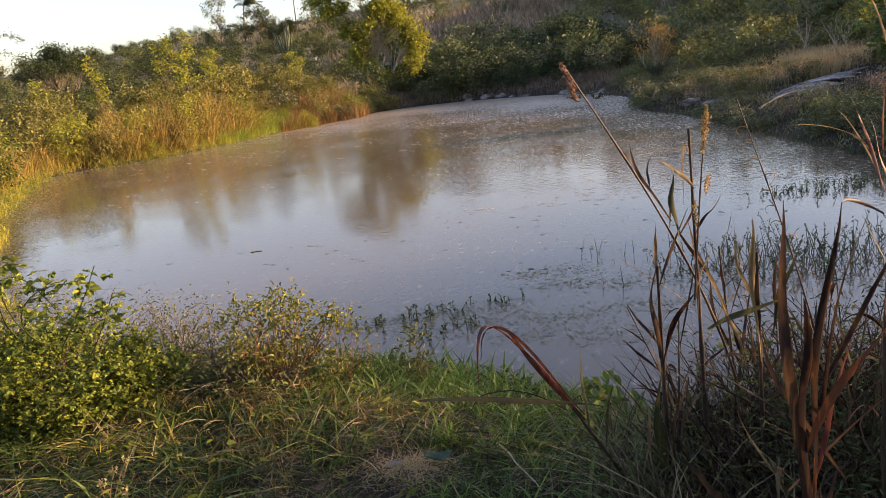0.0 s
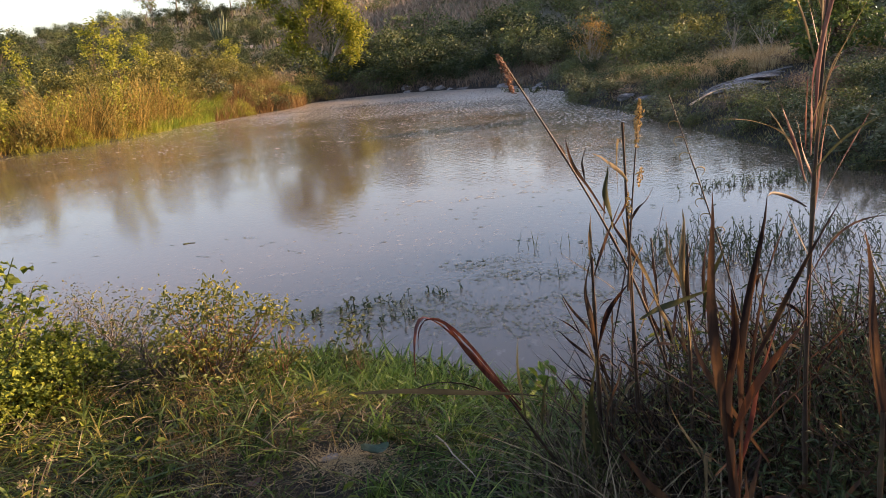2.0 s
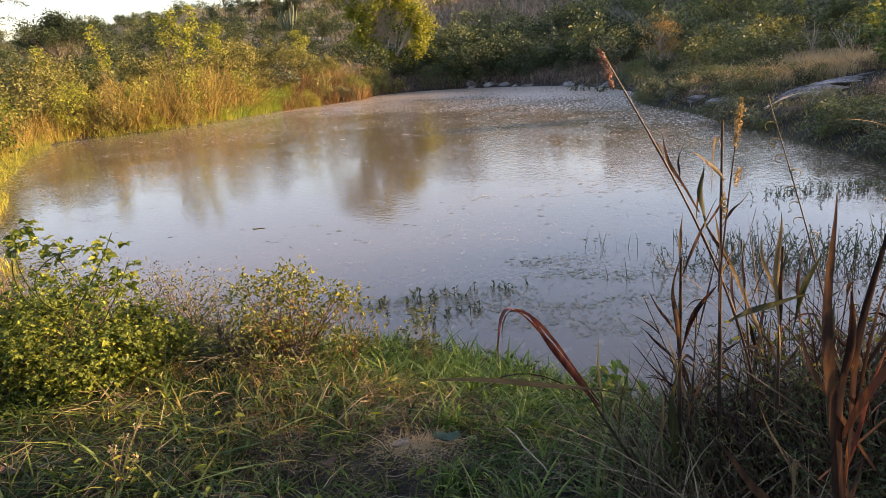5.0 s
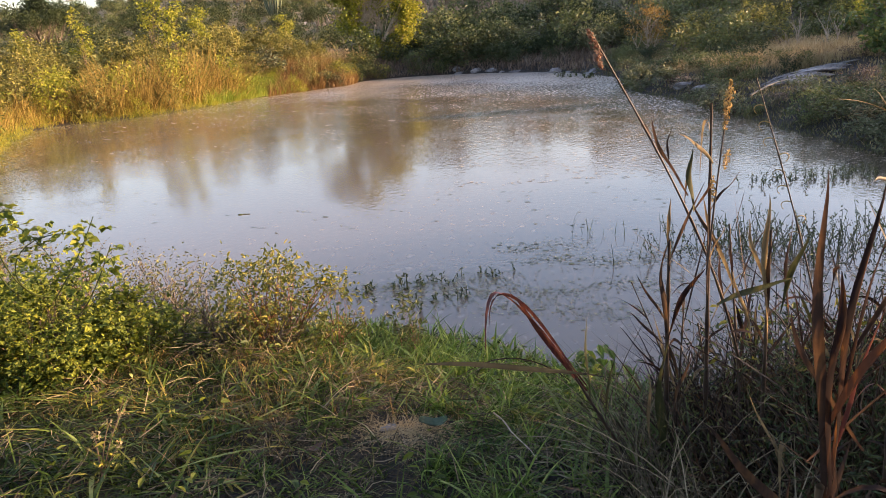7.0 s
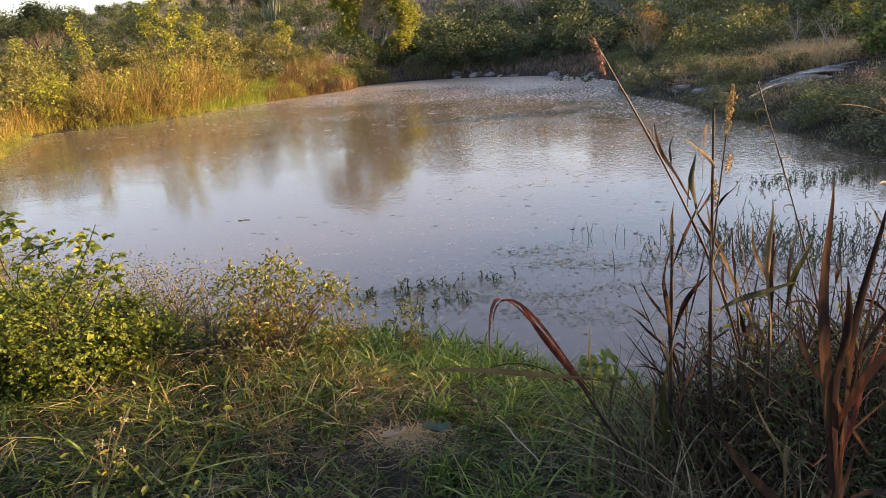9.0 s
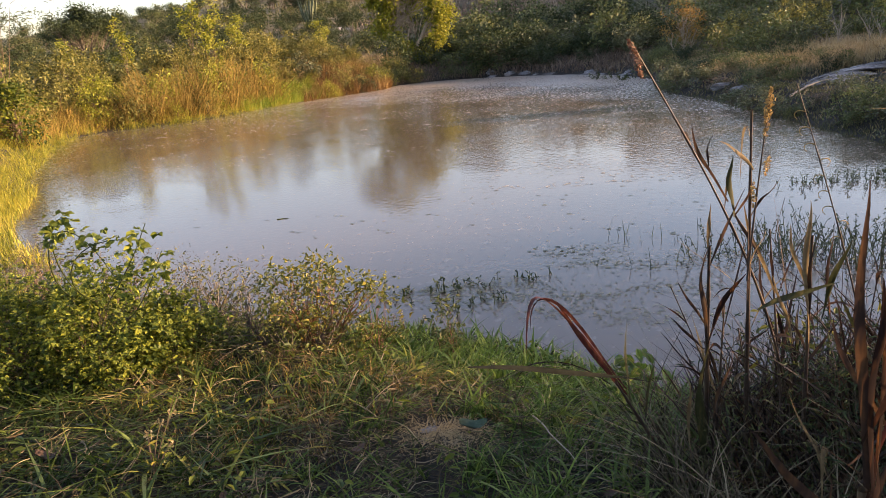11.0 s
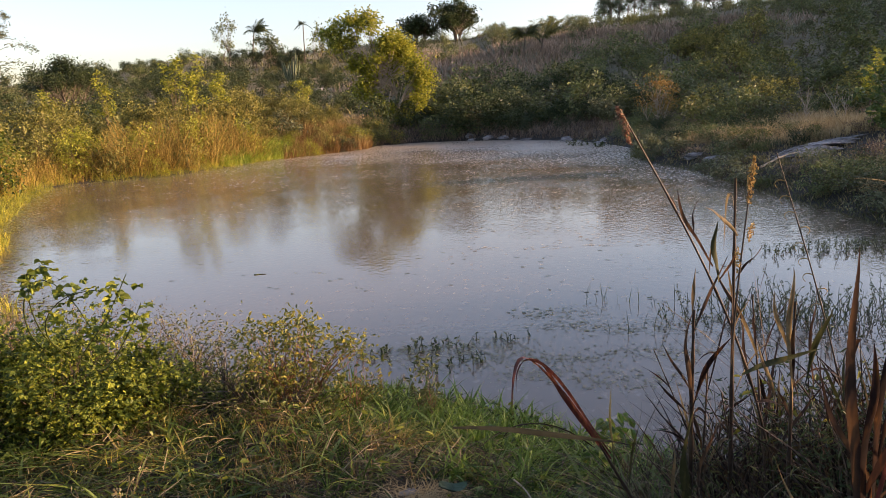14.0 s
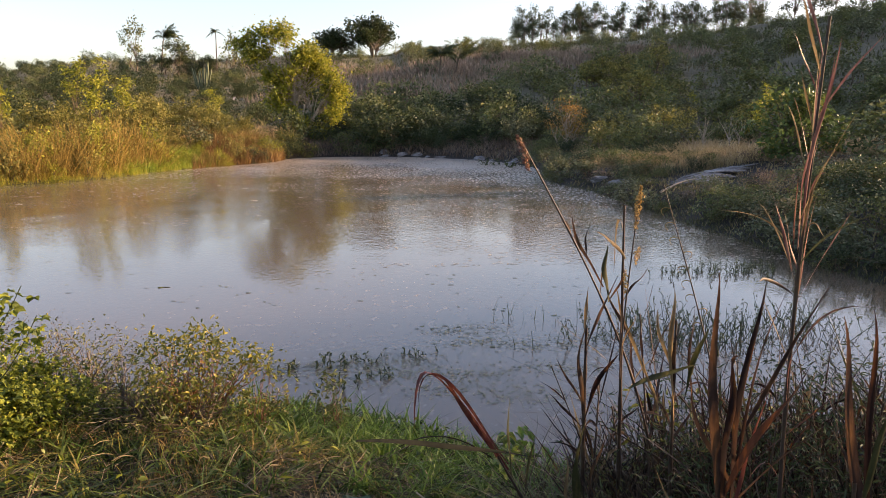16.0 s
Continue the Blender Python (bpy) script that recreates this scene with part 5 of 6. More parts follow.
x, y = scatter(rng, 20000, -3.6, 2.2, 2.5, 5.6, near)
blade_stuff("flattened_grass", x[:1100], y[:1100], 0.05, 0.011, M_GRASS, "long grass blades lying flattened", "grass", rng, 4.0, 0.6, 6, lift=0.03)

x, y = scatter(rng, 60000, -7, 7, -5, 4.6, lambda x, y: (from_shore(x, y) > 0.3) & (np.hypot(x - 0.3, y - 0.95) > 0.5) & ((y < 2.4) | (x < -4.4) | (x > 3.0)))
blade_stuff("bank_turf", x[:26000], y[:26000], 0.09, 0.012, M_GRASS, "rough grass along the trodden bank", "grass", rng, 1.0, 0.5, 3)
x, y = scatter(rng, 30000, -7, 7, -5, 4.4, lambda x, y: (from_shore(x, y) > 0.3) & ((y < 2.4) | (x < -4.4) | (x > 3.0)))
blade_stuff("bank_straw", x[:12000], y[:12000], 0.035, 0.008, M_STRAW, "dry straw scattered over the bank", "straw", rng, 4.0, 0.7, 3, lift=0.02)


def tufts(name, x, y, per, length, width, material, label, category, rng, spread=0.02, lean=(0.3, 1.3), droop=0.5, k=4):
    """Blades fanning out of common roots."""
    i = np.repeat(np.arange(len(x)), per)
    n = len(i)
    size = rng.uniform(0.6, 1.3, len(x))[i]
    bx, by = x[i] + rng.normal(size=n) * spread, y[i] + rng.normal(size=n) * spread
    v, f = blades(on_land(bx, by) - (0, 0, 0.01), length * size * rng.uniform(0.4, 1.2, n), width * rng.uniform(0.6, 1.3, n), rng.uniform(0, 6.28, n), rng.uniform(*lean, n), droop * rng.uniform(0, 1.6, n), k, twist=rng.uniform(0, 6.28, n))
    return tagged(mesh(name, v, f, material), label, category, kind="stuff")


x, y = scatter(rng, 1000, -3.4, 2.4, 2.4, 5.7, lambda x, y: near(x, y) & ~bare(x, y))
tufts("grass_tufts", x[:420], y[:420], 24, 0.16, 0.011, M_GRASS, "tufts of green grass blades fanning out", "grass", rng, 0.03, (0.7, 2.4), 0.75, 5)
x, y = scatter(rng, 900, -0.9, 1.2, 3.3, 5.0, near)
tufts("green_tufts", x[:120], y[:120], 20, 0.13, 0.009, M_LUSH, "fresh green tufts in the trampled turf", "grass", rng, 0.025, (0.4, 1.8), 0.65, 5)
x, y = clumped(rng, 85, [(-0.95, 4.5), (-0.7, 4.6), (-1.3, 4.7), (-0.8, 4.2), (-1.0, 4.0), (-0.6, 4.9), (-0.85, 3.7), (-0.4, 4.4), (-1.7, 4.3), (-0.5, 4.0)], 0.15)
tufts("dry_tufts", x, y, 18, 0.13, 0.0038, M_TUFT, "dry orange-brown stems bristling from the turf", "dry grass", rng, 0.035, (0.1, 0.9), 0.2)
x, y = scatter(rng, 9000, -4.0, 2.4, 2.3, 5.7, near)
x, y = x[:4600], y[:4600]
n = len(x)
a, L = rng.uniform(0, 6.28, n), rng.uniform(0.04, 0.2, n)
d = np.stack((np.cos(a), np.sin(a), rng.uniform(-0.1, 0.45, n)), -1) * L[:, None]
s = np.linspace(0, 1, 4)[None, :, None]
path = (on_land(x, y) + (0, 0, 0.015) + np.stack((0 * x, 0 * x, rng.uniform(0, 0.05, n)), -1))[:, None] + d[:, None] * s + rng.normal(size=(n, 1, 3)) * 0.012 * np.sin(s * np.pi)
v, f = tubes(path, np.linspace(0.0028, 0.0012, 4)[None].repeat(n, 0) * rng.uniform(0.6, 1.3, (n, 1)), 3)
tagged(mesh("dead_stems", v, f, M_DEAD_STEM), "dead brown stems lying criss-cross in the grass", "straw", kind="stuff")
x, y = rng.normal(-0.03, 0.13, 700), rng.normal(3.88, 0.08, 700)
tufts("straw_heap", x, y, 2, 0.035, 0.005, M_STRAW_SLOPE, "pale matted straw pressed into the turf", "straw", rng, 0.02, (2.0, 5.0), 0.6, 5)
x, y = scatter(rng, 9000, -3.6, -1.0, 2.6, 4.25, near)
x, y = x[:2400], y[:2400]
v, f = blades(on_land(x, y) + (0, 0, 0.02), rng.uniform(0.025, 0.08, len(x)), rng.uniform(0.006, 0.014, len(x)), rng.normal(0.1, 0.7, len(x)) + np.pi * (rng.uniform(size=len(x)) < 0.5), rng.uniform(2, 5, len(x)), rng.uniform(0.2, 1.0, len(x)), 6, twist=rng.uniform(0, 6.28, len(x)))
tagged(mesh("trodden_grass", v, f, M_LEAF_DARK), "dark green grass trodden flat on bare soil", "grass", kind="stuff")
# pale straw trodden into the middle of the bank
x, y = scatter(rng, 20000, -0.8, 0.9, 2.7, 4.4, lambda x, y: near(x, y) & (wave(x, y, 0.5, 72) > -0.1))
blade_stuff("trodden_straw", x[:5000], y[:5000], 0.02, 0.0055, M_DEAD_STEM, "greyish trodden straw between the grass tufts", "straw", rng, 4.5, 0.7, 4, lift=0.045)
x, y = scatter(rng, 3000, 0.1, 1.05, 3.2, 5.1, near)
tufts("bright_tufts", x[:64], y[:64], 20, 0.2, 0.009, M_FRESH_BLADE, "bright green tufts of grass beside the canes", "grass", rng, 0.03, (0.2, 1.3), 0.6, 6)
# long blades flopped over one another
x, y = scatter(rng, 9000, -3.4, -0.4, 2.5, 4.5, lambda x, y: near(x, y) & (wave(x, y, 0.9, 71) > -0.7))
blade_stuff("long_grass", x[:700], y[:700], 0.14, 0.019, M_LONG_GRASS, "long dark green blades flopped over the turf", "grass", rng, 2.2, 0.7, 8)
x, y = scatter(rng, 9000, -1.0, 1.3, 2.6, 5.2, near)
blade_stuff("arched_grass", x[:200], y[:200], 0.15, 0.012, M_LONG_GRASS, "long green blades arching over the trampled turf", "grass", rng, 1.6, 0.7, 8)
x, y = clumped(rng, 26, [(-1.0, 4.35), (-0.75, 4.45), (-1.25, 4.5), (-0.9, 4.0), (-1.5, 4.2), (-0.55, 4.6)], 0.16)
tufts("golden_weeds", x, y, 10, 0.13, 0.006, M_LEAF_SPARSE, "thin yellow-green weed stems standing in the grass", "weeds", rng, 0.03, (0.1, 0.5), 0.15, 5)
# bushes at the water's edge
for i, (x, y, h, r, n) in enumerate(((-2.0, 4.75, 0.6, 0.42, 110), (-2.6, 4.75, 0.55, 0.45, 100), (-1.66, 4.95, 0.36, 0.3, 50), (-3.3, 4.95, 0.36, 0.5, 80))):
    ob = plant("leafy_bush", 100 + i, h, r, n, 34, (0.027, 0.02), M_BUSH, M_TWIG, 0.04, 0.006, clump_r=0.15, stems=9, flat=0.6, lobed=True)
    settle(ob, x, y, 0, "leafy green bush catching the low sun at its tips", "bush", "green bushes on the near bank")
yb = plant("yellowing_bush", 110, 0.54, 0.28, 130, 17, (0.03, 0.016), M_LEAF_SPARSE, M_RED_TWIG, 0.2, 0.011, clump_r=0.17, stems=16, flat=0.2, top_heavy=0.3)
settle(yb, -0.88, 5.15, 0, "sparse yellowing bush with reddish stems", "bush")
yb2 = plant("yellowing_bush", 111, 0.45, 0.2, 34, 10, (0.032, 0.016), M_LEAF_SPARSE, M_RED_TWIG, 0.2, 0.007, clump_r=0.2, stems=6, flat=0.2)
settle(yb2, -0.52, 5.22, 0, "sparse yellowing bush with reddish stems", "bush")
for i, (x, y, h, r) in enumerate(((-1.35, 5.3, 0.38, 0.42), (-1.0, 5.0, 0.3, 0.4), (-1.75, 5.5, 0.5, 0.4))):
    ob = plant("twiggy_bush", 120 + i, h, r, 90, 9, (0.03, 0.012), M_LEAF_OLIVE, M_BARK, 0.1, 0.012, clump_r=0.2, stems=10, flat=0.2)
    settle(ob, x, y, 0, "dark twiggy half-dry bush at the water's edge", "bush", "twiggy bushes")
for i, (x, y, h) in enumerate(((-1.95, 5.75, 0.55), (-2.3, 5.9, 0.5), (-2.7, 6.1, 0.5), (-3.4, 6.3, 0.45), (-3.9, 6.5, 0.5))):
    ob = plant("dry_spray", 130 + i, h, 0.34, 60, 9, (0.018, 0.006), M_STRAW, M_TWIG, 0.35, 0.01, clump_r=0.14, stems=9, flat=0.2, top_heavy=0.5)
    ob2 = settle(ob, x, y, 0, "airy dry weed with fine seed sprays", "weed", "dry weeds by the water")
    ob2.matrix_world = ob2.matrix_world @ pose(0, 0, 0, 0, 18, 0)
    for part_ob in ob2.children:
        tagged(part_ob, kind="stuff")


def ribbon(path, width, keel=0.25, side=None):
    """A long leaf with a folded keel, three points across."""
    path = np.asarray(path, float)
    k = len(path)
    tang = unit(np.gradient(path, axis=0))
    if side is None:
        side = np.cross(tang[0], UP + np.array((0.05, 0.1, 0)))
        turn = 0.9 + 0.7 * math.sin(1000 * float(path[-1].sum()))
        side = side * math.cos(turn) + np.cross(tang[0], side) * math.sin(turn)
    s = np.linspace(0, 1, k)
    ph = 700 * float(path[-1].sum())
    path = path + np.array((math.sin(ph), 0.3, math.cos(ph))) * (np.sin(s * 7 + ph) * s * width * 0.7)[:, None]
    side = unit(np.broadcast_to(side, (k, 3)) - tang * (tang * side).sum(-1, keepdims=True))
    roll = (0.9 * math.sin(3 * ph) * s + 0.35 * np.sin(5 * s + ph))[:, None]
    side = side * np.cos(roll) + np.cross(tang, side) * np.sin(roll)
    nm = np.cross(side, tang)
    w = (width * 0.5 * np.clip(0.35 + 2.2 * s, 0, 1) * np.clip((1 - s) * 2.2, 0.02, 1) ** 0.8)[:, None]
    v = np.stack((path - side * w + nm * w * keel, path, path + side * w + nm * w * keel), 1).reshape(-1, 3)
    f = []
    for j in range(k - 1):
        o = j * 3
        f += [[o, o + 1, o + 4, o + 3], [o + 1, o + 2, o + 5, o + 4]]
    return v, f


def arc(start, direction, length, droop, k=9, curl=0.0):
    """A leaf's midline: sets out along direction and sinks by droop times its length."""
    s = np.linspace(0, 1, k)[:, None]
    d = np.array(direction, float)
    d /= np.linalg.norm(d)
    out = np.array((d[0], d[1], 0))
    return np.array(start) + d * length * s - UP * droop * length * s ** 2.4 + out * curl * length * s ** 2


def bezier(points, k=11):
    p = np.array(points, float)
    s = np.linspace(0, 1, k)[:, None]
    while len(p) > 1 and p.ndim == 2:
        p = np.repeat(p[:, None], k, 1)
    while len(p) > 1:
        p = p[:-1] * (1 - s) + p[1:] * s
    return p[0]


def seed_head(top, direction, length, radius, n, material, parent, rng, name="seed_head", grain=(0.011, 0.0055)):
    u = rng.uniform(0, 1, n)
    d = np.array(direction) / np.linalg.norm(direction)
    c = np.array(top) - d * length * u[:, None] + rng.normal(size=(n, 3)) * radius * (np.sin(np.pi * np.clip(u, 0.08, 0.92)) ** 0.5)[:, None] * 0.6
    v, f = leaves(c, grain[0], grain[1], rng, 0.0, toward=d * 1.2)
    return mesh(name, v, f, material, parent)


def cane(seed, base, top, bow, radius, fan=(), loose=5, loose_len=0.35, m_leaf=None, label="", width=0.012, low=0.35, upright=0.8, name="cane_grass", rot=0.0):
    """One cane: a jointed stem with sheathing leaves, and further leaves given as (height share, direction, length, droop, width)."""
    rng = np.random.RandomState(seed)
    root = new(name)
    base, top, bow = np.array(base, float), np.array(top, float), np.array(bow, float)
    base[2] = float(land(base[0], base[1])) - 0.03
    root.location = base
    s = np.linspace(0, 1, 25)[:, None]
    path = base * (1 - s) + top * s + bow * np.sin(s * np.pi)
    joint = 1 + 0.35 * (np.arange(25) % 4 == 0)
    v, f = tubes([path - base], [radius * (1.1 - 0.7 * s[:, 0]) * joint], 7)
    mesh("stem", v, f, M_CANE_STEM, root, smooth=True)
    at = lambda u: np.array([np.interp(u, s[:, 0], path[:, c]) for c in range(3)]) - base
    axis = unit((top - base)[None])[0]
    m_leaf = m_leaf or M_CANE_LEAF
    for u, d, L, dr, w in fan:
        v, f = ribbon(arc(at(u), d, L, dr), w)
        mesh("leaf", v, f, m_leaf, root, smooth=True)
    for i in range(loose):
        a = rng.uniform(0, 6.28)
        d = axis * upright + np.array((math.cos(a), math.sin(a), 0)) * rng.uniform(0.25, 0.7)
        v, f = ribbon(arc(at(rng.uniform(low, 0.92)), d, loose_len * rng.uniform(0.4, 1.2), rng.uniform(0, 1) ** 2.2 * 1.3, 11, rng.uniform(-0.2, 0.35)), width * rng.uniform(0.35, 1.1))
        mesh("leaf", v, f, m_leaf, root, smooth=True)
    return tagged(root, label, "cane grass", "canes on the near bank"), at


def leaf_of(stem_ob, material, width, points, down=0.0, label=""):
    """A long dead or green leaf of a cane, bent along a few points; down draws its foot out towards the root."""
    p = np.array(points, float)
    if down:
        p[0] += (p[0] - p[1]) * down
    v, f = ribbon(bezier(p, 13) - np.array(stem_ob.location), width, 0.45)
    return mesh("leaf", v, f, material, stem_ob, label, True)


# cane that leans out over the water with a red-brown head
c1, at = cane(201, (1.28, 3.42, 0), (0.64, 3.07, 1.93), (0.125, 0.02, -0.02), 0.0055, [(0.82, (-0.2, 0, 0.6), 0.12, 0.6, 0.01)], 2, 0.2, label="leaning dry cane with a red-brown seed head", upright=0.9)
leaf_of(c1, M_CANE_LEAF, 0.0168, [(0.922, 3.12, 1.46), (0.871, 3.113, 1.538), (0.826, 3.107, 1.607), (0.811, 3.1, 1.686)])
leaf_of(c1, M_CANE_LEAF, 0.0084, [(0.867, 3.12, 1.564), (0.857, 3.11, 1.611), (0.866, 3.1, 1.659)])
leaf_of(c1, M_CANE_OLIVE, 0.021, [(0.949, 3.14, 1.407), (0.937, 3.13, 1.518), (0.922, 3.12, 1.588)])
leaf_of(c1, M_CANE_LEAF, 0.0154, [(1.041, 3.2, 1.273), (0.968, 3.17, 1.404), (0.907, 3.14, 1.534)])
leaf_of(c1, M_CANE_TAN, 0.0126, [(1.116, 3.25, 1.125), (1.032, 3.215, 1.305), (0.979, 3.18, 1.439)])
leaf_of(c1, M_CANE_LEAF, 0.0091, [(0.954, 3.16, 1.407), (0.979, 3.13, 1.449), (0.986, 3.1, 1.52)])
seed_head(at(1.0) + np.array((-0.005, 0, 0.005)), (-0.36, -0.05, 1), 0.11, 0.009, 130, M_SEED_RED, c1, R(1))
# upright cane with a golden head
c2, at = cane(202, (1.1, 3.42, 0), (0.975, 3.1, 1.72), (0.0, 0.0, 0.0), 0.008, [], 3, 0.28, m_leaf=M_CANE_TAN, label="upright dark cane with a golden seed head")
leaf_of(c2, M_CANE_TAN, 0.014, [(0.985, 3.1, 1.552), (0.953, 3.083, 1.607), (0.914, 3.067, 1.631), (0.867, 3.05, 1.651)])
leaf_of(c2, M_CANE_LEAF, 0.015, [(0.99, 3.12, 1.414), (1.017, 3.085, 1.485), (1.044, 3.05, 1.534)])
leaf_of(c2, M_CANE_LEAF, 0.018, [(1.015, 3.2, 1.129), (1.008, 3.17, 1.266), (0.989, 3.14, 1.396)])
leaf_of(c2, M_CANE_TAN, 0.012, [(1.009, 3.2, 1.221), (1.026, 3.15, 1.305), (1.023, 3.1, 1.378)])
head = np.array((1.02, 3.08, 1.78)) - np.array(c2.location)
seed_head(head, (0.12, 0, 1), 0.13, 0.008, 170, M_SEED, c2, R(2))
seed_head(head - np.array((0.0, 0, 0.19)), (0.2, 0, 1), 0.05, 0.008, 40, M_SEED, c2, R(3))
seed_head(head - np.array((0.04, 0, 0.26)), (0.0, 0, 1), 0.07, 0.008, 50, M_SEED, c2, R(4))
v, f = tubes([bezier([head - np.array((0.05, 0, 0.55)), head - np.array((0.03, 0, 0.25)), head])], [np.linspace(0.0035, 0.0015, 11)], 5)
mesh("seed_stalk", v, f, M_CANE_STEM, c2, smooth=True)
# broken cane wrapped in broad dead leaves
c3, at = cane(203, (0.97, 3.47, 0), (0.9, 3.22, 1.3), (0, 0, 0), 0.01, [], 3, 0.3, label="broken cane wrapped in broad dead brown leaves")
leaf_of(c3, M_CANE_LEAF, 0.028, [(0.906, 3.25, 0.984), (0.889, 3.225, 1.199), (0.883, 3.2, 1.339)])
leaf_of(c3, M_CANE_LEAF, 0.015, [(0.899, 3.22, 1.222), (0.944, 3.185, 1.381), (0.979, 3.15, 1.485)])
leaf_of(c3, M_CANE_TAN, 0.011, [(0.896, 3.22, 1.294), (0.894, 3.21, 1.377), (0.898, 3.2, 1.439)])
leaf_of(c3, M_CANE_BROAD, 0.018, [(0.912, 3.25, 0.964), (0.935, 3.2, 1.136), (0.981, 3.15, 1.224)])
leaf_of(c3, M_CANE_LEAF, 0.009, [(0.908, 3.28, 0.928), (0.835, 3.24, 1.022), (0.767, 3.2, 1.083)])
leaf_of(c3, M_CANE_LEAF, 0.01, [(0.904, 3.3, 0.822), (0.798, 3.25, 0.951), (0.742, 3.2, 1.037)])
leaf_of(c3, M_CANE_OLIVE, 0.045, [(0.924, 3.3, 0.48), (0.895, 3.25, 0.745), (0.886, 3.2, 0.958)])
leaf_of(c3, M_CANE_LEAF, 0.026, [(0.947, 3.3, 0.523), (0.943, 3.25, 0.762), (0.964, 3.2, 0.963)])
leaf_of(c3, M_CANE_TAN, 0.02, [(0.884, 3.35, 0.384), (0.894, 3.325, 0.664), (0.848, 3.3, 0.826)])
c4, at = cane(204, (1.24, 3.28, 0), (1.14, 3.06, 1.36), (0, 0, 0), 0.008, [], 3, 0.3, label="dry brown cane in the thick of the clump")
leaf_of(c4, M_CANE_TAN, 0.02, [(1.164, 3.1, 1.012), (1.13, 3.05, 1.309), (1.096, 3.0, 1.476)])
leaf_of(c4, M_CANE_LEAF, 0.013, [(1.159, 3.1, 1.084), (1.137, 3.05, 1.259), (1.125, 3.0, 1.388)])
leaf_of(c4, M_CANE_BROAD, 0.018, [(1.225, 3.1, 1.08), (1.181, 3.05, 1.275), (1.169, 3.0, 1.422)])
leaf_of(c4, M_CANE_OLIVE, 0.018, [(1.197, 3.1, 1.082), (1.205, 3.05, 1.248), (1.212, 3.0, 1.351)])
leaf_of(c4, M_CANE_OLIVE, 0.018, [(1.01, 3.1, 1.129), (1.088, 3.05, 1.197), (1.184, 3.0, 1.23)])
leaf_of(c4, M_CANE_TAN, 0.011, [(1.16, 3.1, 1.155), (1.093, 3.075, 1.322), (1.067, 3.05, 1.396)])
leaf_of(c4, M_CANE_TAN, 0.012, [(1.117, 3.1, 1.014), (1.071, 3.05, 1.178), (1.004, 3.0, 1.266)])
leaf_of(c4, M_CANE_LEAF, 0.014, [(1.033, 3.05, 1.061), (1.079, 3.05, 1.062), (1.129, 3.05, 1.049)])
# close broad-leaved clump
c5, at = cane(205, (0.95, 2.42, 0), (0.9, 2.22, 1.1), (0.0, 0, 0), 0.016, [(0.5, (0.1, 0, 1), 0.4, 0.0, 0.034), (0.35, (-0.1, 0, 1), 0.45, 0.0, 0.03), (0.4, (0.2, 0.1, 0.9), 0.5, 0.05, 0.026), (0.3, (-0.2, 0.1, 0.9), 0.45, 0.1, 0.022)], 5, 0.4, M_CANE_LEAF, "close clump of broad orange-brown cane leaves", 0.02, 0.2)
leaf_of(c5, M_CANE_LEAF, 0.0187, [(0.897, 2.22, 1.2), (0.869, 2.2, 1.449), (0.841, 2.18, 1.689)], 0.8)
leaf_of(c5, M_CANE_BROAD, 0.0259, [(0.925, 2.22, 1.199), (0.919, 2.185, 1.453), (0.916, 2.15, 1.685)], 0.8)
leaf_of(c5, M_CANE_BROAD, 0.0173, [(0.901, 2.2, 1.247), (0.933, 2.14, 1.419), (0.987, 2.08, 1.547)], 0.3)
leaf_of(c5, M_CANE_BROAD, 0.013, [(0.945, 2.24, 1.323), (0.949, 2.195, 1.539), (0.965, 2.15, 1.676)], 0.8)
leaf_of(c5, M_CANE_LEAF, 0.0122, [(0.976, 2.26, 1.374), (1.017, 2.205, 1.534), (1.046, 2.15, 1.666)], 0.8)
leaf_of(c5, M_CANE_BROAD, 0.0288, [(0.903, 2.2, 1.211), (0.88, 2.18, 1.388), (0.879, 2.16, 1.53)], 0.8)
leaf_of(c5, M_CANE_RED, 0.0158, [(0.941, 2.24, 1.187), (0.97, 2.22, 1.331), (0.966, 2.2, 1.445)], 0.8)
leaf_of(c5, M_CANE_LEAF, 0.0144, [(0.936, 2.26, 1.227), (0.873, 2.28, 1.32), (0.862, 2.3, 1.412)], 0.8)
leaf_of(c5, M_CANE_LEAF, 0.0115, [(0.952, 2.24, 1.212), (1.03, 2.22, 1.316), (1.107, 2.2, 1.391)], 0.8)
# tall reddish cane
c6, at = cane(206, (1.36, 2.75, 0), (1.225, 2.5, 2.2), (-0.03, 0, 0), 0.007, [], 3, 0.25, M_CANE_PINK, "tall reddish cane with arching pale leaves", 0.007, upright=1.2)
leaf_of(c6, M_CANE_PINK, 0.0086, [(1.18, 2.5, 1.628), (1.142, 2.48, 1.738), (1.096, 2.46, 1.818)])
leaf_of(c6, M_CANE_OLIVE, 0.006, [(1.196, 2.5, 1.641), (1.213, 2.467, 1.706), (1.261, 2.433, 1.761), (1.327, 2.4, 1.77)])
leaf_of(c6, M_CANE_OLIVE, 0.005, [(1.181, 2.5, 1.581), (1.25, 2.467, 1.673), (1.32, 2.433, 1.696), (1.337, 2.4, 1.638)])
leaf_of(c6, M_CANE_TAN, 0.005, [(1.162, 2.5, 1.695), (1.109, 2.467, 1.76), (1.032, 2.433, 1.778), (0.945, 2.4, 1.785)])
leaf_of(c6, M_CANE_PINK, 0.0115, [(1.197, 2.5, 1.734), (1.188, 2.475, 1.916), (1.225, 2.45, 2.152)])
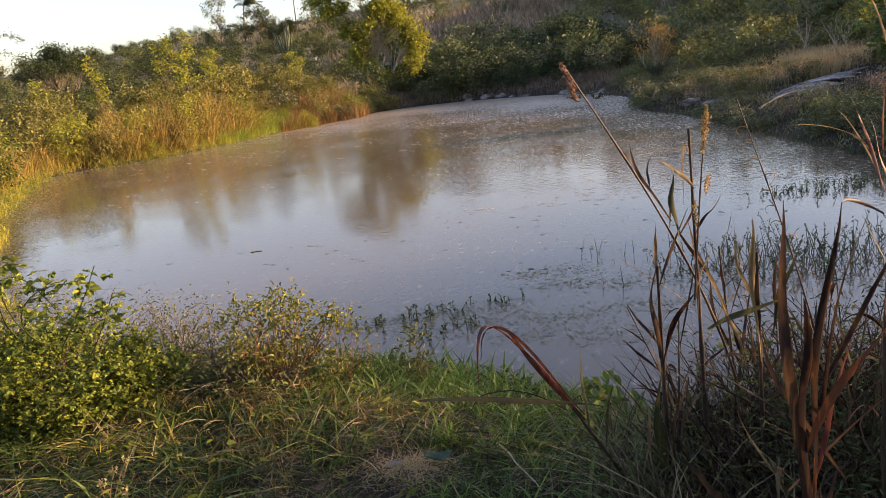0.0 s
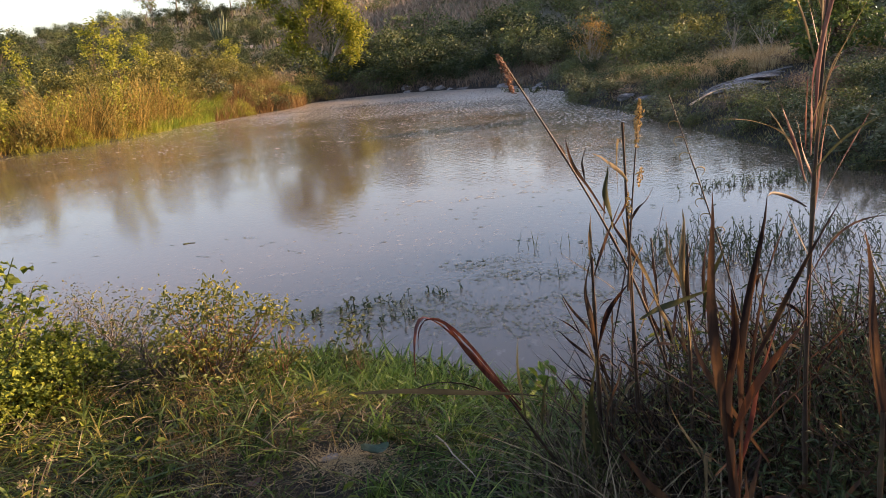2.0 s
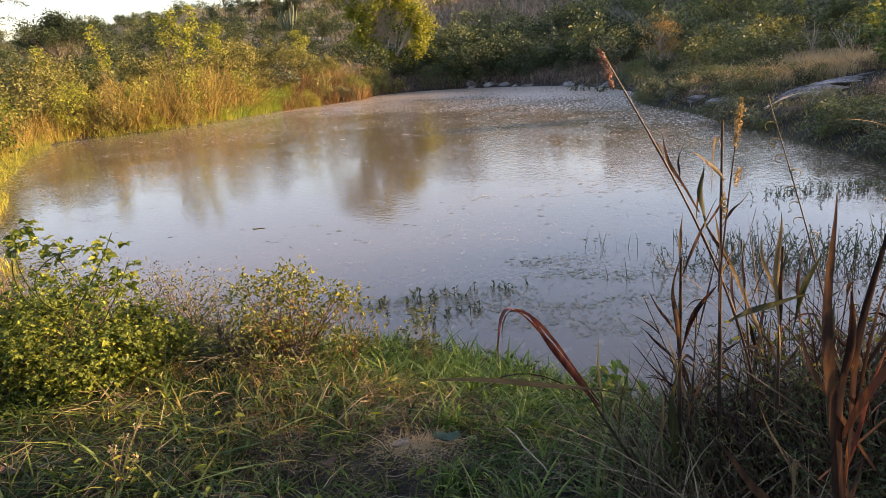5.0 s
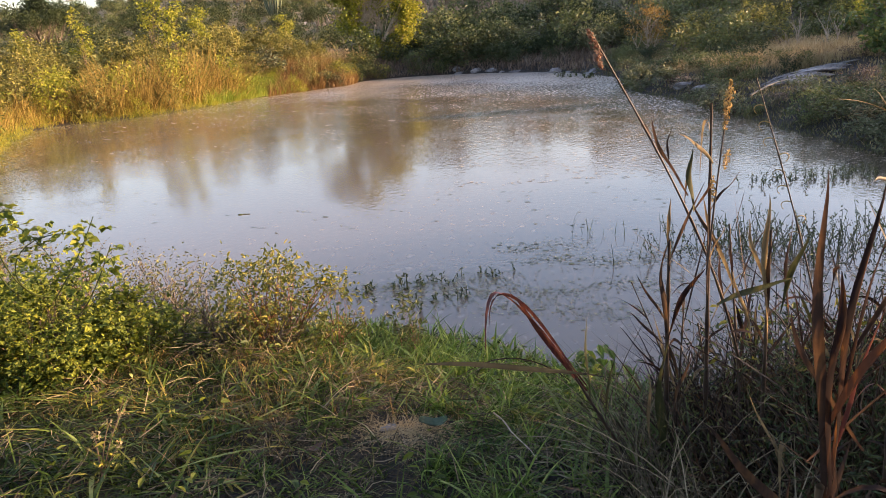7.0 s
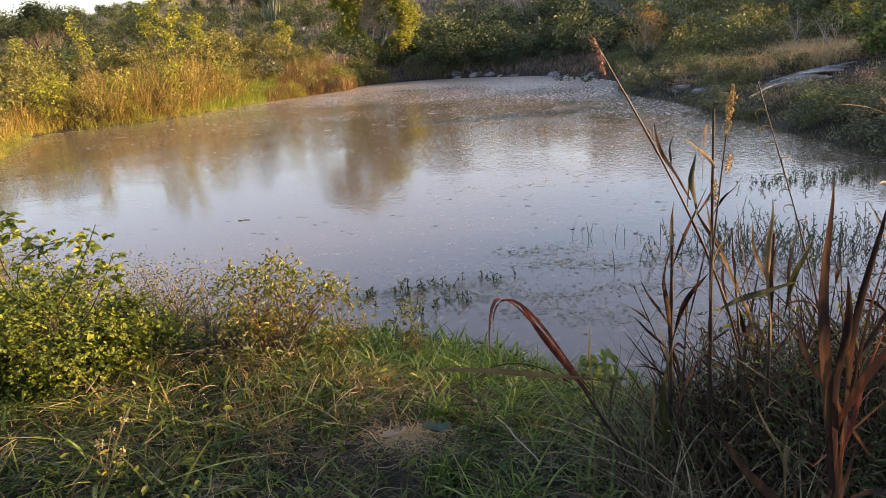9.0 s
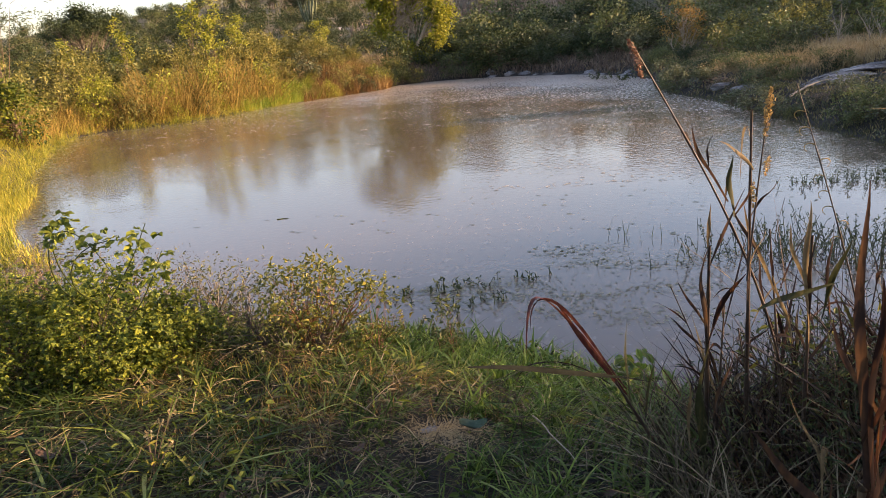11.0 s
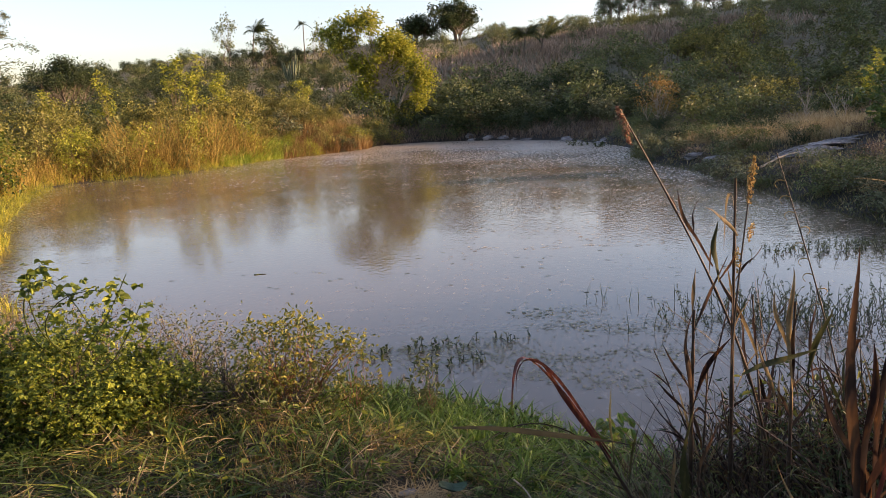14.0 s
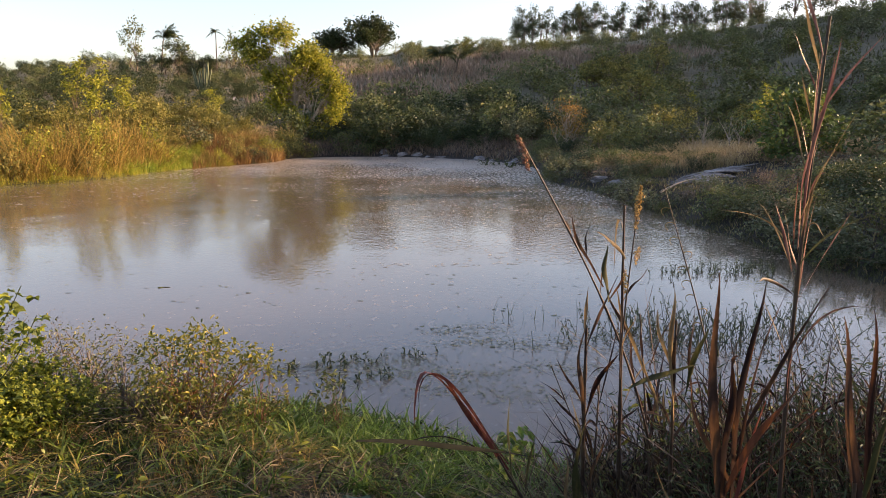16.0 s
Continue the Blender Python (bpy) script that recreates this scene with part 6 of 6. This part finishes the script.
leaf_of(c6, M_CANE_TAN, 0.0065, [(1.196, 2.5, 1.708), (1.184, 2.45, 1.867), (1.223, 2.4, 1.942)])
leaf_of(c6, M_CANE_PINK, 0.0108, [(1.19, 2.5, 1.681), (1.184, 2.49, 1.827), (1.202, 2.48, 1.991)])
leaf_of(c6, M_CANE_TAN, 0.0065, [(1.2, 2.5, 1.864), (1.211, 2.5, 1.991), (1.206, 2.5, 2.127)])
leaf_of(c6, M_CANE_TAN, 0.0043, [(1.186, 2.5, 1.734), (1.197, 2.45, 1.867), (1.271, 2.4, 2.042)])
leaf_of(c6, M_CANE_RED, 0.0086, [(1.18, 2.5, 1.682), (1.178, 2.5, 1.774), (1.179, 2.5, 1.839)])
leaf_of(c6, M_CANE_PINK, 0.0072, [(1.204, 2.5, 1.928), (1.242, 2.5, 2.016), (1.241, 2.5, 2.115)])
leaf_of(c6, M_CANE_TAN, 0.0086, [(1.208, 2.5, 1.727), (1.22, 2.475, 1.763), (1.223, 2.45, 1.702)])
leaf_of(c6, M_CANE_LEAF, 0.0072, [(1.184, 2.5, 1.574), (1.095, 2.475, 1.635), (1.07, 2.45, 1.615)])
leaf_of(c6, M_CANE_LEAF, 0.0043, [(1.191, 2.5, 1.409), (1.221, 2.467, 1.527), (1.25, 2.433, 1.575), (1.336, 2.4, 1.561)])
for i in range(16):
    p = at(0.62 + 0.022 * i)
    d = np.array((rng.normal() * 0.22, rng.normal() * 0.15, 1.0))
    v, f = ribbon(arc(p, d, rng.uniform(0.14, 0.34), rng.uniform(0, 0.25), 9, rng.uniform(-0.1, 0.3)), rng.uniform(0.004, 0.008))
    mesh("leaf", v, f, (M_CANE_PINK, M_CANE_PINK, M_CANE_TAN)[i % 3], c6, smooth=True)
# dark cane at the edge of the clump
c9, at = cane(209, (1.34, 2.42, 0), (1.24, 2.3, 1.2), (0, 0, 0), 0.01, [], 4, 0.3, M_CANE_LEAF, "short dark cane with upright withered leaves", 0.012)
leaf_of(c9, M_CANE_LEAF, 0.022, [(1.255, 2.3, 1.138), (1.211, 2.3, 1.373), (1.176, 2.3, 1.572)], 0.6)
leaf_of(c9, M_CANE_BROAD, 0.014, [(1.275, 2.3, 1.136), (1.265, 2.3, 1.421), (1.246, 2.3, 1.588)], 0.6)
leaf_of(c9, M_CANE_OLIVE, 0.018, [(1.266, 2.3, 1.164), (1.271, 2.275, 1.33), (1.294, 2.25, 1.426)], 0.6)
# bent stem with a folded red-brown leaf
c7, at = cane(207, (0.9, 3.5, 0), (0.62, 3.3, 0.82), (0, 0, 0), 0.009, [(0.8, (-0.05, 0, 1), 0.3, 0.0, 0.022), (0.6, (0.12, 0, 1), 0.36, 0.05, 0.018)], 3, 0.3, M_CANE_OLIVE, "short cane bending over towards the water", 0.014)
o = np.array(c7.location)
for pts, w in (([(0.66, 3.32, 0.76), (0.52, 3.26, 0.98), (0.39, 3.2, 1.24), (0.30, 3.16, 1.28), (0.315, 3.15, 1.0)], 0.02), ([(0.66, 3.32, 0.78), (0.5, 3.24, 1.02), (0.42, 3.21, 1.26), (0.33, 3.2, 1.2), (0.335, 3.18, 1.06)], 0.012),
               ([(0.64, 3.32, 0.78), (0.54, 3.27, 0.95), (0.45, 3.22, 1.1), (0.4, 3.2, 1.17)], 0.016)):
    v, f = ribbon(bezier(pts, 15) - o, w, 0.3)
    mesh("leaf", v, f, M_CANE_RED, c7, "glossy red-brown folded leaf", True)
v, f = ribbon(bezier([(0.72, 3.25, 0.83), (0.5, 3.18, 0.93), (0.3, 3.13, 0.97), (0.135, 3.1, 0.99)], 9)[::-1] - o, 0.02, 0.2, (0, 0.6, 0.8))
mesh("leaf", v, f, M_GREY_LEAF, c7, "grey-brown leaf stretched out level", True)
for pts in ([(0.6, 3.28, 0.82), (0.45, 3.2, 0.98), (0.3, 3.2, 0.98), (0.2, 3.2, 0.86)], [(0.66, 3.28, 0.72), (0.5, 3.2, 0.98), (0.32, 3.2, 1.0), (0.28, 3.2, 0.88)]):
    v, f = ribbon(bezier(pts) - o, 0.009)
    mesh("leaf", v, f, M_CANE_LEAF, c7, "", True)
# thin dry stalk with curled side shoots
c8, at = cane(208, (1.62, 3.45, 0), (1.22, 3.42, 1.76), (0.04, 0, 0), 0.004, [], 0, label="thin dry stalk with curled side shoots", name="dry_stalk")
rng = R(31)
for i in range(9):
    p = at(0.66 + 0.035 * i)
    d = np.array((rng.choice((-1, 1)) * 0.03, 0, 0.015))
    v, f = tubes([bezier([p, p + d, p + d * 1.5 - UP * 0.03, p + d * 0.8 - UP * 0.035], 7)], [np.linspace(0.002, 0.001, 7)], 4)
    mesh("side_shoot", v, f, M_SEED, c8)
# the rest of the clump
rng = R(33)
for i in range(66):
    bx, by = rng.uniform(0.95, 2.6), rng.uniform(2.6, 3.75)
    if i > 34:
        bx = rng.uniform(1.45, 2.5)
    if bx < 1.3 and by < 3.15:
        continue
    h = rng.uniform(0.3, 0.72) if i % 4 else rng.uniform(0.7, 1.0)
    dx, dy = rng.normal() * 0.13, rng.normal() * 0.08 - 0.05
    cane(300 + i, (bx, by, 0), (bx + dx, by + dy, 0.35 + h), (0, 0, 0), rng.uniform(0.003, 0.006), [], rng.randint(4, 9), 0.34, (M_CANE_LEAF, M_CANE_LEAF, M_CANE_TAN, M_CANE_BROAD, M_CANE_OLIVE, M_CANE_TAN)[rng.randint(6)],
         "dry cane in the clump beside the water", 0.014 if bx > 1.45 else 0.011, 0.2, upright=1.2)
for i in range(18):
    bx, by = rng.uniform(1.2, 1.9), rng.uniform(2.1, 2.65)
    cane(400 + i, (bx, by, 0), (bx + rng.normal() * 0.1, by + rng.normal() * 0.06, 0.35 + rng.uniform(0.3, 0.65)), (0, 0, 0), rng.uniform(0.004, 0.007), [], rng.randint(5, 9), 0.3, (M_CANE_LEAF, M_CANE_LEAF, M_CANE_BROAD, M_CANE_OLIVE)[rng.randint(4)],
         "dry cane in the clump beside the water", 0.014, 0.3, upright=1.1)
# short withered canes fill the clump, its shade put into their dark leaf colour
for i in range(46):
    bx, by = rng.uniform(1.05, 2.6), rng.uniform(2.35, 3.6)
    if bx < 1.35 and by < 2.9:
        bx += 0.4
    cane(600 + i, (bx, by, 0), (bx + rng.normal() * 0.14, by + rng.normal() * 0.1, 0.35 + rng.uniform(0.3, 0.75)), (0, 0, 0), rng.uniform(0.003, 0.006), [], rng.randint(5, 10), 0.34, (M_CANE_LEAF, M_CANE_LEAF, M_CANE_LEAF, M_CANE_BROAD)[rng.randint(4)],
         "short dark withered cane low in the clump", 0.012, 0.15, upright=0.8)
# the clump carried on out of view, added to shade the near bank
for i in range(44):
    bx, by = rng.uniform(2.6, 3.9), rng.uniform(2.3, 3.75)
    cane(500 + i, (bx, by, 0), (bx + rng.normal() * 0.1, by + rng.normal() * 0.06, 0.35 + rng.uniform(0.75, 1.15)), (0, 0, 0), rng.uniform(0.005, 0.009), [], rng.randint(8, 13), 0.36, (M_CANE_LEAF, M_CANE_OLIVE)[rng.randint(2)],
         "dry cane in the clump beside the water", 0.018, 0.1, upright=0.9)
# taller unseen canes, added to darken the turf around y 4
for i in range(30):
    bx, by = rng.uniform(3.0, 4.3), rng.uniform(3.75, 4.2)
    cane(560 + i, (bx, by, 0), (bx + rng.normal() * 0.1, by + rng.normal() * 0.05, 0.35 + rng.uniform(1.0, 1.4)), (0, 0, 0), rng.uniform(0.005, 0.009), [], rng.randint(9, 14), 0.36, (M_CANE_LEAF, M_CANE_OLIVE)[rng.randint(2)],
         "dry cane in the clump beside the water", 0.02, 0.1, upright=0.9)
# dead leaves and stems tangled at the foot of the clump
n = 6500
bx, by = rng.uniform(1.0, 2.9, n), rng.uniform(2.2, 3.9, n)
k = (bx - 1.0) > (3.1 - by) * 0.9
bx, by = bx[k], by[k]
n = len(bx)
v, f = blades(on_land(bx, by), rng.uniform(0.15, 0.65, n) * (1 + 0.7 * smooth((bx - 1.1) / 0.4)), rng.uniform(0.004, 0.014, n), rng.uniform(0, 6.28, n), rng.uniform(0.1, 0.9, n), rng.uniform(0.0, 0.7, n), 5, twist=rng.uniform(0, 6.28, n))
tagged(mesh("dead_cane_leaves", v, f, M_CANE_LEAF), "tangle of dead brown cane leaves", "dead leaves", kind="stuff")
n = 3600
bx, by = 0.8 + 2.1 * rng.uniform(0, 1, n) ** 1.6, rng.uniform(2.2, 3.9, n)
v, f = blades(on_land(bx, by), rng.uniform(0.15, 0.75, n), rng.uniform(0.003, 0.007, n), rng.uniform(0, 6.28, n), rng.uniform(0.2, 1.2, n), rng.uniform(0.1, 0.9, n), 6, twist=rng.uniform(0, 6.28, n))
tagged(mesh("arching_straw", v, f, M_DEAD_STEM), "thin tan straws arching through the cane clump", "dry grass", kind="stuff")
# green tussock at the foot of the clump, and dark undergrowth
n = 230
bx, by = rng.normal(0.95, 0.17, n), rng.normal(3.55, 0.2, n)
v, f = blades(on_land(bx, by), rng.uniform(0.2, 0.5, n), rng.uniform(0.008, 0.016, n), rng.uniform(0, 6.28, n), rng.uniform(0.3, 1.0, n), rng.uniform(0.2, 0.7, n), 6)
tagged(mesh("grass_tussock", v, f, M_CANE_GREEN), "grey-green tussock of arching grass", "grass", kind="stuff")
# leaves past x 1.3 coloured darker, as shade deep in the clump
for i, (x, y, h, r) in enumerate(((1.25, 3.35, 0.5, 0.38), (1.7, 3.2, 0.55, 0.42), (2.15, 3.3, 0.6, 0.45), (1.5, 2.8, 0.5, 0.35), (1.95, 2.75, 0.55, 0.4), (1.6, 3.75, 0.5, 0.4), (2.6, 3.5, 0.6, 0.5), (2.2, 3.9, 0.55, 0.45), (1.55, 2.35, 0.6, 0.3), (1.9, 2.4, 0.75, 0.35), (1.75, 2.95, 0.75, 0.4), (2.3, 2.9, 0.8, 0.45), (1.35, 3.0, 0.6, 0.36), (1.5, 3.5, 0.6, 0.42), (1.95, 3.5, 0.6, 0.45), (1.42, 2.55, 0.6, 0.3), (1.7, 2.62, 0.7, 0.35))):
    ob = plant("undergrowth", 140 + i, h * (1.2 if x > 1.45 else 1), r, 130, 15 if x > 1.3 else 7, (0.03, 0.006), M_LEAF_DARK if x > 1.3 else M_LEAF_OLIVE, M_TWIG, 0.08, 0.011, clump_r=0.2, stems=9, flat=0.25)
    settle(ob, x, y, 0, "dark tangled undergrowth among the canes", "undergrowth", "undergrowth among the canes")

settle(plant("yellowing_weed", 153, 0.72, 0.24, 22, 5, (0.034, 0.018), M_LEAF_SPARSE, M_TWIG, 0.45, 0.006, clump_r=0.2, stems=5), 1.38, 3.45, 0, "straggling weed with yellow leaves among the canes", "weed")
# vine shoots over the green bush
vine = new("climbing_vine")
vz = float(land(-1.75, 4.15))
vine.location = (-1.75, 4.15, vz)
rng = R(41)
o = np.array((-1.75, 4.15, vz))
for pts in ([(-1.98, 4.6, 0.8), (-1.94, 4.15, 1.05), (-1.62, 3.95, 1.62), (-1.42, 3.98, 1.1)], [(-1.8, 4.6, 0.75), (-1.66, 4.2, 0.9), (-1.4, 3.95, 1.0), (-1.24, 3.98, 1.33)], [(-1.75, 4.6, 0.7), (-1.5, 4.2, 0.8), (-1.3, 4.0, 1.0), (-1.2, 4.0, 1.2)],
            [(-1.9, 4.6, 0.8), (-1.85, 4.2, 1.0), (-1.68, 3.92, 1.45), (-1.52, 3.92, 1.38)], [(-1.85, 4.6, 0.8), (-1.85, 4.2, 0.95), (-1.6, 3.92, 1.3), (-1.32, 3.92, 1.28)]):
    path = bezier(pts, 15) - o
    v, f = tubes([path], [np.linspace(0.004, 0.002, 15)], 5)
    mesh("shoot", v, f, M_WEED, vine, smooth=True)
    q = rng.uniform(0.45, 1, 26) ** 0.7
    c = np.stack([np.interp(q, np.linspace(0, 1, 15), path[:, k]) for k in range(3)], -1) + rng.normal(size=(26, 3)) * 0.025
    v, f = trefoils(c[:20], 0.038, 0.03, rng, 0.4)
    mesh("foliage", v, f, M_BUSH, vine)
tagged(vine, "climbing vine shoots arching above the green bush", "vine")

# weeds with pale heads
def head_weed(seed, x, y, h, n, m_head, label):
    rng = np.random.RandomState(seed)
    root = new("seeding_weed")
    for i in range(n):
        tip = np.array((rng.normal() * 0.07, rng.normal() * 0.07, h * rng.uniform(0.6, 1.05)))
        v, f = tubes([bezier([(rng.normal() * 0.01, rng.normal() * 0.01, -0.02), tip * (0.3, 0.3, 0.6), tip], 7)], [np.linspace(0.003, 0.0015, 7)], 4)
        mesh("stem", v, f, M_TWIG, root)
        c = tip + rng.normal(size=(14, 3)) * 0.009
        v, f = leaves(c, 0.014, 0.009, rng, 0.0)
        mesh("seed_head", v, f, m_head, root)
        c = tip * rng.uniform(0.2, 0.9, (8, 1)) + rng.normal(size=(8, 3)) * 0.015
        v, f = leaves(c, 0.035, 0.012, rng, 0.3)
        mesh("foliage", v, f, M_LEAF_SPARSE, root)
    return settle(root, x, y, 0, label, "weed", "weeds with seed heads")


head_weed(1, -1.22, 3.62, 0.33, 5, M_PALE_HEAD, "low weed with fluffy pale seed heads")
head_weed(2, -1.95, 3.5, 0.3, 4, M_PALE_HEAD, "low weed with fluffy pale seed heads")
head_weed(3, -0.38, 5.62, 0.3, 4, M_PALE_HEAD, "low weed with fluffy pale seed heads")
head_weed(4, -0.5, 5.55, 0.26, 3, M_PALE_HEAD, "low weed with fluffy pale seed heads")
settle(plant("leafy_weed", 151, 0.4, 0.1, 20, 9, (0.045, 0.018), M_LEAF_OLIVE, M_RED_TWIG, 0.2, 0.005, clump_r=0.25, stems=3), -0.1, 5.3, 0, "small dark leafy weed at the water's edge", "weed")
settle(plant("green_weed", 152, 0.34, 0.12, 14, 5, (0.08, 0.04), M_LUSH, M_TWIG, 0.4, 0.006, clump_r=0.25, stems=3, flat=0.8), 0.88, 4.3, 0, "small broad-leaved green weed", "weed")


def fallen_leaf(seed, x, y, size, material, label):
    rng = np.random.RandomState(seed)
    u, w = np.meshgrid(np.linspace(-1, 1, 9), np.linspace(-1, 1, 5), indexing="ij")
    px = u * size
    py = w * size * 0.5 * np.sqrt(np.clip(1.03 - u ** 2, 0, 1))
    pz = 0.25 * size * (u ** 2 + 0.8 * w ** 2) + 0.12 * size * np.sin(3 * u + 4 * w + seed)
    v = np.stack((px, py, pz), -1).reshape(-1, 3)
    i, j = np.meshgrid(np.arange(8), np.arange(4), indexing="ij")
    o = i * 5 + j
    f = np.stack((o, o + 5, o + 6, o + 1), -1).reshape(-1, 4)
    ob = mesh("fallen_leaf", v, f, material, smooth=True)
    ob.matrix_world = pose(x, y, float(land(x, y)) + 0.045, rng.uniform(-10, 10), rng.uniform(-10, 10), rng.uniform(0, 360))
    return tagged(ob, label, "leaf", "fallen leaves")


for i, (x, y, k) in enumerate(((-0.375, 3.7, 0.035), (-1.75, 3.75, 0.06), (-1.95, 3.65, 0.05), (-0.85, 3.4, 0.03), (0.6, 3.35, 0.03), (-2.2, 3.9, 0.05))):
    fallen_leaf(i, x, y, k, M_DEAD_LEAF, "curled brown dead leaf lying in the grass")
fallen_leaf(9, 0.1, 3.87, 0.06, M_TEAL, "crumpled blue-green leaf on the ground")
st = rock(50, 0.06, 0.04, 0.02)
lay_rock(st, -0.1, 3.92, 20, 0, 0.012, "", "small pale stone half buried in straw")
stick("dry_twig", (0.36, 3.95, 0.36), (0.5, 3.55, 0.37), 0.004, M_PALE_WOOD, "thin pale twig lying on the grass", 0.01)
stick("dead_twig", (-1.62, 3.8, 0.32), (-1.56, 3.84, 0.4), 0.007, M_BARK, "short brown dead stub standing in the grass", 0.0)

# bare sandy patch on the shore
u, w = np.meshgrid(np.linspace(0, 1, 10), np.arange(28) / 28 * 2 * np.pi, indexing="ij")
rad = (0.55 + 0.12 * np.sin(2 * w + 1) + 0.08 * np.sin(5 * w))
sx, sy = -5.35 + u * rad * np.cos(w) * 1.3, 7.75 + u * rad * np.sin(w) * 0.7
v = np.stack((sx, sy, land(sx, sy) + 0.012 - 0.03 * u ** 4), -1).reshape(-1, 3)
i, j = np.meshgrid(np.arange(9), np.arange(28), indexing="ij")
t = (j + 1) % 28
f = np.stack((i * 28 + j, (i + 1) * 28 + j, (i + 1) * 28 + t, i * 28 + t), -1).reshape(-1, 4)
tagged(mesh("sand_patch", v, f, M_SAND, smooth=True), "bare pale sandy patch in the grass", "ground", kind="structure")
